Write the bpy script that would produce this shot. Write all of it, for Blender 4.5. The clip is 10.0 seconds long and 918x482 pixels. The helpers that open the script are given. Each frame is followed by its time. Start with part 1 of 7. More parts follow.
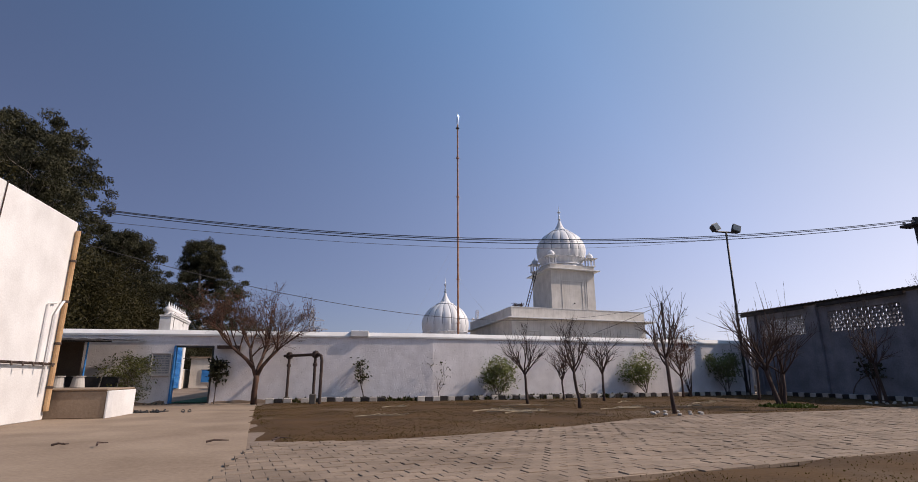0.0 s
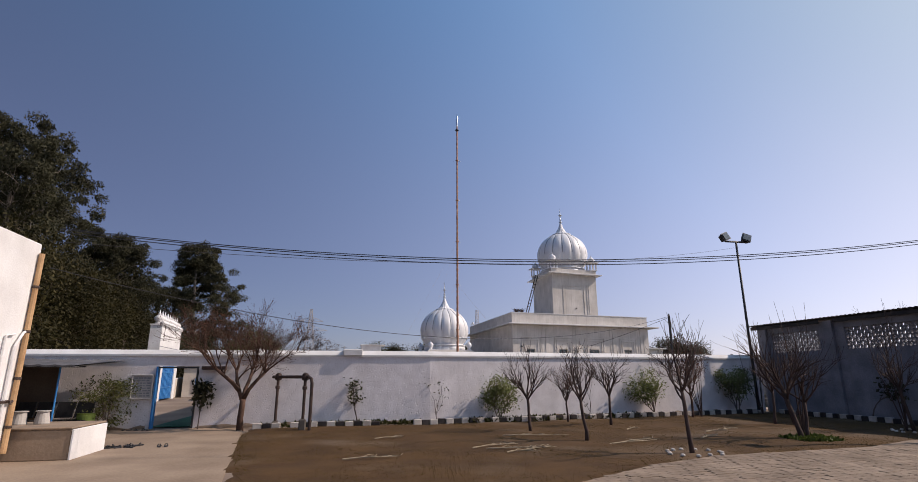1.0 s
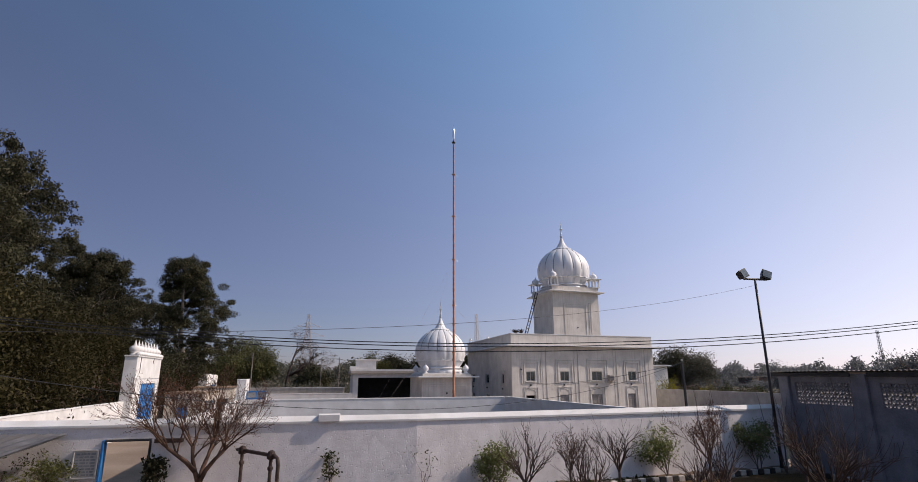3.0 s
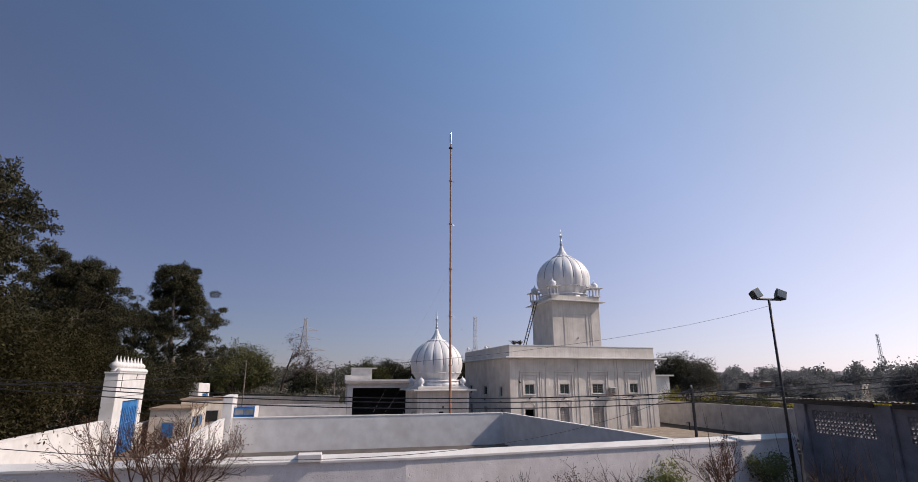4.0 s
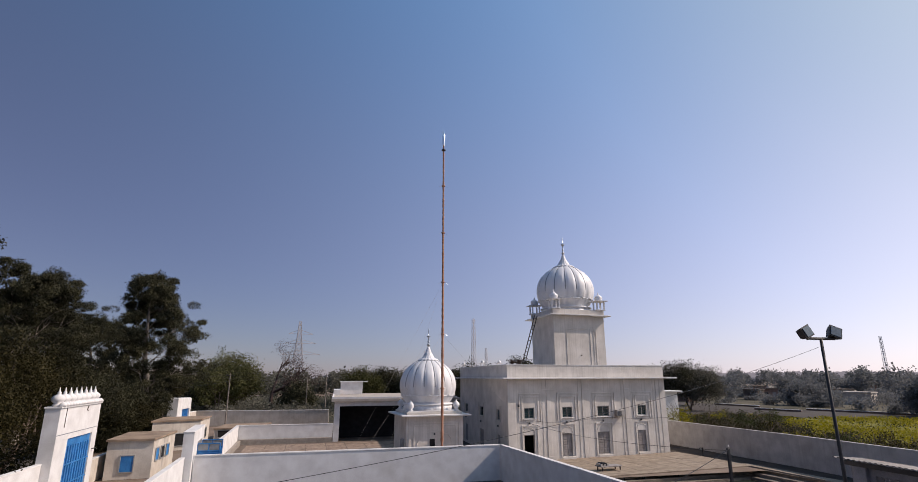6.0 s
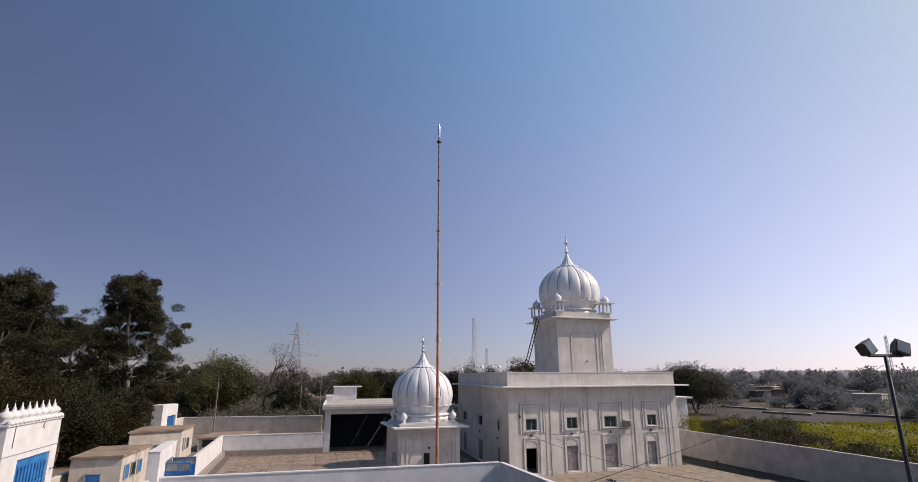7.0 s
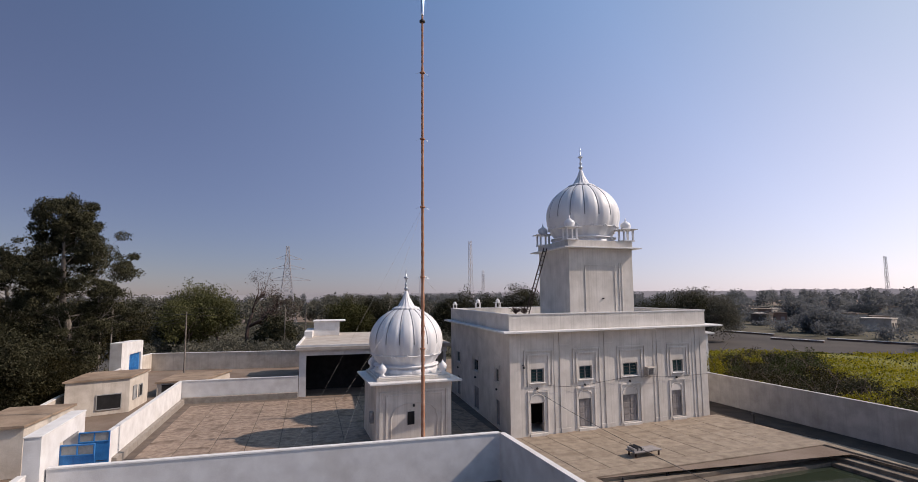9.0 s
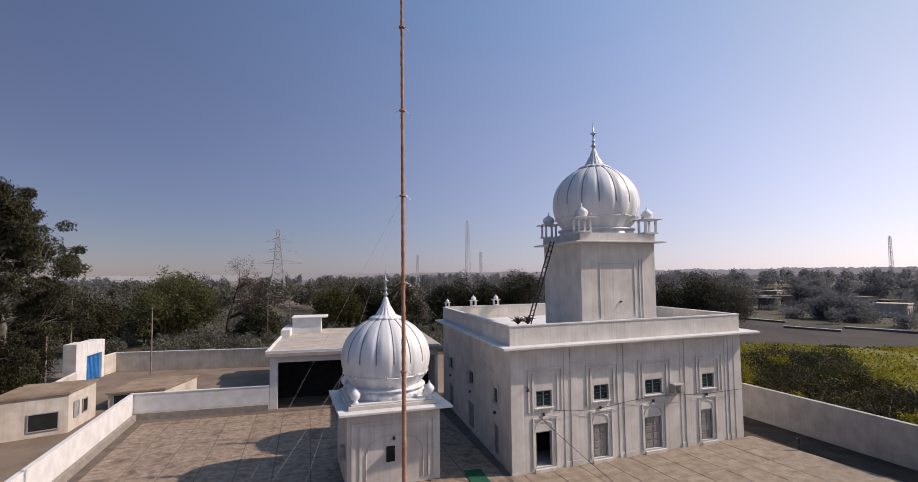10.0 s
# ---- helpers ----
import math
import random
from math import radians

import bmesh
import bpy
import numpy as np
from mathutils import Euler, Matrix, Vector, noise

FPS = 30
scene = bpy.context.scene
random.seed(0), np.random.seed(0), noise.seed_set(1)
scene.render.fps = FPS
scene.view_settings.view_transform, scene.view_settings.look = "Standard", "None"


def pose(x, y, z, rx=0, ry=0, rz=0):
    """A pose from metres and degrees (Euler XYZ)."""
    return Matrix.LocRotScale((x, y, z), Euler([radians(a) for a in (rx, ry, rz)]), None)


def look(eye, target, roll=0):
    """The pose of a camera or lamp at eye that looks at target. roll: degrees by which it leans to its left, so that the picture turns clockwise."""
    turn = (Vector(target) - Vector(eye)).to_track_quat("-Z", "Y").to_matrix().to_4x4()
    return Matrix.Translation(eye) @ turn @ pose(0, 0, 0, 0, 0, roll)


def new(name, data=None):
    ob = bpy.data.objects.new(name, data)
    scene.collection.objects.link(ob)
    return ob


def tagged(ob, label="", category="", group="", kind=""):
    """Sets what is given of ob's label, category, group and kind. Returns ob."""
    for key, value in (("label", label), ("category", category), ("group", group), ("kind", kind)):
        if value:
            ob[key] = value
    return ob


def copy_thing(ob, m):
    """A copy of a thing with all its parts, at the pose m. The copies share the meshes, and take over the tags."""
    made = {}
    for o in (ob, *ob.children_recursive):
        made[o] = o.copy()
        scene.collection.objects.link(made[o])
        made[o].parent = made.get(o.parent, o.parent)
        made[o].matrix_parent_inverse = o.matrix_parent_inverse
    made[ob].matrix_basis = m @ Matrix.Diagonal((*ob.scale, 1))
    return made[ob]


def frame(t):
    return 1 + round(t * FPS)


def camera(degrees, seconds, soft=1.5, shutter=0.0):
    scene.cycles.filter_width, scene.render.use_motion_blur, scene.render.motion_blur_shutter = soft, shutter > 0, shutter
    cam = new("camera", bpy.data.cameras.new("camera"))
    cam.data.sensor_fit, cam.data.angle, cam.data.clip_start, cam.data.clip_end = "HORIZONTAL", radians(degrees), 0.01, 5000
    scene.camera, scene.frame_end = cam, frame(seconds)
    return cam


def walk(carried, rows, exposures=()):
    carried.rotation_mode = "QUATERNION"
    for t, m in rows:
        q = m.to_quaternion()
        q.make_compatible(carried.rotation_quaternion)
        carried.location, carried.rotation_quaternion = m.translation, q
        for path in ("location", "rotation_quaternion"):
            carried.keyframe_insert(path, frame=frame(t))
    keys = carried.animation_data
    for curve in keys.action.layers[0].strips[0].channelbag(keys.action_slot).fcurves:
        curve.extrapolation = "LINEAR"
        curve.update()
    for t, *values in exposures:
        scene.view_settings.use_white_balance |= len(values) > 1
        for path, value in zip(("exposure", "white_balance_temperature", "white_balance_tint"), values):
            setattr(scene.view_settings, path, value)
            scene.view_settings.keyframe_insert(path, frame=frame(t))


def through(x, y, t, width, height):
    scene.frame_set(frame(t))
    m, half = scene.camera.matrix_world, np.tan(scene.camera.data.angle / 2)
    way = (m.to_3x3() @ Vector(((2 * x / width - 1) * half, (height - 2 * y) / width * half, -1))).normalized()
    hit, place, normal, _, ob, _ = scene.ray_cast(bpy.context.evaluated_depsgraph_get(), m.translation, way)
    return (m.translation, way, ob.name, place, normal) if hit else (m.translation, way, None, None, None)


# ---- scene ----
cam = camera(82.5, 10.0, 0.85)
PATH = [
    (0, (1.84, 1.01, 0.952), (2.256, 2.903, 1.452), -0.2),
    (0.5, (1.977, 1.522, 1.295), (2.393, 3.415, 1.794), -0.2),
    (1, (2.076, 1.89, 1.77), (2.493, 3.784, 2.266), -0.2),
    (1.5, (2.221, 2.251, 2.333), (2.636, 4.146, 2.826), -0.2),
    (2, (2.37, 2.597, 2.882), (2.787, 4.491, 3.376), -0.2),
    (2.5, (2.58, 3.068, 3.463), (2.996, 4.962, 3.958), -0.2),
    (4, (3.248, 4.809, 5.028), (3.669, 6.7, 5.531), -0.1),
    (4.5, (3.507, 5.551, 5.622), (3.929, 7.443, 6.122), -0.1),
    (5, (3.782, 6.271, 6.14), (4.206, 8.162, 6.64), -0.1),
    (5.5, (4.117, 7.133, 6.584), (4.542, 9.023, 7.085), -0.1),
    (7, (5.573, 11.305, 7.759), (5.995, 13.197, 8.256), -0.2),
    (7.5, (6.074, 12.954, 8.104), (6.499, 14.846, 8.597), -0.3),
    (8, (6.628, 15.137, 8.502), (7.057, 17.028, 8.992), -0.4),
    (8.5, (7.268, 17.415, 8.967), (7.699, 19.309, 9.446), -0.4),
    (8.6, (7.391, 17.886, 9.038), (7.824, 19.785, 9.49), -0.5),
    (8.7, (7.513, 18.356, 9.109), (7.948, 20.264, 9.525), -0.5),
    (8.8, (7.636, 18.827, 9.18), (8.074, 20.745, 9.538), -0.5),
    (8.9, (7.758, 19.297, 9.25), (8.2, 21.227, 9.533), -0.5),
    (9, (7.881, 19.768, 9.321), (8.325, 21.706, 9.525), -0.5),
    (9.1, (8.143, 21.088, 9.372), (8.592, 23.032, 9.509), -0.5),
    (9.2, (8.577, 22.868, 9.646), (9.033, 24.81, 9.788), -0.6),
    (9.3, (8.742, 23.164, 9.904), (9.195, 25.107, 10.033), -0.6),
    (9.4, (8.906, 23.46, 10.163), (9.357, 25.404, 10.286), -0.7),
    (9.5, (9.071, 23.756, 10.421), (9.52, 25.701, 10.539), -0.7),
    (10, (9.715, 25.768, 10.882), (10.168, 27.712, 11.006), -0.7),
]
walk(cam, [(t, look(eye, target, roll)) for t, eye, target, roll in PATH], [(0.0, 0.08, 7180, 22.5), (10.0, 0.08, 7180, 22.5)])
# world, sun and exposure
SUN = Vector((1.0, -0.15, 0.84)).normalized()
world = bpy.data.worlds.new("sky")
scene.world = world
world.use_nodes = True
wn = world.node_tree.nodes
sky = wn.new("ShaderNodeTexSky")
sky.sky_type, sky.sun_disc = "NISHITA", False
sky.sun_elevation, sky.sun_rotation = math.asin(SUN.z), math.atan2(SUN.x, SUN.y)
sky.altitude, sky.air_density, sky.dust_density, sky.ozone_density = 150, 1.0, 0.25, 7.0
wn["Background"].inputs["Strength"].default_value = 0.05
world.node_tree.links.new(sky.outputs["Color"], wn["Background"].inputs["Color"])
# thin winter haze: pale light round the sun, and a pale band over the horizon


def rising(towards, shift, power):
    """A smooth value that grows along a direction of the sky."""
    grad = wn.new("ShaderNodeTexGradient")
    grad.gradient_type = "LINEAR"
    grad.texture_mapping.vector_type = "POINT"
    grad.texture_mapping.rotation = towards.rotation_difference(Vector((1, 0, 0))).to_euler()
    grad.texture_mapping.translation = (shift, 0, 0)
    curve = wn.new("ShaderNodeMath")
    curve.operation, curve.use_clamp = "POWER", True
    curve.inputs[1].default_value = power
    world.node_tree.links.new(grad.outputs["Fac"], curve.inputs[0])
    return curve.outputs[0]


def haze(colour, *values):
    """Adds a glow of that colour to the sky, by the product of the values."""
    value = values[0]
    for other in values[1:]:
        both = wn.new("ShaderNodeMath")
        both.operation = "MULTIPLY"
        world.node_tree.links.new(value, both.inputs[0])
        world.node_tree.links.new(other, both.inputs[1])
        value = both.outputs[0]
    veil = wn.new("ShaderNodeBackground")
    veil.inputs["Color"].default_value = (*colour, 1.0)
    world.node_tree.links.new(value, veil.inputs["Strength"])
    total = wn.new("ShaderNodeAddShader")
    before = wn["World Output"].inputs["Surface"].links[0].from_socket
    world.node_tree.links.new(before, total.inputs[0])
    world.node_tree.links.new(veil.outputs[0], total.inputs[1])
    world.node_tree.links.new(total.outputs[0], wn["World Output"].inputs["Surface"])


DOWN = Vector((0.0001, 0, -1)).normalized()
haze((0.047, 0.172, 0.365), rising(SUN, 0.45, 1.5))
haze((0.29, 0.29, 0.08), rising(SUN, 0.10, 5.0))
haze((0.65, 0.49, 0.33), rising(DOWN, 1.0, 3.2), rising(SUN, 0.30, 2.0))
haze((0.040, 0.016, 0.050), rising(DOWN, 1.0, 2.5))
haze((0.105, 0.112, 0.135), rising(DOWN, 1.0, 2.0), rising(-DOWN, 0.0, 0.7))
sun_lamp = bpy.data.lights.new("sun", "SUN")
sun_lamp.energy, sun_lamp.angle, sun_lamp.color = 3.85, radians(0.6), (1.0, 0.95, 0.86)
sun = new("sun", sun_lamp)
sun.matrix_world = look(SUN * 60, (0, 0, 0))
scene.view_settings.exposure = 0.0


# ---- materials ----
def lin(r, g, b):
    return (r, g, b, 1.0)


def surface(name, dark, light, scale=3.0, rough=0.8, bump=0.3, grain=60.0, metal=0.0, streak=0.0, stain=0.0,
            stain_colour=(0.12, 0.1, 0.08), piece=0.0, spec=0.3, cover=0.5, fine_streak=5.5, chips=0.0):
    """A worn procedural surface: broad patches, fine grain, and if asked rain streaks, stains and a tint for each piece."""
    m = bpy.data.materials.new(name)
    m.use_nodes = True
    n, link = m.node_tree.nodes, m.node_tree.links.new
    b = n["Principled BSDF"]
    b.inputs["Roughness"].default_value, b.inputs["Metallic"].default_value = rough, metal
    b.inputs["Specular IOR Level"].default_value = spec
    place = n.new("ShaderNodeNewGeometry").outputs["Position"]

    def cloud(size, detail=4.0, stretch=None):
        t = n.new("ShaderNodeTexNoise")
        t.inputs["Scale"].default_value, t.inputs["Detail"].default_value = size, detail
        if stretch:
            mp = n.new("ShaderNodeMapping")
            mp.inputs["Scale"].default_value = stretch
            link(place, mp.inputs["Vector"])
            link(mp.outputs["Vector"], t.inputs["Vector"])
        else:
            link(place, t.inputs["Vector"])
        return t.outputs["Fac"]

    def between(f, lo, hi):
        r = n.new("ShaderNodeMapRange")
        r.inputs["From Min"].default_value, r.inputs["From Max"].default_value = lo, hi
        link(f, r.inputs["Value"])
        return r.outputs["Result"]

    def blend(f, a, c):
        x = n.new("ShaderNodeMix")
        x.data_type = "RGBA"
        link(f, x.inputs[0])
        for v, k in ((a, 6), (c, 7)):
            if isinstance(v, tuple):
                x.inputs[k].default_value = (*v[:3], 1.0)
            else:
                link(v, x.inputs[k])
        return x.outputs[2]

    broad, fine = cloud(scale), cloud(grain, 3.0)
    tone = n.new("ShaderNodeMath")
    tone.operation = "MULTIPLY_ADD"
    tone.inputs[1].default_value = 0.45
    link(fine, tone.inputs[0])
    link(broad, tone.inputs[2])
    colour = blend(between(tone.outputs[0], cover, cover + 0.42), dark, light)
    if streak:
        s = n.new("ShaderNodeMath")
        s.operation = "MULTIPLY"
        s.inputs[1].default_value = streak
        link(between(cloud(1.0, 6.0, (fine_streak, fine_streak, 0.22)), 0.50, 0.74), s.inputs[0])
        colour = blend(s.outputs[0], colour, stain_colour)
    if stain:
        s = n.new("ShaderNodeMath")
        s.operation = "MULTIPLY"
        s.inputs[1].default_value = stain
        link(between(cloud(scale * 0.37, 7.0), 0.54, 0.68), s.inputs[0])
        colour = blend(s.outputs[0], colour, stain_colour)
    height = tone.outputs[0]
    if chips:
        pits = between(cloud(chips, 2.0), 0.60, 0.70)
        s = n.new("ShaderNodeMath")
        s.operation = "MULTIPLY"
        s.inputs[1].default_value = 0.3
        link(pits, s.inputs[0])
        colour = blend(s.outputs[0], colour, stain_colour)
        s = n.new("ShaderNodeMath")
        s.operation = "MULTIPLY_ADD"
        s.inputs[1].default_value = -0.7
        link(pits, s.inputs[0])
        link(height, s.inputs[2])
        height = s.outputs[0]
    if piece:
        info = n.new("ShaderNodeObjectInfo").outputs["Random"]
        isle = n.new("ShaderNodeNewGeometry").outputs["Random Per Island"]
        add = n.new("ShaderNodeMath")
        link(info, add.inputs[0])
        link(isle, add.inputs[1])
        hue = n.new("ShaderNodeHueSaturation")
        link(between(add.outputs[0], 0.0, 2.0), hue.inputs["Value"])
        hue.inputs["Value"].links[0].from_node.inputs["To Min"].default_value = 1.0 - piece
        hue.inputs["Value"].links[0].from_node.inputs["To Max"].default_value = 1.0 + piece
        link(colour, hue.inputs["Color"])
        colour = hue.outputs["Color"]
    link(colour, b.inputs["Base Color"])
    if bump:
        bp = n.new("ShaderNodeBump")
        bp.inputs["Strength"].default_value, bp.inputs["Distance"].default_value = bump, 0.02
        link(height, bp.inputs["Height"])
        link(bp.outputs["Normal"], b.inputs["Normal"])
    return m


def leaves(name, dark, light, through=0.3):
    m = surface(name, dark, light, scale=0.6, rough=0.6, bump=0.0, grain=8.0, piece=0.45, spec=0.12)
    n, link = m.node_tree.nodes, m.node_tree.links.new
    b = n["Principled BSDF"]
    t = n.new("ShaderNodeBsdfTranslucent")
    mix = n.new("ShaderNodeMixShader")
    mix.inputs[0].default_value = through
    link(b.inputs["Base Color"].links[0].from_socket, t.inputs["Color"])
    link(b.outputs[0], mix.inputs[1])
    link(t.outputs[0], mix.inputs[2])
    link(mix.outputs[0], n["Material Output"].inputs["Surface"])
    return m


WHITE = surface("whitewash", (0.579, 0.561, 0.552), (0.719, 0.710, 0.702), 1.3, 0.9, 0.5, 25, stain=0.25, stain_colour=(0.45, 0.42, 0.38))
ROUGH = surface("rough_whitewash", (0.640, 0.598, 0.592), (0.780, 0.738, 0.735), 2.2, 0.95, 0.55, 26, streak=0.12, stain=0.24, chips=16.0, stain_colour=(0.46, 0.42, 0.405))
COPING = surface("coping_whitewash", (0.576, 0.560, 0.544), (0.691, 0.683, 0.675), 1.5, 0.9, 0.4, 30, stain=0.2, stain_colour=(0.45, 0.42, 0.38))
MARBLE = surface("weathered_white_marble", (0.500, 0.462, 0.418), (0.680, 0.636, 0.586), 0.9, 0.8, 0.25, 30, streak=0.40, stain=0.3, stain_colour=(0.36, 0.33, 0.29), fine_streak=9.0)
DOME = surface("white_dome_paint", (0.651, 0.651, 0.660), (0.739, 0.739, 0.748), 0.8, 0.45, 0.08, 20, stain=0.2, stain_colour=(0.5, 0.49, 0.48), spec=0.5)
DULLWHITE = surface("dull_whitewash", (0.352, 0.334, 0.326), (0.493, 0.475, 0.458), 1.3, 0.95, 0.5, 20, streak=0.3, stain=0.35, stain_colour=(0.28, 0.25, 0.22))
SEAM = surface("dark_seam", (0.16, 0.17, 0.19), (0.28, 0.29, 0.31), 3, 0.7, 0.2, 30)
STEEL = surface("dull_steel", (0.30, 0.33, 0.36), (0.55, 0.58, 0.62), 4, 0.35, 0.1, 30, metal=0.9)
# pale tone of the far masts includes the haze in front of them
PALESTEEL = surface("pale_hazed_steel", (0.38, 0.37, 0.39), (0.50, 0.49, 0.51), 2, 0.7, 0.0, 10)
CHROME = surface("bright_steel", (0.75, 0.76, 0.78), (0.85, 0.86, 0.88), 4, 0.18, 0.02, 30, metal=1.0)
BEIGE = surface("beige_plaster", (0.437, 0.380, 0.323), (0.608, 0.551, 0.485), 1.1, 0.95, 0.5, 20, streak=0.3, stain=0.4, stain_colour=(0.30, 0.25, 0.2))
ROOFING = surface("dusty_roof", (0.204, 0.145, 0.102), (0.340, 0.255, 0.187), 0.8, 0.95, 0.6, 14, stain=0.5, stain_colour=(0.16, 0.12, 0.09))
BLUE = surface("blue_paint", (0.012, 0.12, 0.34), (0.03, 0.22, 0.52), 2.0, 0.5, 0.15, 30, streak=0.35, stain_colour=(0.03, 0.08, 0.16))
GREEN = surface("green_cloth", (0.006, 0.060, 0.036), (0.012, 0.108, 0.060), 2.5, 0.9, 0.3, 60)
IRON = surface("dark_iron", (0.012, 0.012, 0.014), (0.035, 0.034, 0.036), 5, 0.55, 0.2, 40, spec=0.4)
RUST = surface("rusty_orange_pipe", (0.34, 0.19, 0.09), (0.52, 0.33, 0.18), 2.5, 0.7, 0.3, 30, stain=0.4, stain_colour=(0.12, 0.05, 0.03))
SAFFRON = surface("saffron_cloth", (0.30, 0.13, 0.075), (0.47, 0.25, 0.16), 2.0, 0.85, 0.4, 40, stain=0.35, stain_colour=(0.72, 0.45, 0.33))
GREYDOOR = surface("grey_door_paint", (0.20, 0.18, 0.17), (0.33, 0.30, 0.29), 2, 0.7, 0.3, 40, streak=0.4, stain_colour=(0.13, 0.12, 0.11))
# near-black that paints the shade inside rooms, windows and openings
BLACK = surface("interior_shade_black", (0.010, 0.010, 0.011), (0.022, 0.021, 0.022), 2, 0.9, 0.1, 20)
GLASS = surface("dark_window_glass", (0.007, 0.025, 0.030), (0.015, 0.045, 0.050), 1, 0.08, 0.0, 10, spec=0.6)
LAMPGLASS = surface("dusty_lamp_glass", (0.10, 0.13, 0.15), (0.17, 0.20, 0.22), 4, 0.15, 0.05, 20, spec=0.6)
FRAME = surface("window_frame_paint", (0.22, 0.22, 0.22), (0.34, 0.34, 0.33), 3, 0.6, 0.1, 40)
SLAB = surface("court_stone", (0.175, 0.122, 0.090), (0.350, 0.267, 0.207), 2.4, 0.85, 0.4, 22, stain=0.7, stain_colour=(0.100, 0.068, 0.05), piece=0.12, chips=3.0)
DECK = surface("deck_stone", (0.209, 0.161, 0.120), (0.337, 0.273, 0.209), 1.8, 0.85, 0.4, 26, stain=0.5, stain_colour=(0.17, 0.125, 0.09), piece=0.10, chips=5.0)
JOINT = surface("pale_mortar", (0.218, 0.186, 0.160), (0.307, 0.275, 0.243), 3, 0.95, 0.3, 40)
POOLSTONE = surface("pool_ledge_stone", (0.130, 0.102, 0.078), (0.230, 0.188, 0.148), 1.6, 0.8, 0.4, 24, stain=0.5, stain_colour=(0.09, 0.07, 0.055))
STEP = surface("pool_step_stone", (0.064, 0.053, 0.045), (0.111, 0.098, 0.085), 1.6, 0.8, 0.4, 24, stain=0.5, stain_colour=(0.10, 0.09, 0.08))
EARTH = surface("dusty_ground", (0.146, 0.103, 0.076), (0.238, 0.184, 0.146), 0.35, 0.98, 0.6, 12, stain=0.4, stain_colour=(0.19, 0.14, 0.10))
YARD = surface("yard_concrete", (0.206, 0.146, 0.101), (0.309, 0.229, 0.165), 0.7, 0.95, 0.5, 16, stain=0.5, stain_colour=(0.14, 0.095, 0.07))
PAVER = surface("paver_block", (0.180, 0.130, 0.093), (0.294, 0.221, 0.163), 1.2, 0.9, 0.6, 60, stain=0.45, stain_colour=(0.14, 0.098, 0.068), piece=0.2)
CEMENT = surface("dark_grey_cement", (0.070, 0.062, 0.058), (0.125, 0.112, 0.104), 0.8, 0.9, 0.4, 14, stain=0.4, stain_colour=(0.16, 0.14, 0.125))
SOIL = surface("lawn_soil", (0.050, 0.023, 0.006), (0.086, 0.042, 0.011), 0.9, 0.98, 0.6, 18, stain=0.5, stain_colour=(0.165, 0.115, 0.075))
GRASS = leaves("dry_grass", (0.062, 0.040, 0.011), (0.108, 0.074, 0.022), 0.4)
LUSH = leaves("green_grass", (0.035, 0.055, 0.012), (0.085, 0.11, 0.025), 0.3)
KERBW = surface("kerb_white", (0.360, 0.324, 0.288), (0.540, 0.495, 0.450), 3, 0.9, 0.5, 30, stain=0.5, stain_colour=(0.32, 0.25, 0.2))
KERBB = surface("kerb_black", (0.015, 0.013, 0.013), (0.05, 0.042, 0.04), 3, 0.85, 0.5, 30, stain=0.3, stain_colour=(0.15, 0.11, 0.09))
SHEET = surface("grey_metal_sheet", (0.09, 0.085, 0.085), (0.20, 0.19, 0.185), 2, 0.55, 0.2, 20, metal=0.4, stain=0.5, stain_colour=(0.14, 0.09, 0.06))
# plaster colour lowered to deepen the shade on the shed's visible side
SHADEWALL = surface("shaded_shed_plaster", (0.165, 0.165, 0.182), (0.275, 0.275, 0.297), 1.6, 0.95, 0.5, 16, streak=0.35, stain=0.3, stain_colour=(0.2, 0.19, 0.19))
BARK = surface("grey_bark", (0.07, 0.052, 0.042), (0.17, 0.13, 0.11), 3, 0.95, 0.8, 24)
TWIG = surface("grey_brown_twig", (0.040, 0.026, 0.022), (0.10, 0.066, 0.055), 3, 0.9, 0.3, 30)
PALEBARK = surface("pale_bark", (0.12, 0.10, 0.085), (0.27, 0.24, 0.21), 2, 0.9, 0.5, 14, stain=0.5, stain_colour=(0.12, 0.09, 0.07))
FOLIAGE = leaves("dark_olive_leaves", (0.020, 0.020, 0.012), (0.062, 0.060, 0.033), 0.25)
ACACIA = leaves("brown_green_leaves", (0.028, 0.030, 0.010), (0.070, 0.068, 0.024), 0.3)
FRESH = leaves("fresh_green_leaves", (0.09, 0.11, 0.04), (0.25, 0.27, 0.11), 0.35)
RUSSET = surface("reddish_twig", (0.050, 0.027, 0.019), (0.120, 0.066, 0.046), 3, 0.9, 0.3, 30)
DUSTROOF = surface("dusty_white_roof", (0.340, 0.297, 0.255), (0.476, 0.425, 0.374), 0.8, 0.95, 0.4, 14, stain=0.5, stain_colour=(0.33, 0.27, 0.22))
DADO = surface("brown_dado_plaster", (0.102, 0.078, 0.063), (0.168, 0.132, 0.108), 1.2, 0.95, 0.5, 20, stain=0.4, stain_colour=(0.12, 0.09, 0.07))
THORN = leaves("thorn_tree_leaves", (0.020, 0.018, 0.007), (0.055, 0.046, 0.017), 0.3)
OLIVE = leaves("olive_sapling_leaves", (0.045, 0.05, 0.018), (0.13, 0.13, 0.05), 0.3)
DRYLEAF = leaves("russet_leaves", (0.085, 0.032, 0.020), (0.17, 0.075, 0.045), 0.3)
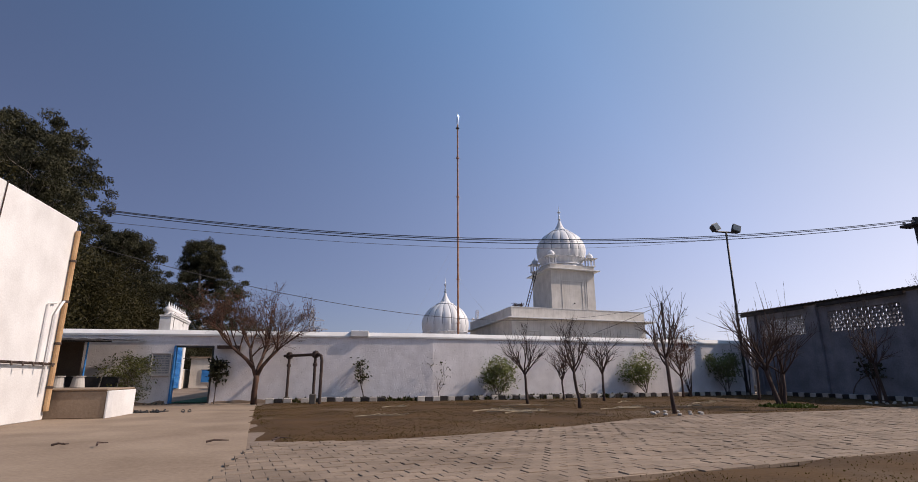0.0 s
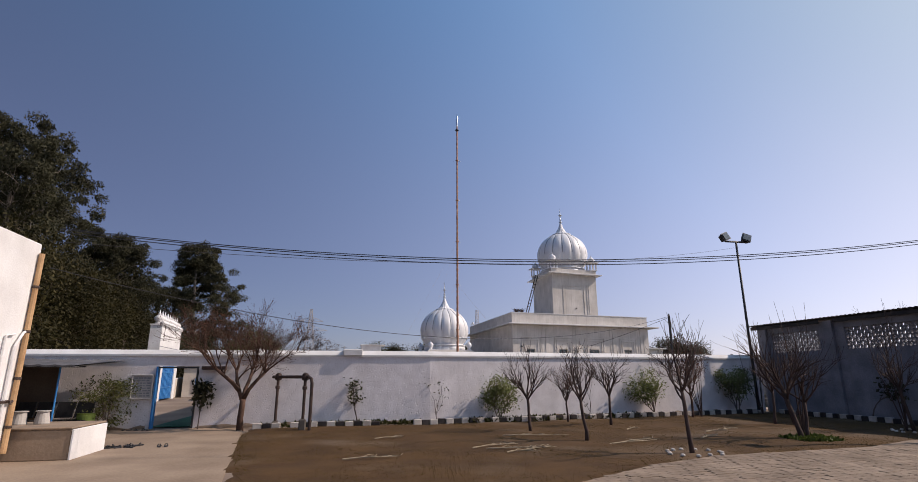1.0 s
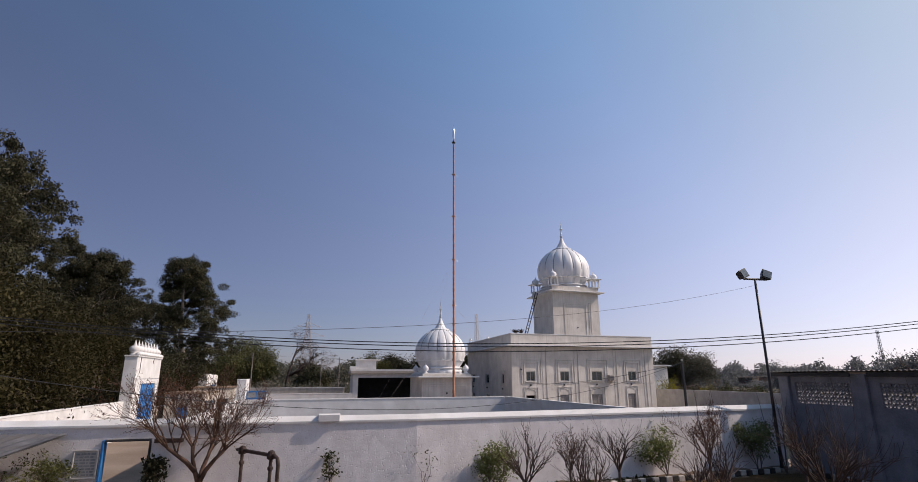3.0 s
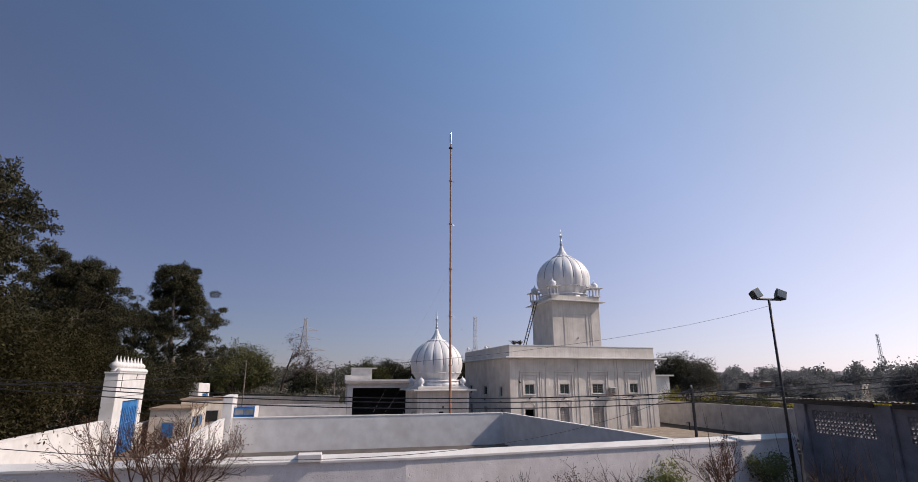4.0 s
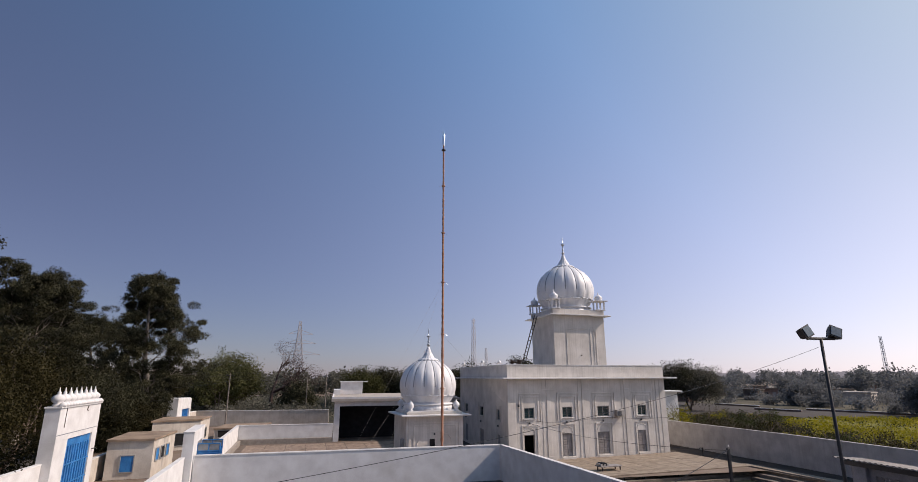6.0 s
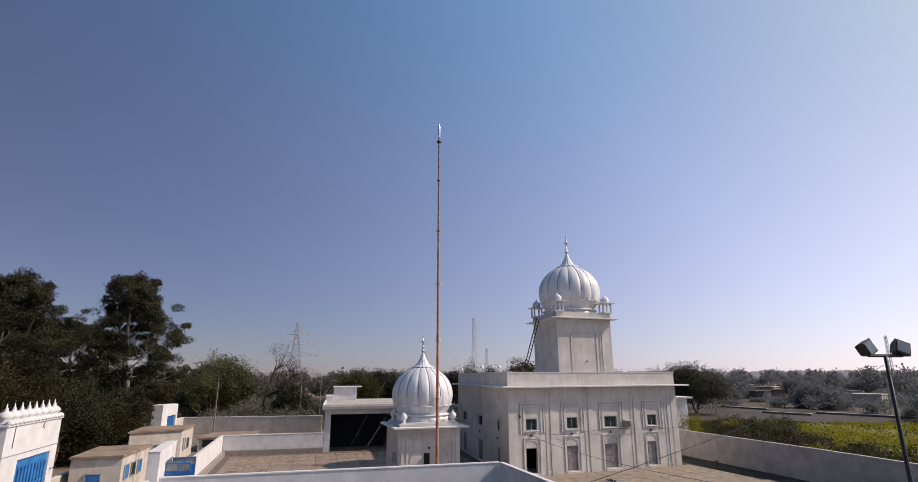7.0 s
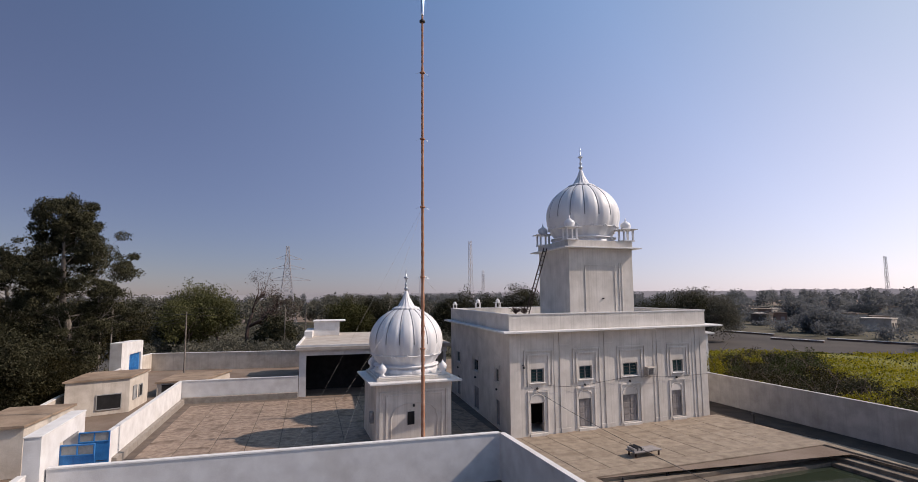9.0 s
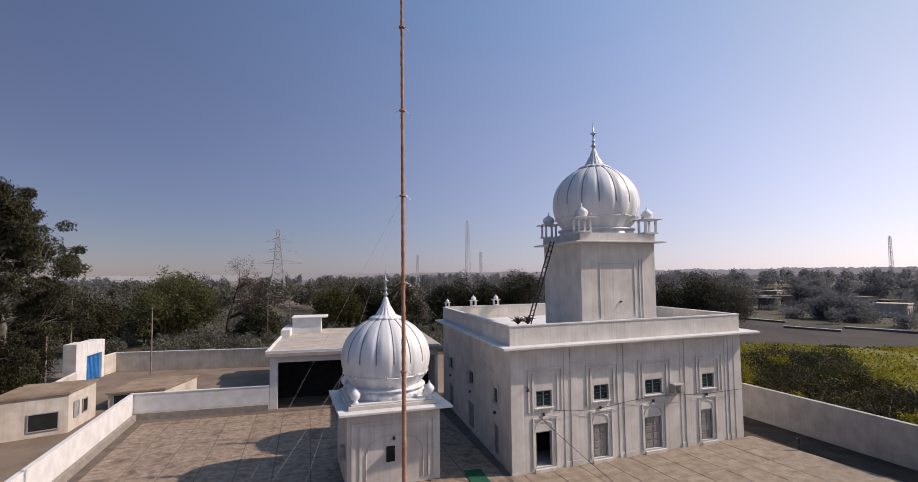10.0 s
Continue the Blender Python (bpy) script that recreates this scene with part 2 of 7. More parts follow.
LIME = surface("lime_paint", (0.13, 0.19, 0.04), (0.22, 0.30, 0.07), 3, 0.6, 0.2, 30)
SHRUB = leaves("field_shrub_leaves", (0.024, 0.032, 0.010), (0.067, 0.075, 0.024), 0.3)
MUSTARD = leaves("mustard_flowers", (0.150, 0.145, 0.010), (0.340, 0.285, 0.018), 0.3)
OLIVEWOOD = leaves("olive_field_leaves", (0.055, 0.058, 0.022), (0.120, 0.118, 0.050), 0.35)
# leaf colours lightened and greyed to carry the haze of distance
FAR = leaves("far_woods_hazed_leaves", (0.135, 0.142, 0.145), (0.205, 0.210, 0.210), 0.45)
MIDWOODS = leaves("mid_woods_hazed_leaves", (0.088, 0.086, 0.068), (0.160, 0.152, 0.118), 0.4)
CANOPY = surface("crop_canopy", (0.075, 0.080, 0.014), (0.21, 0.19, 0.022), 0.35, 0.9, 0.9, 3.0, stain=0.5, stain_colour=(0.03, 0.04, 0.012))
SCRUB = surface("scrub_ground", (0.050, 0.045, 0.028), (0.11, 0.095, 0.06), 0.12, 0.98, 0.6, 2.0, stain=0.4, stain_colour=(0.16, 0.13, 0.095))
# brown earth, darkened further for the shadow beside the east wall
SHADOWEARTH = surface("shadowed_dark_earth", (0.040, 0.030, 0.024), (0.085, 0.064, 0.050), 0.9, 0.95, 0.6, 18, stain=0.3, stain_colour=(0.03, 0.022, 0.018))
ASPHALT = surface("road_asphalt", (0.06, 0.058, 0.058), (0.11, 0.105, 0.10), 1.0, 0.9, 0.3, 40)
FIELD = surface("ploughed_field", (0.046, 0.038, 0.034), (0.077, 0.065, 0.056), 0.12, 0.98, 0.5, 3)
PIPE = surface("old_dark_pipe", (0.035, 0.022, 0.018), (0.09, 0.06, 0.05), 4, 0.6, 0.3, 40, metal=0.3)
STRAW = surface("dry_straw", (0.26, 0.20, 0.13), (0.42, 0.35, 0.25), 4, 0.9, 0.2, 40)
LINEN = surface("grey_bucket", (0.315, 0.285, 0.255), (0.435, 0.405, 0.375), 4, 0.6, 0.2, 30)
BRICKRED = surface("village_brick", (0.168, 0.096, 0.072), (0.252, 0.180, 0.150), 0.3, 0.95, 0.3, 3)
WATER = bpy.data.materials.new("pool_water")
WATER.use_nodes = True
_b = WATER.node_tree.nodes["Principled BSDF"]
_b.inputs["Base Color"].default_value, _b.inputs["Roughness"].default_value = lin(0.030, 0.040, 0.026), 0.05
_w = WATER.node_tree.nodes.new("ShaderNodeTexNoise")
_w.inputs["Scale"].default_value = 2.2
_p = WATER.node_tree.nodes.new("ShaderNodeBump")
_p.inputs["Strength"].default_value, _p.inputs["Distance"].default_value = 0.06, 0.05
WATER.node_tree.links.new(_w.outputs["Fac"], _p.inputs["Height"])
WATER.node_tree.links.new(_p.outputs["Normal"], _b.inputs["Normal"])


# ---- mesh tools ----
class Geo:
    """Vertices and faces gathered for one mesh."""

    def __init__(self):
        self.v, self.f, self.soft = [], [], False

    def add(self, verts, faces):
        o = len(self.v)
        self.v += [tuple(p) for p in verts]
        self.f += [tuple(o + i for i in q) for q in faces]
        return self

    def box(self, x0, y0, z0, x1, y1, z1, c=0.0):
        """A block, its edges cut off by c."""
        if c <= 0:
            p = [(x, y, z) for z in (z0, z1) for y in (y0, y1) for x in (x0, x1)]
            return self.add(p, [(0, 2, 3, 1), (4, 5, 7, 6), (0, 1, 5, 4), (2, 6, 7, 3), (0, 4, 6, 2), (1, 3, 7, 5)])
        c = min(c, 0.45 * min(x1 - x0, y1 - y0, z1 - z0))
        lo, hi, verts, at = (x0, y0, z0), (x1, y1, z1), [], {}
        for s in [(a, b, d) for a in (0, 1) for b in (0, 1) for d in (0, 1)]:
            for k in range(3):
                p = [hi[i] if s[i] else lo[i] for i in range(3)]
                for i in range(3):
                    if i != k:
                        p[i] += -c if s[i] else c
                at[s, k] = len(verts)
                verts.append(p)
        faces = []
        for k in range(3):
            i, j = (k + 1) % 3, (k + 2) % 3
            for side in (0, 1):
                ring = []
                for a, b in ((0, 0), (1, 0), (1, 1), (0, 1)):
                    s = [0, 0, 0]
                    s[k], s[i], s[j] = side, a, b
                    ring.append(at[tuple(s), k])
                faces.append(ring if side else ring[::-1])
            for a in (0, 1):
                for b in (0, 1):
                    s, t = [0, 0, 0], [0, 0, 0]
                    s[i], s[j], t[i], t[j] = a, b, a, b
                    s[k], t[k] = 0, 1
                    s, t = tuple(s), tuple(t)
                    q = [at[s, i], at[t, i], at[t, j], at[s, j]]
                    faces.append(q if a != b else q[::-1])
        for s in [(a, b, d) for a in (0, 1) for b in (0, 1) for d in (0, 1)]:
            q = [at[s, 0], at[s, 1], at[s, 2]]
            faces.append(q if sum(s) % 2 else q[::-1])
        return self.add(verts, faces)

    def prism(self, outline, z0, z1):
        """An upright block over an outline that runs counter-clockwise."""
        n = len(outline)
        p = [(x, y, z0) for x, y in outline] + [(x, y, z1) for x, y in outline]
        return self.add(p, [tuple(range(n))[::-1], tuple(range(n, 2 * n))] + [(i, (i + 1) % n, n + (i + 1) % n, n + i) for i in range(n)])

    def tube(self, path, radii, sides=6, caps=True):
        path = [Vector(p) for p in path]
        if not isinstance(radii, (list, tuple)):
            radii = [radii] * len(path)
        o, rings = len(self.v), []
        ahead = (path[1] - path[0]).normalized()
        side = ahead.orthogonal().normalized()
        for i, p in enumerate(path):
            a = (path[min(i + 1, len(path) - 1)] - path[max(i - 1, 0)]).normalized()
            side = (side - a * side.dot(a)).normalized()
            up = a.cross(side)
            rings.append(len(self.v))
            for k in range(sides):
                w = 2 * math.pi * k / sides
                self.v.append(tuple(p + (side * math.cos(w) + up * math.sin(w)) * radii[i]))
        for a, b in zip(rings, rings[1:]):
            for k in range(sides):
                j = (k + 1) % sides
                self.f.append((a + k, a + j, b + j, b + k))
        if caps:
            self.f.append(tuple(range(rings[0] + sides - 1, rings[0] - 1, -1)))
            self.f.append(tuple(range(rings[-1], rings[-1] + sides)))
        return self

    def lathe(self, profile, n=24, centre=(0, 0), flute=0, depth=0.0):
        """A turned body from (radius, height) pairs; flute: ribs round it."""
        o = len(self.v)
        for r, z in profile:
            for k in range(n):
                w = 2 * math.pi * k / n
                q = r
                if flute:
                    q = r * (1 - depth * (1 - abs(math.sin(w * flute / 2))) ** 3)
                self.v.append((centre[0] + q * math.cos(w), centre[1] + q * math.sin(w), z))
        for i in range(len(profile) - 1):
            for k in range(n):
                j = (k + 1) % n
                self.f.append((o + i * n + k, o + i * n + j, o + (i + 1) * n + j, o + (i + 1) * n + k))
        self.f.append(tuple(range(o + n - 1, o - 1, -1)))
        self.f.append(tuple(range(o + (len(profile) - 1) * n, o + len(profile) * n)))
        return self

    def moved(self, m):
        self.v = [tuple(m @ Vector(p)) for p in self.v]
        return self


def mesh_of(name, geo, material, soft=False):
    me = bpy.data.meshes.new(name)
    me.from_pydata(geo.v, [], geo.f)
    for m in material if isinstance(material, (list, tuple)) else (material,):
        me.materials.append(m)
    if soft or geo.soft:
        me.polygons.foreach_set("use_smooth", [True] * len(me.polygons))
    me.update()
    return me


def part(name, geo, material, parent, label="", soft=False):
    ob = new(name, mesh_of(name, geo, material, soft))
    ob.parent = parent
    return tagged(ob, label)


def thing(name, m, label, category, group="", kind=""):
    ob = new(name)
    ob.matrix_world = m
    ob.empty_display_size = 0.2
    return tagged(ob, label, category, group, kind)


def solid(name, geo, material, label, category, kind="structure", m=None, soft=False, group=""):
    ob = new(name, mesh_of(name, geo, material, soft))
    if m is not None:
        ob.matrix_world = m
    return tagged(ob, label, category, group, kind)


def piece(name, mesh, parent, m):
    ob = new(name, mesh)
    ob.parent = parent
    ob.matrix_basis = m
    return ob


def along(p, q):
    """The pose whose x runs from p to q on the ground, and the distance."""
    d = math.hypot(q[0] - p[0], q[1] - p[1])
    return pose(p[0], p[1], 0, 0, 0, math.degrees(math.atan2(q[1] - p[1], q[0] - p[0]))), d


def sweep(geo, pts, section):
    """Carries a closed section of (offset to the left, height) along a line on the ground."""
    o, n, m = len(geo.v), len(pts), len(section)
    for i, p in enumerate(pts):
        a, b = Vector(pts[max(i - 1, 0)]), Vector(pts[min(i + 1, n - 1)])
        d1 = (Vector(p) - a).normalized() if i else (b - Vector(p)).normalized()
        d2 = (b - Vector(p)).normalized() if i < n - 1 else d1
        d = (d1 + d2).normalized()
        left = Vector((-d.y, d.x)) / max(0.3, d.dot(d1))
        for off, z in section:
            geo.v.append((p[0] + left.x * off, p[1] + left.y * off, z))
    for i in range(n - 1):
        for k in range(m):
            j = (k + 1) % m
            geo.f.append((o + i * m + k, o + (i + 1) * m + k, o + (i + 1) * m + j, o + i * m + j))
    geo.f.append(tuple(range(o + m - 1, o - 1, -1))[::-1])
    geo.f.append(tuple(range(o + (n - 1) * m, o + n * m))[::-1])
    return geo


def wall_run(name, pts, height, material, label, thick=0.24, cap=0.06, z0=0.0, top=COPING):
    """A boundary wall along a line, with a slightly proud flat cap."""
    g = sweep(Geo(), pts, [(0, z0), (thick, z0), (thick, height - cap), (0, height - cap)])
    ob = solid(name, g, material, label, "wall")
    c = sweep(Geo(), pts, [(-0.03, height - cap + 0.002), (thick + 0.03, height - cap + 0.002), (thick + 0.02, height), (-0.02, height)])
    part("coping", c, top, ob)
    return ob


rng = random.Random(7)

# ---- ground ----
g = Geo()
# the basin of the pool is cut out of the sheet
POOL = (20.7, 27.2, 36.8, 45.2)
PX, PY, PTURN = 16.2, 19.0, 6.38
PM0 = pose(20.7, 45.2, 0, 0, 0, PTURN)
xs = [-2600, -600, -160, -60, -20, 0, POOL[0], 28, POOL[2], 60, 160, 600, 2600]
ys = [-2600, -600, -160, -40, 0, POOL[1], 36, POOL[3], 70, 110, 200, 600, 2600]
for y in ys:
    for x in xs:
        if POOL[0] <= x <= POOL[2] and POOL[1] <= y <= POOL[3]:
            c = PM0 @ Vector((PX * (x - POOL[0]) / (POOL[2] - POOL[0]), -PY * (POOL[3] - y) / (POOL[3] - POOL[1]), 0))
            x, y = c.x, c.y
        g.v.append((x, y, -0.02))
for j in range(len(ys) - 1):
    for i in range(len(xs) - 1):
        if not (POOL[0] <= xs[i] < POOL[2] and POOL[1] <= ys[j] < POOL[3]):
            a = j * len(xs) + i
            g.f.append((a, a + 1, a + len(xs) + 1, a + len(xs)))
solid("ground", g, EARTH, "bare dusty brown earth reaching the horizon", "ground")
solid("yard_pavement", Geo().prism([(-14, -14), (0.7, -14), (0.7, 8.6), (0.2, 12), (-0.9, 20.6), (-1.2, 22.6), (-14, 22.9)], -0.1, 0.006), YARD,
      "worn brown concrete yard dusted with soil", "pavement")

# ---- front boundary wall with its gate ----
FRONT = [(-13, 23.0), (-4.27, 22.76), (-2.88, 22.74), (2.17, 22.73), (5.5, 22.78), (22.45, 24.85)]
H = 2.45
fw = solid("wall_front", sweep(Geo(), FRONT[:2], [(0, 0), (0.3, 0), (0.3, H), (0, H)]), ROUGH, "rough whitewashed boundary wall stained towards its foot", "wall")
part("wall_section", sweep(Geo(), FRONT[2:], [(0, 0), (0.3, 0), (0.3, H), (0, H)]), ROUGH, fw)
part("lintel", sweep(Geo(), FRONT[1:3], [(0, 2.1), (0.3, 2.1), (0.3, H), (0, H)]), ROUGH, fw)
part("coping", sweep(Geo(), FRONT, [(-0.05, H + 0.002), (0.36, H + 0.002), (0.36, H + 0.2), (0.14, H + 0.23), (-0.05, H + 0.07)]), COPING, fw, "white sloped coping along the wall top")
part("cap_block", Geo().box(2.14, 22.6, 2.49, 2.86, 23.1, 2.73, 0.02), COPING, fw, "raised whitewashed block on the coping")

# splashed mud dried along the wall's foot
for a, b in ((-12.0, -4.4), (-2.8, 2.1), (2.85, 22.3)):
    g, n = Geo(), int((b - a) / 0.16)
    for k in range(n + 1):
        x = a + (b - a) * k / n
        i = max(j for j in range(len(FRONT) - 1) if FRONT[j][0] <= x)
        (px, py), (qx, qy) = FRONT[i], FRONT[i + 1]
        y = py + (qy - py) * (x - px) / (qx - px)
        h = max(0.03, 0.10 + 0.14 * noise.noise(Vector((x * 0.5, 0, 3))) + 0.08 * noise.noise(Vector((x * 2.3, 0, 5))))
        g.v += [(x, y - 0.012, 0.0), (x, y - 0.010, h * 0.6), (x, y - 0.002, h)]
    for k in range(n):
        for j in (0, 1):
            g.f.append((3 * k + j, 3 * k + 3 + j, 3 * k + 4 + j, 3 * k + 1 + j))
    part("mud_splash", g, YARD, fw, "brown splashed mud along the wall foot")

# gate in the front wall: blue steel jambs and an open leaf
gate = thing("yard_gate", pose(-4.1, 22.74, 0), "blue steel yard gate standing open in the whitewashed wall", "gate")
part("jamb", Geo().box(-0.165, -0.06, 0, -0.10, 0.2, 2.08, 0.01), BLUE, gate)
part("jamb", Geo().box(1.16, -0.06, 0, 1.22, 0.2, 2.08, 0.01), IRON, gate)
part("head_rail", Geo().box(-0.098, -0.06, 2.03, 1.158, 0.2, 2.08, 0.01), IRON, gate)
leaf = Geo().box(0, 0, 0.05, 0.5, 0.035, 2.0, 0.006)
for k in range(4):
    leaf.box(0.03 + k * 0.12, -0.02, 0.09, 0.12 + k * 0.12, 0.0, 1.96, 0.004)
leaf.box(0, 0.036, 0.95, 0.5, 0.06, 1.02, 0.004)
part("gate_leaf", leaf.moved(pose(1.14, 0.22, 0, 0, 0, 98)), BLUE, gate, "ribbed blue steel leaf swung open")

# plaque, ledge
plaque = thing("wall_plaque", pose(-5.02, 22.775, 0.98, 0, 0, -1.5), "whitewashed stone plaque with rows of unreadable writing", "plaque")
part("plate", Geo().box(0, -0.04, 0, 0.72, 0.0, 0.84, 0.012), DULLWHITE, plaque)
rim = Geo()
for q in ((0, -0.07, 0, 0.72, -0.041, 0.05), (0, -0.07, 0.79, 0.72, -0.041, 0.84), (0, -0.07, 0.052, 0.05, -0.041, 0.788), (0.67, -0.07, 0.052, 0.72, -0.041, 0.788)):
    rim.box(*q, 0.008)
part("rim", rim, DULLWHITE, plaque)
bars = Geo()
for k in range(8):
    x = 0.09
    while x < 0.6:
        w = rng.uniform(0.05, 0.16)
        bars.box(x, -0.05, 0.1 + k * 0.085, min(x + w, 0.64), -0.041, 0.145 + k * 0.085)
        x += w + 0.03
part("writing", bars, SEAM, plaque, "dark bars of unreadable writing")
solid("ledge", Geo().box(-2.75, 22.5, 1.98, -1.95, 22.728, 2.1, 0.01), PIPE, "short rusty iron ledge fixed to the wall", "ledge", "thing")

# ---- walled forecourt behind the front wall ----
wall_run("wall_forecourt_north", [(-3.79, 45.47), (15.98, 46.15)], 2.33, WHITE, "smooth whitewashed wall of the forecourt in thin sunlight")
wall_run("wall_forecourt_east", [(18.35, 24.75), (16.2, 46.12)], 2.33, WHITE, "whitewashed forecourt wall with its shaded side to the yard")
wall_run("wall_forecourt_west", [(-2.7, 23.1), (-4.16, 44.72)], 2.33, WHITE, "bright sunlit whitewashed forecourt wall")
solid("forecourt_floor", Geo().prism([(-2.68, 23.1), (18.3, 24.8), (15.9, 46.1), (-4.15, 45.4)], -0.1, 0.004), CEMENT, "dark grey cement floor of the forecourt", "floor")

# ---- paved temple court ----
wall_run("wall_court_lane", [(-4.3, 50.25), (-4.35, 53.5), (-5.5, 71.1)], 1.95, WHITE, "bright sunlit whitewashed wall between lane and court")
wall_run("wall_court_north", [(-5.75, 71.25), (4.3, 71.55)], 1.95, WHITE, "whitewashed court wall with a grey plinth")
solid("plinth", sweep(Geo(), [(-5.4, 71.2), (4.28, 71.5)], [(-0.32, 0.0), (-0.003, 0.0), (-0.003, 0.52), (-0.3, 0.5)]), JOINT, "grey cement plinth along the court wall", "plinth")
solid("plinth", sweep(Geo(), [(-4.38, 53.6), (-5.42, 70.8)], [(-0.30, 0.0), (-0.01, 0.0), (-0.01, 0.45), (-0.28, 0.42)]), JOINT, "grey cement plinth along the lane wall", "plinth")

# ---- pool with its steps ----
def ring(geo, inset, width, z0, z1, c=0.02):
    """Four blocks round the basin, a given way inside its edge."""
    a, b = inset, inset + width
    for q in ((a, -b, PX - a, -a), (a, -PY + a, PX - a, -PY + b), (a, -PY + b, b, -b), (PX - b, -PY + b, PX - a, -b)):
        geo.box(q[0], q[1], z0, q[2], q[3], z1, c)
    return geo


pool = solid("pool_basin", ring(Geo(), 0.0, 0.75, -1.6, -0.24).moved(PM0), POOLSTONE, "stepped stone sides of the sacred pool", "pool")
part("ledge", ring(Geo(), 0.751, 0.6, -1.6, -0.46).moved(PM0), POOLSTONE, pool, "worn stone ledge just over the water")
part("step", ring(Geo(), 1.352, 0.5, -1.6, -0.9).moved(PM0), STEP, pool)
part("coping", ring(Geo(), -0.9, 0.898, -0.3, 0.07).moved(PM0), DECK, pool, "pale stone rim round the pool")
solid("pool_water", Geo().box(1.3, -PY + 1.3, -1.55, PX - 1.3, -1.3, -0.66).moved(PM0), WATER, "still dark green water of the pool", "water")
fit = Geo().box(-0.14, -0.05, 0, 0.14, 0.05, 0.05, 0.01).tube([(-0.08, 0, 0.04), (-0.06, 0, 0.18), (0.06, 0, 0.2), (0.09, 0, 0.06)], 0.025, 6)
for x in (1.4, 4.2, 5.9, 9.0, 11.6, 14.3):
    solid("iron_ring", fit, IRON, "small dark iron ring on the pool ledge", "ring", "thing", PM0 @ pose(x, -0.35, -0.24, 0, 0, x * 47), group="iron rings on the pool ledge")

# ---- outer walls ----
wall_run("wall_east", [(40.9, 24.0), (40.5, 46.0), (39.1, 66.0)], 2.4, DULLWHITE, "long whitewashed boundary wall beside the mustard field", top=DULLWHITE)
solid("dado", sweep(Geo(), [(40.9, 24.0), (40.5, 46.0), (39.1, 66.0)], [(0.003, 0.0), (0.05, 0.0), (0.045, 0.62), (0.003, 0.64)][::-1]), DADO, "brown stained dado along the boundary wall", "dado")
wall_run("wall_lane_outer", [(-10.4, 23.4), (-10.85, 36.0), (-11.0, 43.3)], 2.4, WHITE, "whitewashed outer wall of the lane")
wall_run("wall_lane_outer_far", [(-11.4, 50.02), (-11.95, 58.0), (-13.6, 69.0), (-15.3, 85.4)], 1.6, BEIGE, "plastered outer wall of the lane")
wall_run("wall_north", [(-15.6, 92.1), (-15.3, 94.8), (3.5, 93.0)], 2.2, BEIGE, "grey plastered boundary wall below the trees")

# ---- shed with pierced screens ----
SX = 22.7
shed = solid("shed_wall", Geo(), SHADEWALL, "grey plastered shed wall, its deep shade put into the colour", "wall")
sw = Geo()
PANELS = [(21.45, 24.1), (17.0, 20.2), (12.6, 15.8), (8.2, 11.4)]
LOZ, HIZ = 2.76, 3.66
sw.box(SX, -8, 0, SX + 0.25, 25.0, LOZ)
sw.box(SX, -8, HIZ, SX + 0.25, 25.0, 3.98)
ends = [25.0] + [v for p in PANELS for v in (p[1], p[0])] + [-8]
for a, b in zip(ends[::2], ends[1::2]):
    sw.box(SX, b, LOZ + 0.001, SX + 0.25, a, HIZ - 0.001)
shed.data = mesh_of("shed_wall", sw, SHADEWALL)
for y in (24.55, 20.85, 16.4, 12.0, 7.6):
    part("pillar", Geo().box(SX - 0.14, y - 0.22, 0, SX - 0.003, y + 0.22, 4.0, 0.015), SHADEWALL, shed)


def screen(width, height, cell=0.14):
    """A pierced screen of eight-sided openings in staggered rows."""
    q = Geo()
    nx, nz = int(width / cell), int(height / cell)
    sx, sz = width / nx, height / nz
    for j in range(nz):
        for i in range(nx):
            cx, cz = (i + 0.5) * sx, (j + 0.5) * sz
            o = len(q.v)
            for y in (0.0, 0.1):
                for k in range(8):
                    w = math.pi * k / 4 + math.pi / 8
                    s = 1 / max(abs(math.cos(w)), abs(math.sin(w)))
                    q.v.append((cx + 0.5 * sx * math.cos(w) * s, y, cz + 0.5 * sz * math.sin(w) * s))
                for k in range(8):
                    w = math.pi * k / 4 + math.pi / 8
                    r = 0.43 if (i + j) % 2 else 0.30
                    q.v.append((cx + r * sx * math.cos(w), y, cz + r * 1.1 * sz * math.sin(w)))
            for k in range(8):
                j2 = (k + 1) % 8
                q.f.append((o + k, o + j2, o + 8 + j2, o + 8 + k))
                q.f.append((o + 16 + j2, o + 16 + k, o + 24 + k, o + 24 + j2))
                q.f.append((o + 8 + k, o + 8 + j2, o + 24 + j2, o + 24 + k))
    return q


for a, b in PANELS:
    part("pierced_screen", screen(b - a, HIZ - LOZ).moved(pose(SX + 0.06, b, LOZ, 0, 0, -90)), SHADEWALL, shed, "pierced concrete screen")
roof = Geo()
N = 660
for k in range(N):
    y = 25.35 - k * 0.05
    z = 0.018 * math.sin(k * math.pi / 2 + 0.4)
    roof.v += [(SX - 0.35, y, 4.13 + z), (SX + 0.95, y, 4.03 + z), (SX - 0.35, y, 4.115 + z), (SX + 0.95, y, 4.015 + z)]
for k in range(N - 1):
    a, b = 4 * k, 4 * k + 4
    roof.f += [(a, a + 1, b + 1, b), (a + 2, b + 2, b + 3, a + 3), (a, b, b + 2, a + 2)]
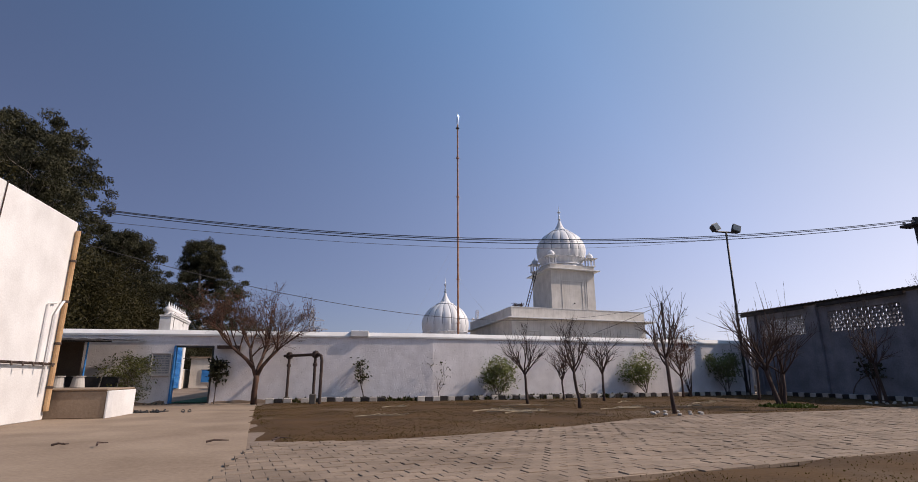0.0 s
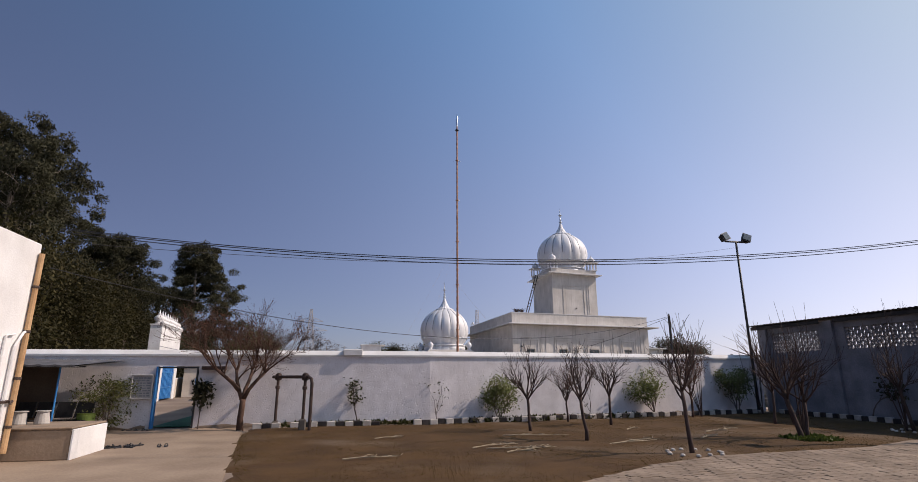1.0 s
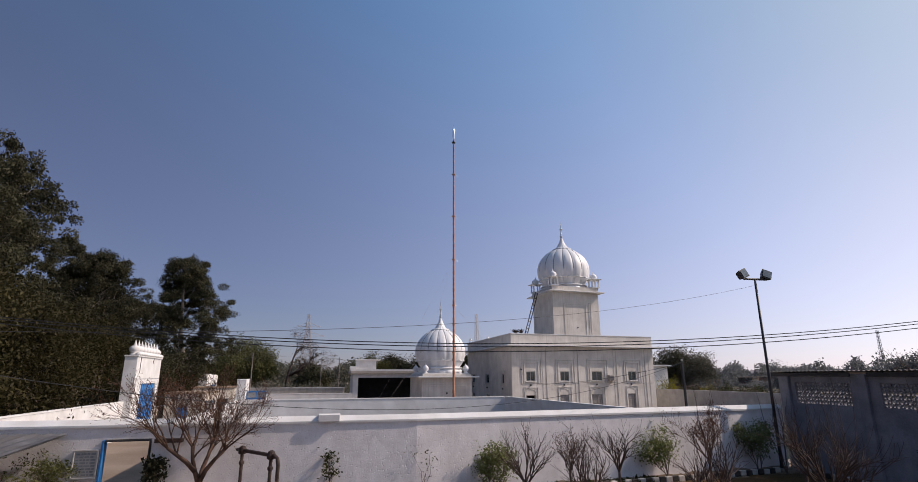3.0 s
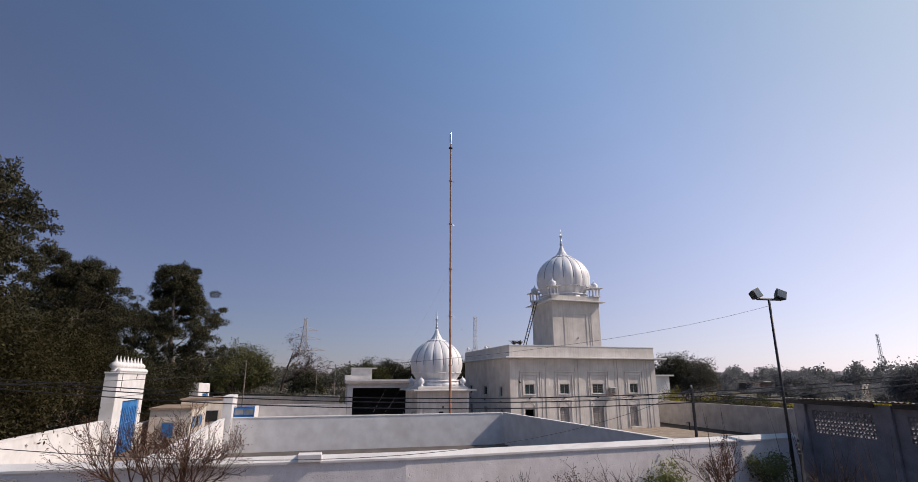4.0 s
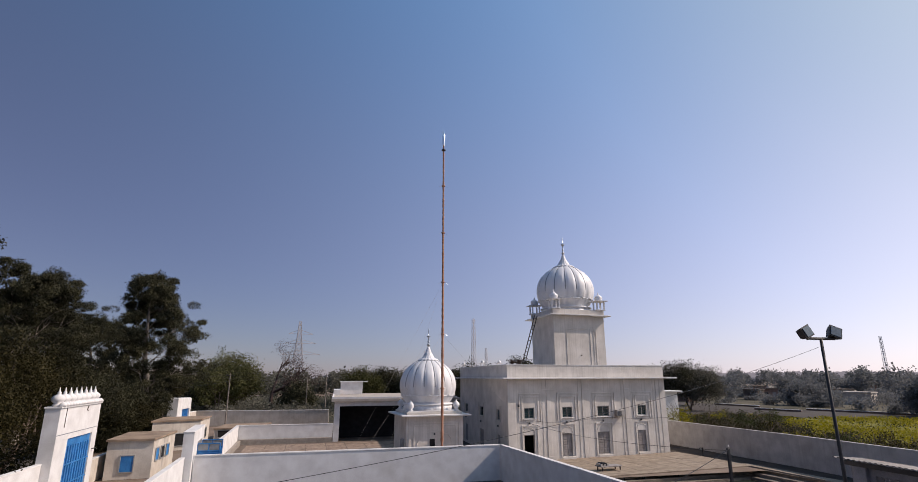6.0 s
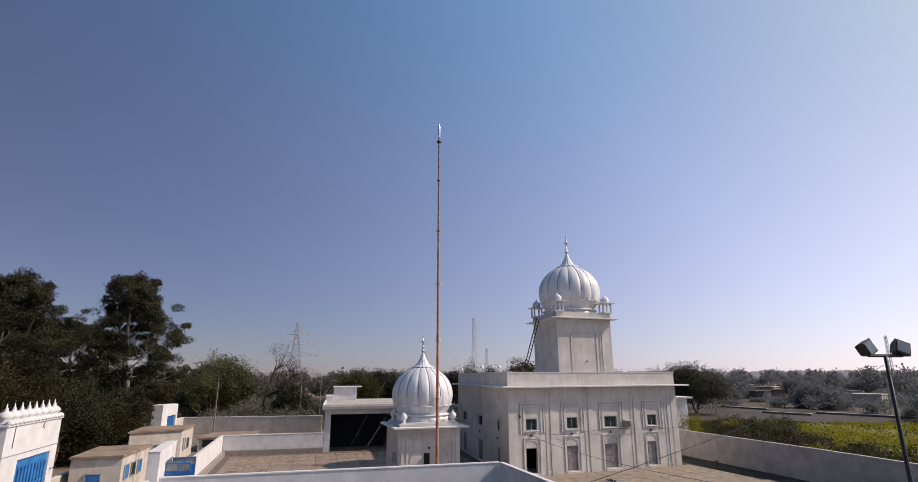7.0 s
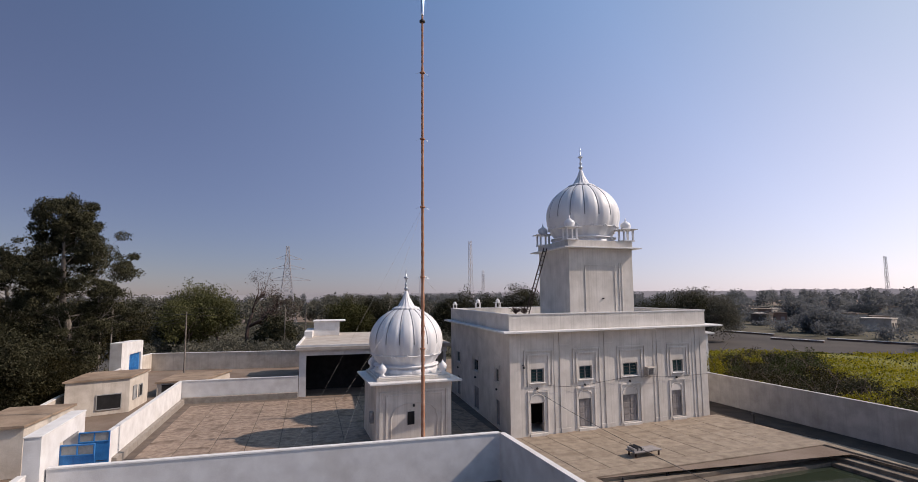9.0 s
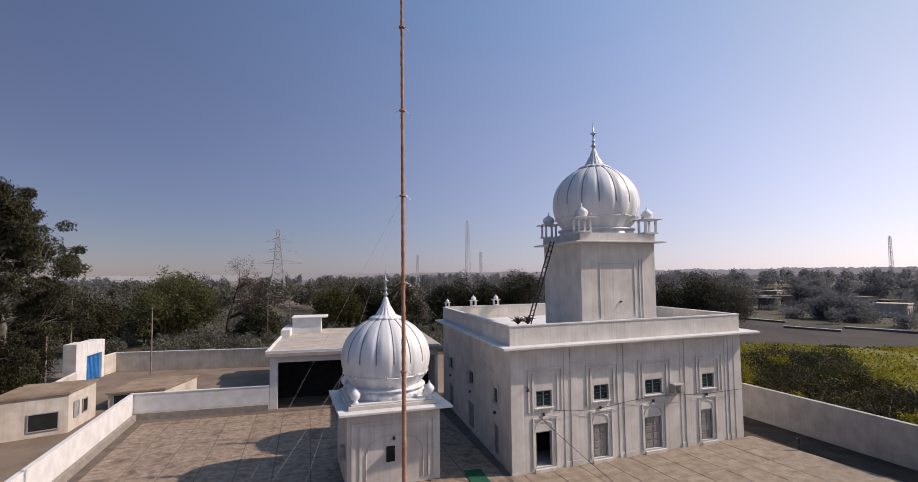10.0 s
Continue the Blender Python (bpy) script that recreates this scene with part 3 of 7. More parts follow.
sr = solid("shed_roof", roof, SHEET, "dusty corrugated metal sheet roof of the shed", "roof")
fascia = Geo()
for a, b in ((25.2, 21.2), (20.5, 16.7), (16.1, 12.3)):
    fascia.box(SX - 0.2, b, 3.9, SX - 0.145, a, 4.06, 0.01)
part("fascia", fascia, IRON, sr)
for y in (24.6, 18, 12, 6, 0, -6):
    part("post", Geo().box(SX + 0.75, y - 0.06, 0, SX + 0.87, y + 0.06, 3.98), SHADEWALL, sr)

# ---- white block beside the yard ----
store = solid("white_block", Geo().box(-9, 12.25, 0, -4.84, 15.5, 4.74, 0.02), WHITE, "bright whitewashed block with a pipe at its corner", "building", "thing")
part("drain_pipe", Geo().tube([(-4.77, 15.42, 0.2), (-4.77, 15.42, 4.5)], 0.058, 10), RUST, store, "rusty orange drain pipe")
for z in (0.7, 1.7, 2.7, 3.7):
    part("clamp", Geo().lathe([(0.068, z), (0.074, z + 0.02), (0.068, z + 0.06)], 10, (-4.77, 15.42)), PIPE, store)
part("water_pipe", Geo().tube([(-4.78, 15.1, 0.6), (-4.78, 15.1, 2.4), (-4.78, 15.32, 2.7), (-4.76, 15.42, 2.75)], 0.03, 8), WHITE, store, "whitewashed water pipe")
part("water_pipe", Geo().tube([(-4.79, 14.75, 1.3), (-4.79, 14.75, 2.6), (-4.79, 15.05, 2.65)], 0.025, 8), WHITE, store)
part("tap_pipe", Geo().tube([(-4.75, 12.3, 1.27), (-4.75, 15.35, 1.25)], 0.03, 8), PIPE, store, "rusty horizontal tap pipe")
for k in range(7):
    y = 12.7 + k * 0.4
    part("tap", Geo().tube([(-4.75, y, 1.27), (-4.66, y, 1.27), (-4.64, y, 1.19)], 0.02, 6), PIPE, store)
part("wire", Geo().tube([(-4.82, 12.5, 4.74), (-4.82, 12.45, 3.2), (-4.82, 12.35, 1.4)], 0.012, 5), PIPE, store)
tank = solid("wash_trough", Geo().box(-5.55, 15.6, 0, -3.62, 17.3, 0.64, 0.025), YARD, "plastered masonry wash trough with a whitewashed end", "trough", "thing")
part("end_face", Geo().box(-3.617, 15.58, 0.0, -3.57, 17.32, 0.638, 0.01), WHITE, tank, "whitewashed end face")
part("rim", Geo().box(-5.57, 15.56, 0.642, -3.6, 17.34, 0.69, 0.015), YARD, tank)


def bucket(m, label):
    b = thing("bucket", m, label, "bucket", "buckets on the trough")
    part("body", Geo().lathe([(0.15, 0.0), (0.16, 0.02), (0.12, 0.27), (0.13, 0.28)][::1], 16), LINEN, b)
    part("base_ring", Geo().lathe([(0.155, 0.281), (0.155, 0.3), (0.11, 0.3)], 16), LINEN, b)
    return b


bk = bucket(pose(-5.12, 16.5, 0.69), "pale plastic bucket turned upside down on the trough")
copy_thing(bk, pose(-4.70, 16.6, 0.69))

# ---- lean-to beside the gate ----
lean = thing("lean_to", pose(-11.0, 18.9, 0), "grey sheet lean-to roof on blue posts against the wall", "shelter")
lr = Geo()
N = 59
for k in range(N):
    x = k * 0.1
    z = 0.015 * math.sin(k * math.pi / 2) - 0.0012 * k
    lr.v += [(x, 0, 2.14 + z), (x - 0.02, 3.75, 2.38 + z), (x, 0, 2.09 + z), (x - 0.02, 3.75, 2.33 + z)]
for k in range(N - 1):
    a, b = 4 * k, 4 * k + 4
    lr.f += [(a, b, b + 1, a + 1), (a + 2, a + 3, b + 3, b + 2), (a, a + 2, b + 2, b)]
part("roof_sheet", lr, SHEET, lean)
for x in (0.3, 5.1):
    part("post", Geo().tube([(x, 0.8, 0), (x, 0.8, 2.05)], 0.026, 8), BLUE, lean, "blue steel post")
# added wall that blocks light from the west under the roof
part("end_wall", Geo().box(2.3, 0.1, 0, 2.5, 3.7, 2.1, 0.02), DADO, lean, "added brown wall that keeps light out of the lean-to")
# added brown sheet: paints the roof's shade on the white wall behind
part("back_lining", Geo().box(0.0, 3.74, 0, 3.75, 3.80, 2.3, 0.01), DADO, lean, "added brown sheet painting the shade on the back wall")
part("beam", Geo().box(0, 0.76, 2.02, 5.75, 0.84, 2.1, 0.01), IRON, lean)
# second added light blocker, out of view at the far end
part("end_wall", Geo().box(-0.2, 0.1, 0, -0.01, 3.7, 2.05, 0.02), DADO, lean, "added brown wall that keeps light out of the lean-to")

# ---- shrine: two storeys, a tower and its dome ----
O2, E1, E2 = Vector((18.88, 53.22)), Vector((0.990, 0.1408)), Vector((-0.0096, 1.0))
PLAN = Matrix(((E1.x, E2.x, 0, 0), (E1.y, E2.y, 0, 0), (0, 0, 1, 0), (0, 0, 0, 1)))
SL, SD, SH = 16.9, 17.6, 6.75
shrine = thing("shrine", pose(O2.x, O2.y, 0), "white two-storey shrine with a square tower and ribbed dome", "shrine")


def sp(name, geo, material, parent=shrine, label="", soft=False):
    return part(name, geo.moved(PLAN), material, parent, label, soft)


DOORS = [(1.49, 2.52), (5.24, 6.27), (8.93, 10.22), (13.33, 14.3)]
WINS = [(1.56, 2.56), (5.36, 6.39), (9.06, 10.32), (13.55, 14.53)]
# front wall pieces round the openings
fr = Geo()
T = 0.35


def openings(geo, spans, z0, z1, length):
    """A band of wall between two heights, left open over the spans."""
    a = 0.0
    for s0, s1 in spans + [(length, length)]:
        if s0 > a:
            geo.box(a, 0, z0, s0, T, z1)
        a = s1


openings(fr, [], 0, 0.22, SL)
openings(fr, DOORS, 0.22, 2.12, SL)
openings(fr, [], 2.12, 3.42, SL)
openings(fr, WINS, 3.42, 4.34, SL)
openings(fr, [], 4.34, SH, SL)
for k in range(0, len(fr.v), 8):
    sp("front_wall", Geo().add(fr.v[k:k + 8], fr.f[:6]), MARBLE)
LD = [(2.3, 3.2), (7.7, 9.2), (13.9, 15.3)]
lf = Geo()
openings(lf, [], 0, 0.2, SD)
openings(lf, LD, 0.2, 1.95, SD)
openings(lf, [], 1.95, 3.2, SD)
openings(lf, LD, 3.2, 4.1, SD)
openings(lf, [], 4.1, SH, SD)
lf.v = [(y, x, z) for x, y, z in lf.v]
lf.f = [q[::-1] for q in lf.f]
lf.v = [(x, max(y, T + 0.001), z) for x, y, z in lf.v]
sp("side_wall", lf, MARBLE)
bk2 = Geo().box(T + 0.001, SD - 0.3, 0, SL, SD, SH).box(SL - 0.35, T + 0.001, 0, SL, SD - 0.301, SH)
sp("rear_wall", bk2, MARBLE)
sp("roof_slab", Geo().box(0.36, 0.36, 6.3, SL - 0.36, SD - 0.31, 6.6), MARBLE)
sp("floor_slab", Geo().box(0.36, 0.36, 0, SL - 0.36, SD - 0.31, 0.2).box(0.36, 0.36, 2.9, SL - 0.36, SD - 0.31, 3.1), MARBLE)
# added wall behind the openings, coloured black in place of unlit rooms
sp("partition", Geo().box(0.36, 2.4, 0.2, SL - 0.36, 2.6, 2.9).box(0.36, 2.4, 3.1, SL - 0.36, 2.6, 6.3), BLACK, label="added near-black wall standing in for room shade")
# cornice and parapet
cn = Geo().box(-0.62, -0.72, SH + 0.001, SL + 1.15, SD + 0.5, SH + 0.13, 0.015)
sp("cornice", cn, COPING, label="thin white projecting cornice")
for q in ((0, 0, SL, 0.2), (0, SD - 0.2, SL, SD), (0, 0.201, 0.2, SD - 0.201), (SL - 0.2, 0.201, SL, SD - 0.201)):
    sp("parapet", Geo().box(q[0], q[1], SH + 0.131, q[2], q[3], 7.93), MARBLE)
for q in ((-0.04, -0.04, SL + 0.04, 0.24), (-0.04, SD - 0.24, SL + 0.04, SD + 0.04), (-0.04, 0.241, 0.24, SD - 0.241), (SL - 0.24, 0.241, SL + 0.04, SD - 0.241)):
    sp("parapet_cap", Geo().box(q[0], q[1], 7.932, q[2], q[3], 8.0), COPING)

# pilasters on the front: clustered thin shafts
for u0, u1, n in ((0.0, 0.75, 1), (3.35, 4.6, 3), (7.05, 8.2, 3), (11.75, 12.75, 3), (15.45, 16.05, 2), (16.25, 16.9, 1)):
    w = (u1 - u0) / n
    for k in range(n):
        deep = 0.03 if k % 2 == 0 else 0.075
        pl = Geo().box(u0 + k * w + 0.001, -deep, 0.0, u0 + (k + 1) * w - 0.001, -0.003, SH - 0.02, 0.01)
        if n > 1:
            pl.box(u0 + k * w + 0.002, -deep - 0.03, 0.0, u0 + (k + 1) * w - 0.002, -deep - 0.001, 0.3, 0.008)
            pl.box(u0 + k * w + 0.002, -deep - 0.02, 5.75, u0 + (k + 1) * w - 0.002, -deep - 0.001, 5.85, 0.006)
        sp("pilaster", pl, MARBLE)


def arch(u0, u1, z0, z1, rise, y0, y1, cusps=5):
    """A cusped arch band round a niche."""
    q, pts = Geo(), []
    c, r = (u0 + u1) / 2, (u1 - u0) / 2
    for k in range(33):
        w = math.pi * k / 32
        s = 1 - 0.07 * abs(math.sin(w * cusps))
        pts.append((c - r * s * math.cos(w), z1 + rise * s * math.sin(w) ** 0.8))
    pts = [(u0, z0)] + pts + [(u1, z0)]
    q.tube([(x, (y0 + y1) / 2, z) for x, z in pts], 0.024, 6)
    return q


for i, (d, w) in enumerate(zip(DOORS, WINS)):
    # raised moulding panels round window and door
    mz = Geo()
    a, b = w[0] - 0.28, w[1] + 0.42
    for q in ((a, 3.2, a + 0.12, 5.3), (b - 0.12, 3.2, b, 5.3), (a + 0.121, 5.16, b - 0.121, 5.3), (a - 0.25, 3.2, a - 0.16, 5.55), (b + 0.16, 3.2, b + 0.25, 5.55), (a - 0.159, 5.44, b + 0.159, 5.55)):
        mz.box(q[0], -0.07, q[1], q[2], -0.003, q[3], 0.012)
    sp("window_moulding", mz, MARBLE)
    dz = Geo()
    a2, b2 = d[0] - 0.2, d[1] + 0.34
    for q in ((a2, 0.22, a2 + 0.1, 2.9), (b2 - 0.1, 0.22, b2, 2.9), (a2 + 0.101, 2.78, b2 - 0.101, 2.9)):
        dz.box(q[0], -0.06, q[1], q[2], -0.003, q[3], 0.012)
    sp("door_moulding", dz, MARBLE)
    sp("arch", arch(d[0] - 0.05, d[1] + 0.05, 2.14, 2.2, 0.5, -0.03, -0.01), MARBLE)
    sp("lamp", Geo().lathe([(0.05, 2.98), (0.09, 3.0), (0.08, 3.1), (0.04, 3.14)], 10, ((d[0] + d[1]) / 2, -0.08)), IRON, label="small dark wall lamp")
    sp("step", Geo().box(d[0] - 0.15, -0.28, 0.0, d[1] + 0.15, -0.131, 0.2, 0.02), MARBLE)
    # window
    wf = Geo()
    for q in ((w[0], 3.421, w[1], 3.49), (w[0], 4.27, w[1], 4.339), (w[0] + 0.001, 3.491, w[0] + 0.07, 4.269), (w[1] - 0.07, 3.491, w[1] - 0.001, 4.269), ((w[0] + w[1]) / 2 - 0.03, 3.491, (w[0] + w[1]) / 2 + 0.03, 4.269)):
        wf.box(q[0], 0.1, q[1], q[2], 0.17, q[3])
    win = sp("window", wf, FRAME)
    sp("pane", Geo().box(w[0] + 0.071, 0.13, 3.492, (w[0] + w[1]) / 2 - 0.031, 0.14, 4.268), GLASS, win)
    sp("pane", Geo().box((w[0] + w[1]) / 2 + 0.031, 0.13, 3.492, w[1] - 0.071, 0.14, 4.268), GLASS, win)
    bars = Geo()
    for k in range(1, 4):
        z = 3.49 + k * 0.195
        bars.tube([(w[0] + 0.05, 0.06, z), (w[1] - 0.05, 0.06, z)], 0.012, 5)
    sp("grille", bars, IRON, win)
    sp("sill", Geo().box(w[0] - 0.1, -0.12, 3.36, w[1] + 0.1, -0.003, 3.42, 0.01), COPING, win)
    # door: the first stands open on the near-black inner wall
    dfm = Geo()
    for q in ((d[0] + 0.001, 0.221, d[0] + 0.07, 2.119), (d[1] - 0.07, 0.221, d[1] - 0.001, 2.119), (d[0] + 0.071, 2.05, d[1] - 0.071, 2.119)):
        dfm.box(q[0], 0.08, q[1], q[2], 0.2, q[3])
    door = sp("door", dfm, FRAME if i else GREYDOOR, label="open doorway" if not i else "closed grey panelled door")
    if i:
        half = (d[0] + d[1]) / 2
        for p, q in ((d[0] + 0.072, half - 0.004), (half + 0.004, d[1] - 0.072)):
            lv = Geo().box(p, 0.13, 0.23, q, 0.17, 2.04)
            for k in range(4):
                z = 0.32 + k * 0.43
                lv.box(p + 0.07, 0.105, z, q - 0.07, 0.129, z + 0.34, 0.015)
            sp("leaf", lv, GREYDOOR, door)
# side openings
for d0, d1 in LD:
    frames = []
    for nm, z0, z1 in (("door", 0.2, 1.95), ("window", 3.2, 4.1)):
        sf = Geo()
        for q in ((d0, z0, d0 + 0.08, z1), (d1 - 0.08, z0, d1, z1), (d0 + 0.08, z1 - 0.08, d1 - 0.08, z1)):
            sf.box(0.08, q[0], q[1] + 0.001, 0.18, q[2], q[3] - 0.001)
        frames.append(sp(nm, sf, FRAME))
    win = frames[1]
    sp("pane", Geo().box(0.13, d0 + 0.081, 3.21, 0.14, d1 - 0.081, 4.01), GLASS, win)
    sp("leaf", Geo().box(0.12, d0 + 0.081, 0.21, 0.16, d1 - 0.081, 1.86), GREYDOOR, frames[0])
    sp("surround", Geo().box(-0.07, d0 - 0.22, 3.05, -0.003, d0 - 0.1, 4.4).box(-0.07, d1 + 0.1, 3.05, -0.003, d1 + 0.22, 4.4).box(-0.12, d0 - 0.1, 3.1, -0.003, d1 + 0.1, 3.18), MARBLE, win)
    sp("lamp", Geo().lathe([(0.05, 2.6), (0.09, 2.63), (0.07, 2.74)], 8, (-0.08, (d0 + d1) / 2)), IRON)
# air conditioner
ac = Geo().box(10.9, -0.5, 3.4, 11.7, -0.02, 3.98, 0.03)
acu = sp("air_conditioner", ac, LINEN, label="pale window air conditioner box")
sl = Geo()
for k in range(7):
    sl.box(10.98, -0.515, 3.48 + k * 0.065, 11.4, -0.501, 3.51 + k * 0.065)
sp("louvre", sl, IRON, acu)
# bracket lamp and loose cable on the front
sp("bracket", Geo().tube([(0.95, -0.02, 4.6), (0.95, -0.35, 4.62), (0.9, -0.4, 4.55)], 0.03, 6).lathe([(0.03, 4.44), (0.1, 4.47), (0.08, 4.58)], 8, (0.9, -0.4)), IRON)
cb = [(2.6 + 14.2 * t, -0.16, 3.25 - 0.25 * math.sin(t * 9) * (1 - t) - 0.1 * t) for t in [k / 24 for k in range(25)]]
sp("cable", Geo().tube(cb, 0.014, 4), IRON)

# tower
TU0, TU1, TW0, TW1, TZ = 5.8, 11.6, 2.0, 7.8, 12.75
tower = sp("tower", Geo().box(TU0, TW0, 6.601, TU1, TW1, TZ), MARBLE, label="square weathered tower")
sp("tower_cornice", Geo().box(TU0 - 0.6, TW0 - 0.6, TZ + 0.001, TU1 + 0.6, TW1 + 0.6, TZ + 0.1, 0.015), COPING, tower)
tp = Geo()
for q in ((TU0 - 0.05, TW0 - 0.05, TU1 + 0.05, TW0 + 0.12), (TU0 - 0.05, TW1 - 0.12, TU1 + 0.05, TW1 + 0.05), (TU0 - 0.05, TW0 + 0.121, TU0 + 0.12, TW1 - 0.121), (TU1 - 0.12, TW0 + 0.121, TU1 + 0.05, TW1 - 0.121)):
    tp.box(q[0], q[1], TZ + 0.101, q[2], q[3], TZ + 0.62, 0.01)
sp("tower_parapet", tp, MARBLE, tower)
sp("tower_roof", Geo().box(TU0 + 0.121, TW0 + 0.121, TZ + 0.101, TU1 - 0.121, TW1 - 0.121, TZ + 0.3), MARBLE, tower)
pn = Geo()
for q in ((TU0 + 1.35, 8.0, TU0 + 1.43, 11.5), (TU1 - 1.75, 8.0, TU1 - 1.67, 11.5), (TU0 + 1.431, 11.42, TU1 - 1.751, 11.5), (TU1 - 1.35, 7.6, TU1 - 1.25, 11.7), (TU1 - 1.1, 7.6, TU1 - 1.0, 11.7)):
    pn.box(q[0], TW0 - 0.045, q[1], q[2], TW0 - 0.003, q[3], 0.012)
sp("tower_moulding", pn, MARBLE, tower)
sp("vent", Geo().lathe([(0.06, 8.9), (0.11, 8.95), (0.06, 9.0)], 8, (TU0 + 2.95, TW0 - 0.03)), IRON, tower)


def dome(parent, centre, z, r, ribs, label):
    """An onion dome on a drum: turned body, dark ribs, lotus cap, and a finial of beads."""
    body = [(0.80, 0.0), (0.86, 0.03), (0.86, 0.16), (0.82, 0.18), (0.86, 0.2)]
    for k in range(25):
        w = -0.72 + 2.0 * k / 24
        body.append((math.cos(w) * (1.0 if w < 0 else 1.0 - 0.10 * (w / 1.28) ** 2), 0.86 + 0.92 * math.sin(w)))
    g = Geo().lathe([(r * a, z + r * b) for a, b in body], 96, centre, ribs, 0.045)
    d = part("dome", g, DOME, parent, label, soft=True)
    top = body[-1]
    for k in range(ribs):
        w = 2 * math.pi * (k + 0.0) / ribs
        pts = []
        for a, b in body[13:]:
            pts.append((centre[0] + r * a * 0.962 * math.cos(w), centre[1] + r * a * 0.962 * math.sin(w), z + r * b))
        part("rib_seam", Geo().tube(pts, [0.014 * r] * len(pts), 5), SEAM, d)
    a, b = top
    cap = [(a + 0.10, b - 0.05), (a + 0.13, b - 0.02), (a + 0.08, b + 0.015), (a - 0.03, b + 0.06), (0.17, b + 0.16), (0.10, b + 0.28), (0.06, b + 0.40), (0.035, b + 0.46)]
    part("lotus_cap", Geo().lathe([(r * p, z + r * q) for p, q in cap], 64, centre, ribs, 0.10), DOME, d, "fluted lotus cap", soft=True)
    part("cap_rim", Geo().lathe([(r * (a + 0.10), z + r * (b - 0.07)), (r * (a + 0.125), z + r * (b - 0.055)), (r * (a + 0.10), z + r * (b - 0.045))], 64, centre), SEAM, d)
    zt = b + 0.46
    fin = [(0.03, zt), (0.03, zt + 0.03), (0.075, zt + 0.07), (0.03, zt + 0.11), (0.022, zt + 0.17), (0.05, zt + 0.2), (0.022, zt + 0.23), (0.018, zt + 0.36), (0.055, zt + 0.4), (0.075, zt + 0.42), (0.018, zt + 0.45), (0.012, zt + 0.62), (0.003, zt + 0.76)]
    part("finial", Geo().lathe([(r * p, z + r * (zt + 0.88 * (q - zt))) for p, q in fin], 16, centre), STEEL, d, "dull steel finial of beads", soft=True)
    band = Geo()
    for k in range(ribs):
        w = 2 * math.pi * (k + 0.5) / ribs
        for s in (-0.045, 0.0, 0.045):
            h = 0.52 if s else 0.55
            q = 0.945 * r
            band.lathe([(0.012 * r, z + r * (h - 0.03)), (0.022 * r, z + r * h), (0.008 * r, z + r * (h + 0.03))], 6, (centre[0] + q * math.cos(w + s), centre[1] + q * math.sin(w + s)))
    band.lathe([(0.930 * r, z + 0.50 * r), (0.945 * r, z + 0.515 * r), (0.930 * r, z + 0.53 * r)], 64, centre)
    part("flower_band", band, DOME, d)
    part("base_ring", Geo().lathe([(0.83 * r, z + 0.205 * r), (0.885 * r, z + 0.22 * r), (0.88 * r, z + 0.25 * r), (0.83 * r, z + 0.26 * r)], 64, centre), DOME, d, soft=True)
    return d


def local(u, w):
    p = PLAN @ Vector((u, w, 0))
    return (p.x, p.y)


tc = local((TU0 + TU1) / 2, (TW0 + TW1) / 2)
dome(shrine, tc, TZ + 0.3, 2.98, 16, "white onion dome with dark ribs")


def kiosk(parent, x, y, z, s, name="kiosk"):
    """A tiny domed pavilion on four posts."""
    k = part(name, Geo().box(x - 0.46 * s, y - 0.46 * s, z, x + 0.46 * s, y + 0.46 * s, z + 0.1 * s, 0.01), DOME, parent, "small domed corner kiosk")
    for a in (-1, 1):
        for b in (-1, 1):
            part("post", Geo().box(x + a * 0.36 * s - 0.06 * s, y + b * 0.36 * s - 0.06 * s, z + 0.101 * s, x + a * 0.36 * s + 0.06 * s, y + b * 0.36 * s + 0.06 * s, z + 0.86 * s), DOME, k)
    part("eave", Geo().box(x - 0.66 * s, y - 0.66 * s, z + 0.862 * s, x + 0.66 * s, y + 0.66 * s, z + 0.93 * s, 0.01), COPING, k)
    part("cupola", Geo().lathe([(0.34 * s, z + 0.932 * s), (0.34 * s, z + 1.05 * s), (0.40 * s, z + 1.2 * s), (0.34 * s, z + 1.38 * s), (0.16 * s, z + 1.5 * s), (0.05 * s, z + 1.6 * s), (0.05 * s, z + 1.66 * s), (0.008 * s, z + 1.82 * s)], 20, (x, y), 10, 0.06), DOME, k, soft=True)
    return k


for u in (TU0 + 0.3, TU1 - 0.3):
    for w in (TW0 + 0.3, TW1 - 0.3):
        x, y = local(u, w)
        kiosk(shrine, x, y, TZ + 0.62, 1.06)
for u, w in ((2.8, SD - 0.3), (5.0, SD - 0.3)):
    x, y = local(u, w)
    kiosk(shrine, x, y, 8.0, 0.55)
x, y = local(0.35, SD - 0.3)
kiosk(shrine, x, y, 8.0, 0.4)

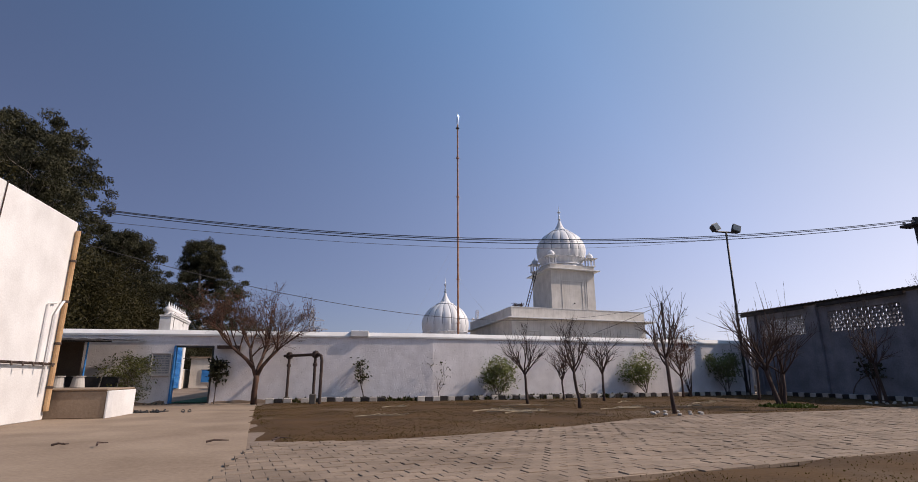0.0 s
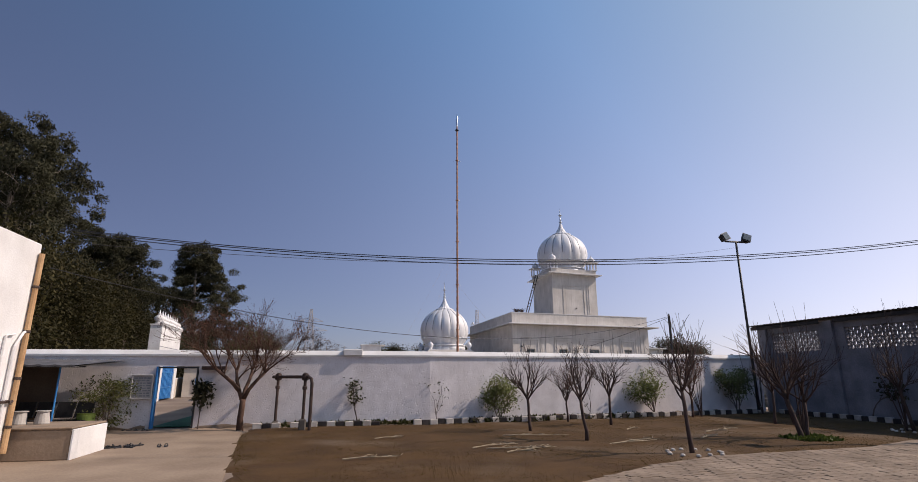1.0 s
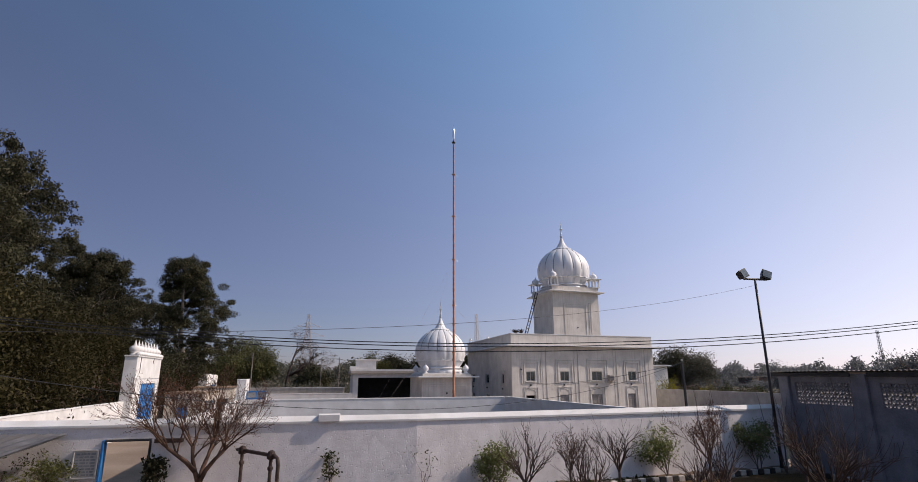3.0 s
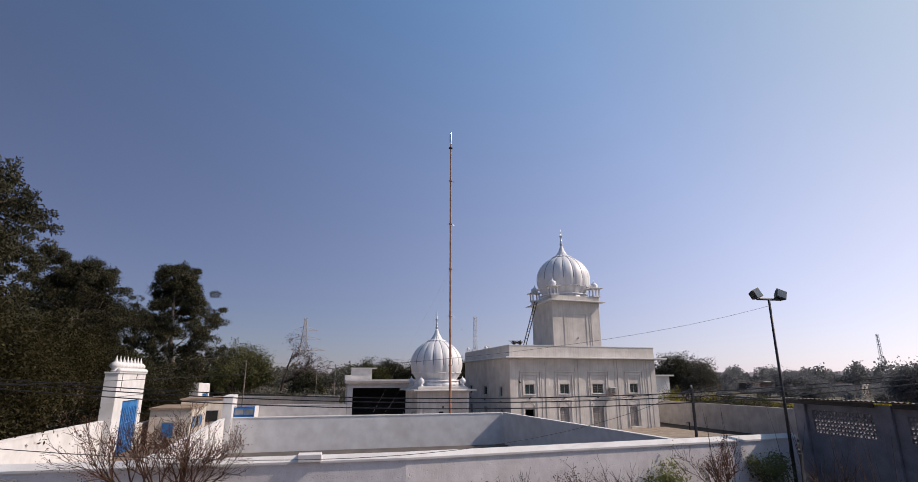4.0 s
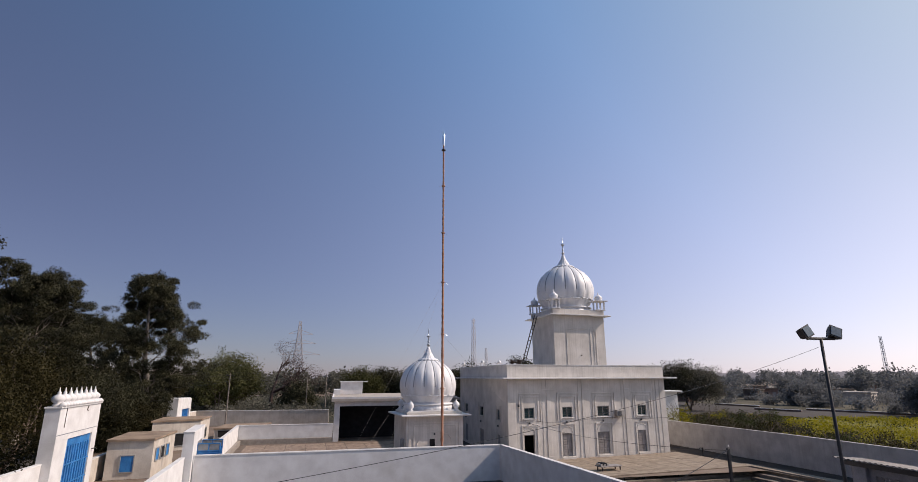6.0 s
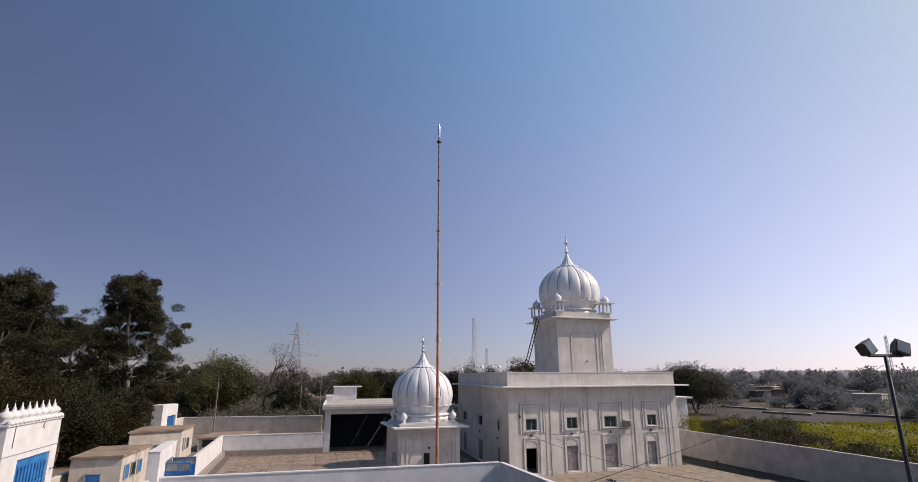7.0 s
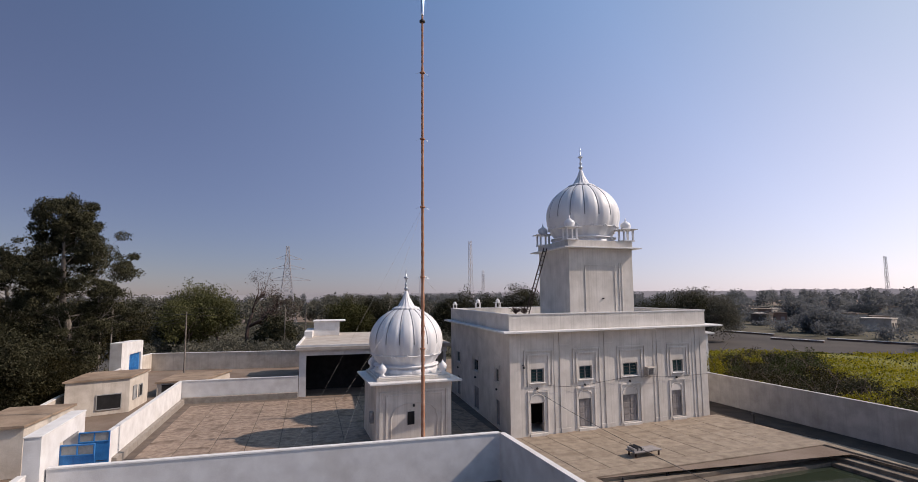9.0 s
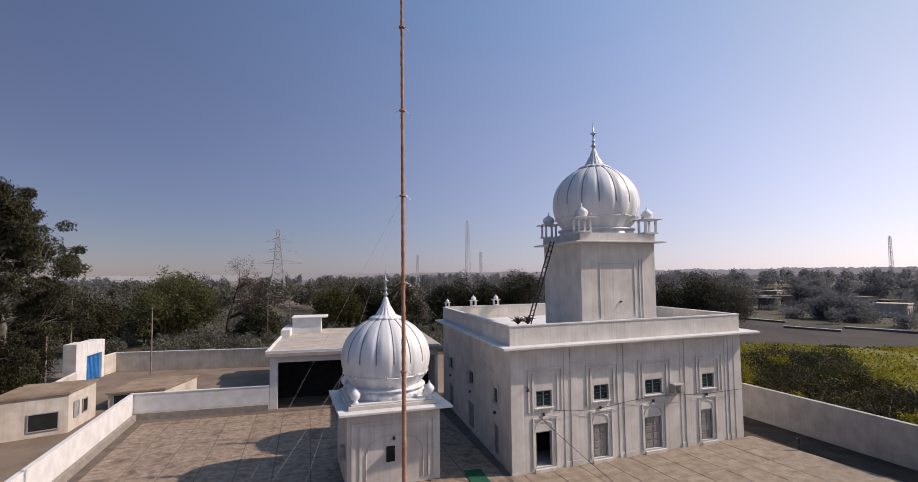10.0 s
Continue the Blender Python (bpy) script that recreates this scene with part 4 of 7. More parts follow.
# things on the shrine's roof
lad = thing("bamboo_ladder", pose(0, 0, 0), "long dark ladder leaning on the tower", "ladder")
a0, a1 = Vector((O2.x, O2.y, 0)) + PLAN @ Vector((3.6, 6.4, 6.62)), Vector((O2.x, O2.y, 0)) + PLAN @ Vector((5.0, 4.6, 12.95))
sd = Vector((0.2, 0.17, 0))
for s in (-1, 1):
    part("rail", Geo().tube([a0 + sd * s, a1 + sd * s], 0.045, 6), PIPE, lad)
for k in range(17):
    p = a0.lerp(a1, (k + 0.7) / 17.5)
    part("rung", Geo().tube([p - sd, p + sd], 0.03, 5), PIPE, lad)
for u, w, r in ((0.75, 0.6, 0.26), (1.35, 0.5, 0.24)):
    p = Vector((O2.x, O2.y, 0)) + PLAN @ Vector((u, w, 0))
    q = Geo()
    r1 = random.Random(int(u * 100))
    for k in range(44):
        w2 = r1.uniform(0, 6.28)
        e = Vector((math.cos(w2) * r1.uniform(0.1, 0.6), math.sin(w2) * r1.uniform(0.05, 0.35), r1.uniform(0.12, 0.5)))
        q.tube([(0, 0, 0), tuple(e * 0.6 + Vector((0, 0, 0.1))), tuple(e)], [0.03, 0.02, 0.008], 4)
    solid("brush_bundle", q, PIPE, "dark bundle of dry brushwood on the parapet", "brushwood", "thing", pose(p.x, p.y, 8.0))

# ---- small domed shrine and flag pole ----
SS = pose(9.72, 52.85, 0, 0, 0, 5.4)
small = thing("small_shrine", SS, "small square white shrine with an onion dome", "shrine")
B0, B1 = 0.55, 5.45
part("body", Geo().box(B0, B0, 0, B1, B1, 3.79, 0.02), MARBLE, small)
part("eave", Geo().box(0.08, -0.02, 3.792, 6.02, 6.05, 3.92, 0.02), COPING, small, "thin white projecting eave")
part("plinth", Geo().box(0.62, 0.62, 3.922, 5.4, 5.4, 4.12, 0.02), MARBLE, small)
part("plinth_slab", Geo().box(0.75, 0.75, 4.122, 5.28, 5.28, 4.2, 0.02), COPING, small)
pm = Geo()
for q in ((0.75, 0.3, 0.95, 3.3), (1.15, 0.3, 1.25, 3.1), (4.75, 0.3, 4.85, 3.1), (5.05, 0.3, 5.25, 3.3), (1.26, 3.0, 4.74, 3.1), (0.96, 3.2, 5.04, 3.3)):
    pm.box(q[0], B0 - 0.06, q[1], q[2], B0 - 0.003, q[3], 0.012)
part("moulding", pm, MARBLE, small)
part("arch", arch(1.5, 4.5, 0.3, 1.7, 0.9, B0 - 0.05, B0 - 0.01, 9), MARBLE, small)
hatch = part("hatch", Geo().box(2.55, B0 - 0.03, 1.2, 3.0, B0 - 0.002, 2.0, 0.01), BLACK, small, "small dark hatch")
part("meter_box", Geo().box(B0 - 0.25, 1.2, 1.3, B0 - 0.003, 1.7, 2.0, 0.02), FRAME, small, "grey meter box")
part("lamp", Geo().lathe([(0.05, 2.3), (0.08, 2.34), (0.06, 2.46)], 8, (2.95, B0 - 0.07)), IRON, small)
dome(small, (3.0, 3.0), 4.1, 2.5, 16, "white onion dome with dark ribs")
for a in (1.0, 5.0):
    for b in (1.0, 5.0):
        part("corner_bud", Geo().lathe([(0.2, 4.201), (0.2, 4.28), (0.12, 4.33), (0.26, 4.5), (0.3, 4.68), (0.2, 4.85), (0.08, 4.95), (0.05, 5.0), (0.01, 5.1)], 20, (a, b), 10, 0.08), DOME, small, "white bud-shaped corner ornament", soft=True)

pole = thing("flag_pole", pose(12.95, 52.1, 0), "tall flag pole wrapped in saffron cloth", "flagpole")
pg = Geo()
path, rad = [], []
for k in range(150):
    z = 0.3 + 27.2 * k / 149
    path.append((0.0, 0.0, z))
    rad.append((0.115 - 0.045 * k / 149) * (1.0 + 0.12 * math.sin(k * 2.1) + 0.05 * math.sin(k * 0.7)))
part("wrapped_pole", pg.tube(path, rad, 12), SAFFRON, pole, soft=True)
part("foot", Geo().box(-0.45, -0.4, 0, 0.45, 0.4, 0.3, 0.04).lathe([(0.3, 0.301), (0.22, 0.5), (0.14, 0.6)], 16), SAFFRON, pole)
for z in (6.0, 10.4, 14.8, 19.2, 23.6):
    part("guy_ring", Geo().lathe([(0.15, z), (0.17, z + 0.04), (0.15, z + 0.1)], 12), SAFFRON, pole)
    part("hook", Geo().tube([(-0.42, -0.1, z - 0.1), (-0.15, 0, z + 0.08), (0.15, 0, z + 0.08), (0.42, 0.1, z - 0.1)], 0.009, 5), STEEL, pole)
part("steel_tip", Geo().lathe([(0.06, 27.5), (0.1, 27.56), (0.11, 27.8), (0.11, 28.6), (0.04, 28.8), (0.01, 29.1)], 14), CHROME, pole, "bright steel tip", soft=True)
part("collar", Geo().lathe([(0.1, 27.05), (0.19, 27.1), (0.19, 27.2), (0.1, 27.25)], 12), IRON, pole)
for dx, dy, z, n in ((-5.0, -4.0, 14.8, 60), (-7.5, -2.5, 14.8, 60), (-7.0, -4.5, 10.4, 50), (6.3, 3.0, 10.4, 40)):
    gz = 1.0 if dx < 0 else 4.5
    gr = Geo()
    for k in range(n):
        t0, t1 = (k + 0.05) / n, (k + 0.75) / n
        gr.tube([(dx * t0, dy * t0, z + (gz - z) * t0), (dx * t1, dy * t1, z + (gz - z) * t1)], 0.006, 4)
    gr.tube([(0, 0, z), (dx, dy, gz)], 0.003, 3)
    part("guy_rope", gr, LINEN, pole, "pale twisted guy rope")

# ---- open hall north of the court ----
HX0, HX1, HY0, HY1, HZ = 4.35, 18.4, 71.6, 90.0, 4.25
hall = solid("hall", Geo().box(HX0, HY0, 0, HX0 + 0.62, HY0 + 0.4, HZ).box(HX0 + 0.621, HY0, 3.75, HX1, HY0 + 0.4, HZ), WHITE, "white open-fronted hall with a dark interior", "building", "thing")
part("side_wall", Geo().box(HX0, HY0 + 0.401, 0, HX0 + 0.25, HY1, HZ), WHITE, hall)
part("side_wall", Geo().box(HX1 - 0.25, HY0 + 0.401, 0, HX1, HY1, HZ), WHITE, hall)
# rear and added inner wall carry the hall's shade as black colour
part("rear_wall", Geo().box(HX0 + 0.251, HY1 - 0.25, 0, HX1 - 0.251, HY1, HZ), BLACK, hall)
part("inner_wall", Geo().box(HX0 + 0.251, HY0 + 4.0, 0, HX1 - 0.251, HY0 + 4.2, HZ - 0.01), BLACK, hall, "added near-black wall standing in for room shade")
part("roof_slab", Geo().box(HX0 - 0.35, HY0 - 0.45, HZ + 0.002, HX1 + 0.4, HY1 + 0.3, HZ + 0.32, 0.02), DUSTROOF, hall, "dusty beige flat roof")
part("roof_rim", sweep(Geo(), [(HX0 - 0.3, HY1), (HX0 - 0.3, HY0 - 0.4), (HX1, HY0 - 0.4)], [(0, HZ + 0.322), (0.18, HZ + 0.322), (0.18, HZ + 0.5), (0, HZ + 0.5)]), WHITE, hall)
part("stair_head", Geo().box(5.0, 85.5, HZ + 0.322, 8.0, 88.5, 6.25, 0.02).box(4.1, 82.5, HZ + 0.322, 4.99, 88.5, 5.3, 0.02), WHITE, hall)
part("stair_head_slab", Geo().box(4.9, 85.3, 6.252, 8.7, 88.7, 6.36, 0.02), WHITE, hall)
for x in (6.2, 8.2, 10.2):
    orn = Geo()
    orn.box(x, HY0 - 0.04, 3.82, x + 0.14, HY0 - 0.002, 4.15, 0.01).box(x + 0.3, HY0 - 0.04, 3.82, x + 0.44, HY0 - 0.002, 4.15, 0.01)
    part("bracket", orn, WHITE, hall)

# ---- gate tower with finials ----
GT = pose(-10.55, 43.35, 0, 0, 0, 94.3)
gt = thing("gate_tower", GT, "tall white gate portal with finials over a blue gate", "gateway")
GW, GD = 6.62, 0.75
U0, U1 = 1.75, 5.70
part("pillar", Geo().box(0, 0, 0, U0, GD, 3.5), WHITE, gt)
part("pillar", Geo().box(U1, 0, 0, GW, GD, 3.5), WHITE, gt)
part("head", Geo().box(0, 0, 3.502, GW, GD, 5.28), WHITE, gt)
part("groove", Geo().box(-0.01, -0.012, 3.80, GW + 0.01, -0.002, 3.84), SEAM, gt)
part("shelf", Geo().box(-0.06, -0.08, 5.282, GW + 0.06, GD + 0.06, 5.38, 0.015), COPING, gt)
for k, u in enumerate((U0 + 0.001, (U0 + U1) / 2 + 0.005)):
    w = (U1 - U0) / 2 - 0.006
    blg = part("gate_leaf", Geo().box(u, 0.12, 0.08, u + w, 0.16, 3.10, 0.006), BLUE, gt, "tall ribbed blue steel leaf")
    for i in range(5):
        part("rib", Geo().box(u + 0.08 + i * 0.39, 0.03, 0.1, u + 0.26 + i * 0.39, 0.119, 3.06, 0.012), BLUE, blg)
    for z in (0.9, 2.0):
        part("rail", Geo().box(u + 0.01, 0.005, z, u + w - 0.01, 0.029, z + 0.08, 0.006), BLUE, blg)
part("gate_head", Geo().box(U0 + 0.001, 0.1, 3.11, U1 - 0.001, 0.16, 3.495), BLUE, gt, "plain blue fixed panel")
part("lamp_bracket", Geo().tube([(6.1, 0.0, 2.45), (6.1, -0.22, 2.5), (6.1, -0.3, 2.42)], 0.03, 6), IRON, gt)
bulb = [(0.24, 5.382), (0.25, 5.48), (0.17, 5.54), (0.33, 5.70), (0.36, 5.82), (0.24, 5.97), (0.09, 6.06), (0.10, 6.14), (0.05, 6.22), (0.012, 6.42)]
for k in range(8):
    part("finial", Geo().lathe(bulb, 16, (0.42 + k * 0.826, 0.36), 8, 0.1), WHITE, gt, soft=True)
for k in range(15):
    part("petal", Geo().lathe([(0.17, 5.382), (0.20, 5.46), (0.15, 5.56), (0.02, 5.64)], 10, (0.25 + k * 0.437, 0.02)), WHITE, gt, soft=True)
part("wire", Geo().tube([(0.9, -0.02, 5.6), (0.86, -0.02, 4.6), (0.84, -0.03, 4.2)], 0.018, 5), PIPE, gt)
part("wire", Geo().tube([(4.3, -0.02, 5.25), (4.1, -0.03, 5.0), (4.3, -0.03, 4.92)], 0.02, 5), PIPE, gt)

# far gate, without finials
fg = thing("far_gate", pose(-15.45, 85.5, 0, 0, 0, 90), "plain white gate pillars with a blue gate", "gateway")
part("pillar", Geo().box(0, 0, 0, 2.3, 1.2, 4.3, 0.02), WHITE, fg)
part("pillar", Geo().box(5.9, 0, 0, 6.5, 1.2, 4.1, 0.02), WHITE, fg)
part("head", Geo().box(2.301, 0, 2.8, 5.899, 1.2, 4.2, 0.02), WHITE, fg)
fl = part("gate_leaf", Geo().box(2.301, 0.2, 0.05, 5.899, 0.25, 2.79), BLUE, fg, "ribbed blue steel gate")
for k in range(11):
    part("rib", Geo().box(2.4 + k * 0.31, 0.15, 0.1, 2.5 + k * 0.31, 0.199, 2.7, 0.01), BLUE, fl)


# ---- rooms along the lane ----
def room(name, pts, height, label, openings_front=(), openings_side=()):
    """A flat-roofed plastered room over a four-cornered plan (front left, front right, rear right, rear left)."""
    r = solid(name, Geo().prism(pts, 0, height), BEIGE, label, "building", "thing")
    c = [sum(p[i] for p in pts) / 4 for i in (0, 1)]
    out = [(c[0] + (p[0] - c[0]) * 1.06, c[1] + (p[1] - c[1]) * 1.06) for p in pts]
    part("roof_slab", Geo().prism(out, height + 0.002, height + 0.14), ROOFING, r, "dusty brown flat roof")
    for (p, q), spans in (((pts[0], pts[1]), openings_front), ((pts[1], pts[2]), openings_side)):
        mm, d = along(p, q)
        for a, b, z0, z1, mat in spans:
            w = part("window", Geo().box(a, -0.05, z0, b, -0.002, z1, 0.008).moved(mm), mat, r)
            fr2 = Geo()
            for s in ((a - 0.07, z0 - 0.07, b + 0.07, z0 - 0.001), (a - 0.07, z1 + 0.001, b + 0.07, z1 + 0.07), (a - 0.07, z0, a - 0.001, z1), (b + 0.001, z0, b + 0.07, z1)):
                fr2.box(s[0], -0.08, s[1], s[2], -0.002, s[3])
            part("frame", fr2.moved(mm), FRAME, w)
    return r


room("lane_room", [(-11.1, 52.3), (-8.2, 52.6), (-8.3, 58.2), (-11.6, 57.9)], 2.55, "beige plastered flat-roofed room with a blue shutter",
     [(0.95, 1.75, 0.5, 1.55, BLUE)], [(0.6, 1.3, 1.1, 1.9, BLUE), (1.9, 2.6, 1.1, 1.9, BLACK), (3.2, 3.9, 1.1, 1.9, BLUE)])
room("lane_room_far", [(-12.7, 67.0), (-8.8, 68.8), (-8.9, 73.4), (-13.2, 72.4)], 2.72, "cream plastered flat-roofed room with a barred window",
     [(2.1, 3.7, 0.45, 1.55, BLACK)], [(0.8, 1.5, 0.9, 1.9, FRAME), (2.2, 2.9, 0.9, 1.8, BLACK)])
room("low_store", [(-8.7, 75.2), (-4.7, 76.0), (-3.5, 81.6), (-8.4, 81.0)], 1.25, "low plastered store with a dusty rubble-strewn roof", [(0.4, 1.9, 0.4, 1.1, BLACK)])

# tall whitewashed portal of the court, its blue leaves standing open into the court
CP = pose(-3.8, 44.95, 0, 0, 0, 96.3)
cp = thing("court_portal", CP, "tall thick whitewashed portal wall of the court gate", "gateway")
part("pillar", Geo().box(0, 0, 0, 2.02, 0.6, 2.95), WHITE, cp)
part("pillar", Geo().box(4.36, 0, 0, 5.23, 0.6, 2.95), WHITE, cp)
part("lintel", Geo().box(0, 0, 2.952, 5.23, 0.6, 3.70), WHITE, cp)
part("coping", Geo().box(-0.03, -0.03, 3.702, 5.26, 0.63, 3.76, 0.012), COPING, cp)
for p, q in (((-4.02, 47.0), (-2.62, 46.93)), ((-4.24, 49.24), (-2.92, 49.33))):
    mm, d = along(p, q)
    cg = thing("court_gate", mm, "blue steel court gate leaf with grey upper panels, standing open", "gate", "leaves of the court gate")
    part("sheet", Geo().box(0, -0.02, 0.06, d, 0.02, 2.36, 0.008), BLUE, cg)
    for z in (0.06, 1.1, 2.36, 2.80):
        part("rail", Geo().box(0, -0.05, z, d, 0.05, z + 0.06, 0.008), BLUE, cg)
    for x in (0.0, d / 2 - 0.03, d - 0.06):
        part("stile", Geo().box(x, -0.04, 2.421, x + 0.06, 0.04, 2.799, 0.006), BLUE, cg)
    for x in (0.061, d / 2 + 0.031):
        part("panel", Geo().box(x, -0.012, 2.421, x + d / 2 - 0.092, 0.012, 2.799, 0.004), FRAME, cg, "dusty grey panel")
    part("bolt", Geo().tube([(d * 0.6, -0.07, 1.5), (d * 0.95, -0.07, 1.5)], 0.02, 6), IRON, cg)


# ---- trees ----
def branch(r, geo, tips, start, ahead, length, radius, level, bend, kids, spread, lift, ratio, sides=6):
    """One limb and, from it, its smaller limbs; the ends of the last ones go to tips."""
    pts, radii, p, d = [start], [radius], Vector(start), Vector(ahead).normalized()
    n = 5 if level > 1 else 4
    for k in range(n):
        d = (d + Vector((r.gauss(0, bend), r.gauss(0, bend), r.gauss(0, bend) + lift))).normalized()
        p = p + d * (length / n)
        pts.append(tuple(p))
        radii.append(max(0.006, radius * (1 - 0.5 * (k + 1) / n)) if level else max(0.0042, radius * (1 - 0.6 * (k + 1) / n)))
    geo.tube(pts, radii, sides if level > 1 else (4 if level else 3), caps=level > 1)
    if level == 0:
        tips.append((Vector(pts[-1]), d.copy()))
        return
    for k in range(kids[level]):
        i = r.randint(max(1, n - 3), n) if k else n
        w = r.uniform(0, 2 * math.pi)
        side = d.orthogonal().normalized()
        side = (side * math.cos(w) + d.cross(side) * math.sin(w))
        e = (d * math.cos(spread) + side * math.sin(spread) * r.uniform(0.7, 1.3)).normalized()
        branch(r, geo, tips, pts[i], e, length * ratio * r.uniform(0.75, 1.2), radii[i] * 0.78, level - 1, bend, kids, spread, lift, ratio, sides)


def leaf_mesh(name, centres, sizes, material, seed, droop=0.0, narrow=0.5):
    """Loose leaves, each a small bent blade, about the given centres."""
    q = np.random.default_rng(seed)
    c = np.asarray(centres, float)
    n = len(c)
    a = q.normal(size=(n, 3))
    a[:, 2] -= droop
    a /= np.linalg.norm(a, axis=1)[:, None]
    b = np.cross(a, q.normal(size=(n, 3)))
    b /= np.linalg.norm(b, axis=1)[:, None] + 1e-9
    s = np.asarray(sizes, float)[:, None]
    v = np.stack([c, c + a * s * 0.5 + b * s * narrow * 0.5, c + a * s, c + a * s * 0.5 - b * s * narrow * 0.5], 1).reshape(-1, 3)
    me = bpy.data.meshes.new(name)
    me.vertices.add(4 * n)
    me.vertices.foreach_set("co", v.ravel())
    me.loops.add(4 * n)
    me.loops.foreach_set("vertex_index", np.arange(4 * n, dtype=np.int32))
    me.polygons.add(n)
    me.polygons.foreach_set("loop_start", np.arange(0, 4 * n, 4, dtype=np.int32))
    me.polygons.foreach_set("loop_total", np.full(n, 4, np.int32))
    me.materials.append(material)
    me.update(calc_edges=True)
    return me


def cloud_of(q, tips, each, reach, flat=0.8):
    c = []
    for p, d in tips:
        k = max(3, int(each * q.uniform(0.5, 1.4)))
        e = np.clip(q.normal(size=(k, 3)), -1.9, 1.9) * reach * q.uniform(0.6, 1.25)
        e[:, 2] *= flat
        c.append(np.array(p) + np.array(d) * reach * 0.3 + e)
    return np.concatenate(c)


def clumps_of(q, tips, each, reach):
    """Leaves in firm lobed clumps, thick towards their upper shell."""
    c = []
    for p, d in tips:
        k = max(8, int(each * q.uniform(0.6, 1.4)))
        e = q.normal(size=(k, 3))
        e /= np.linalg.norm(e, axis=1)[:, None]
        w = q.uniform(0, 6.28, 3)
        lobe = 0.78 + 0.22 * np.sin(4 * e[:, 0] + w[0]) * np.cos(4 * e[:, 1] + w[1]) + 0.12 * np.sin(7 * e[:, 2] + w[2])
        e *= (q.uniform(0.25, 1.0, k) ** 0.5 * lobe)[:, None] * reach * q.uniform(0.6, 1.25)
        e[:, 2] *= 0.72
        c.append(np.array(p) + np.array(d) * reach * 0.25 + e)
    return np.concatenate(c)


def tree(name, x, y, label, seed, trunk, radius, ahead=(0, 0, 1), levels=3, kids=(0, 3, 3, 4), spread=0.6, lift=0.06, ratio=0.62, bend=0.12,
         wood=BARK, foliage=None, each=40, reach=0.6, size=0.25, droop=0.3, flat=0.8, narrow=0.5, stems=1, group="", category="tree", root=(0, 0)):
    r, q = random.Random(seed), np.random.default_rng(seed)
    t = thing(name, pose(x, y, 0), label, category, group)
    g, tips = Geo(), []
    for s in range(stems):
        d = Vector(ahead)
        if stems > 1:
            w = 2 * math.pi * s / stems + r.uniform(-0.5, 0.5)
            d = d + Vector((math.cos(w), math.sin(w), 0)) * 0.35
        branch(r, g, tips, (0.06 * s, 0, -0.05), d, trunk * r.uniform(0.9, 1.1), radius, levels, bend, kids, spread, lift, ratio, 8)
    part("trunk", g, wood, t, soft=True)
    if foliage:
        c = cloud_of(q, tips, each, reach, flat)
        me = leaf_mesh("crown", c, q.uniform(0.6, 1.3, len(c)) * size, foliage, seed, droop, narrow)
        ob = new("crown", me)
        ob.parent = t
    return t


def vase_tree(x, y, label, seed, h, radius, lean=(0.0, 0.0), limbs=7, length=0.80, out=1.05, levels=2, kids=(0, 4, 5), ratio=0.66, spread=0.50, lift=0.05, bend=0.09, wood=TWIG, foliage=None, each=4, reach=0.12, size=0.06):
    """A clean stem that opens into a vase of straight rising limbs with fine twigs."""
    r, q = random.Random(seed), np.random.default_rng(seed)
    t = thing("bare_tree", pose(x, y, 0), label, "tree", "young trees on the lawn")
    g, tips = Geo(), []
    stem = [(lean[0] * f * h + r.gauss(0, 0.012) * (f > 0), lean[1] * f * h + r.gauss(0, 0.012) * (f > 0), -0.05 + f * h) for f in (0, 0.25, 0.5, 0.75, 1.0)]
    g.tube(stem, [radius * 1.25, radius, radius * 0.9, radius * 0.85, radius * 0.75], 8)
    for k in range(limbs):
        w = 2 * math.pi * k / limbs + r.uniform(-0.35, 0.35)
        f = r.uniform(0.8, 1.0)
        p = Vector(stem[3]).lerp(Vector(stem[4]), (f - 0.75) / 0.25)
        o = out * r.uniform(0.35, 1.2)
        branch(r, g, tips, tuple(p), (math.cos(w) * o, math.sin(w) * o, 1.0), length * r.uniform(0.8, 1.2), radius * 0.55, levels, bend, kids, spread, lift, ratio, 6)
    part("trunk", g, wood, t, soft=True)
    if foliage:
        c = cloud_of(q, tips, each, reach, 0.9)
        ob = new("crown", leaf_mesh("crown", c, q.uniform(0.6, 1.3, len(c)) * size, foliage, seed, 0.3, 0.5))
        ob.parent = t
    return t


# young bare trees on the lawn
for x, y, h, s, leanx in ((8.1, 18.7, 1.2, 21, -0.05), (8.75, 16.0, 1.25, 22, -0.10), (11.6, 20.0, 1.2, 23, 0.03), (10.0, 13.2, 1.5, 24, -0.06), (17.3, 18.7, 1.3, 26, 0.08), (19.5, 15.6, 1.5, 28, -0.15)):
    vase_tree(x, y, "leafless young tree with a thin trunk on the lawn", s, h, 0.05, (leanx, 0.03), 7, kids=(0, 5, 5))
vase_tree(14.7, 14.9, "leafless young tree with a leaning trunk", 41, 1.35, 0.065, (-0.22, 0.1), 8, 1.0)
vase_tree(14.9, 14.95, "leafless young tree with a leaning trunk", 42, 1.2, 0.05, (0.16, 0.1), 6, 0.9)
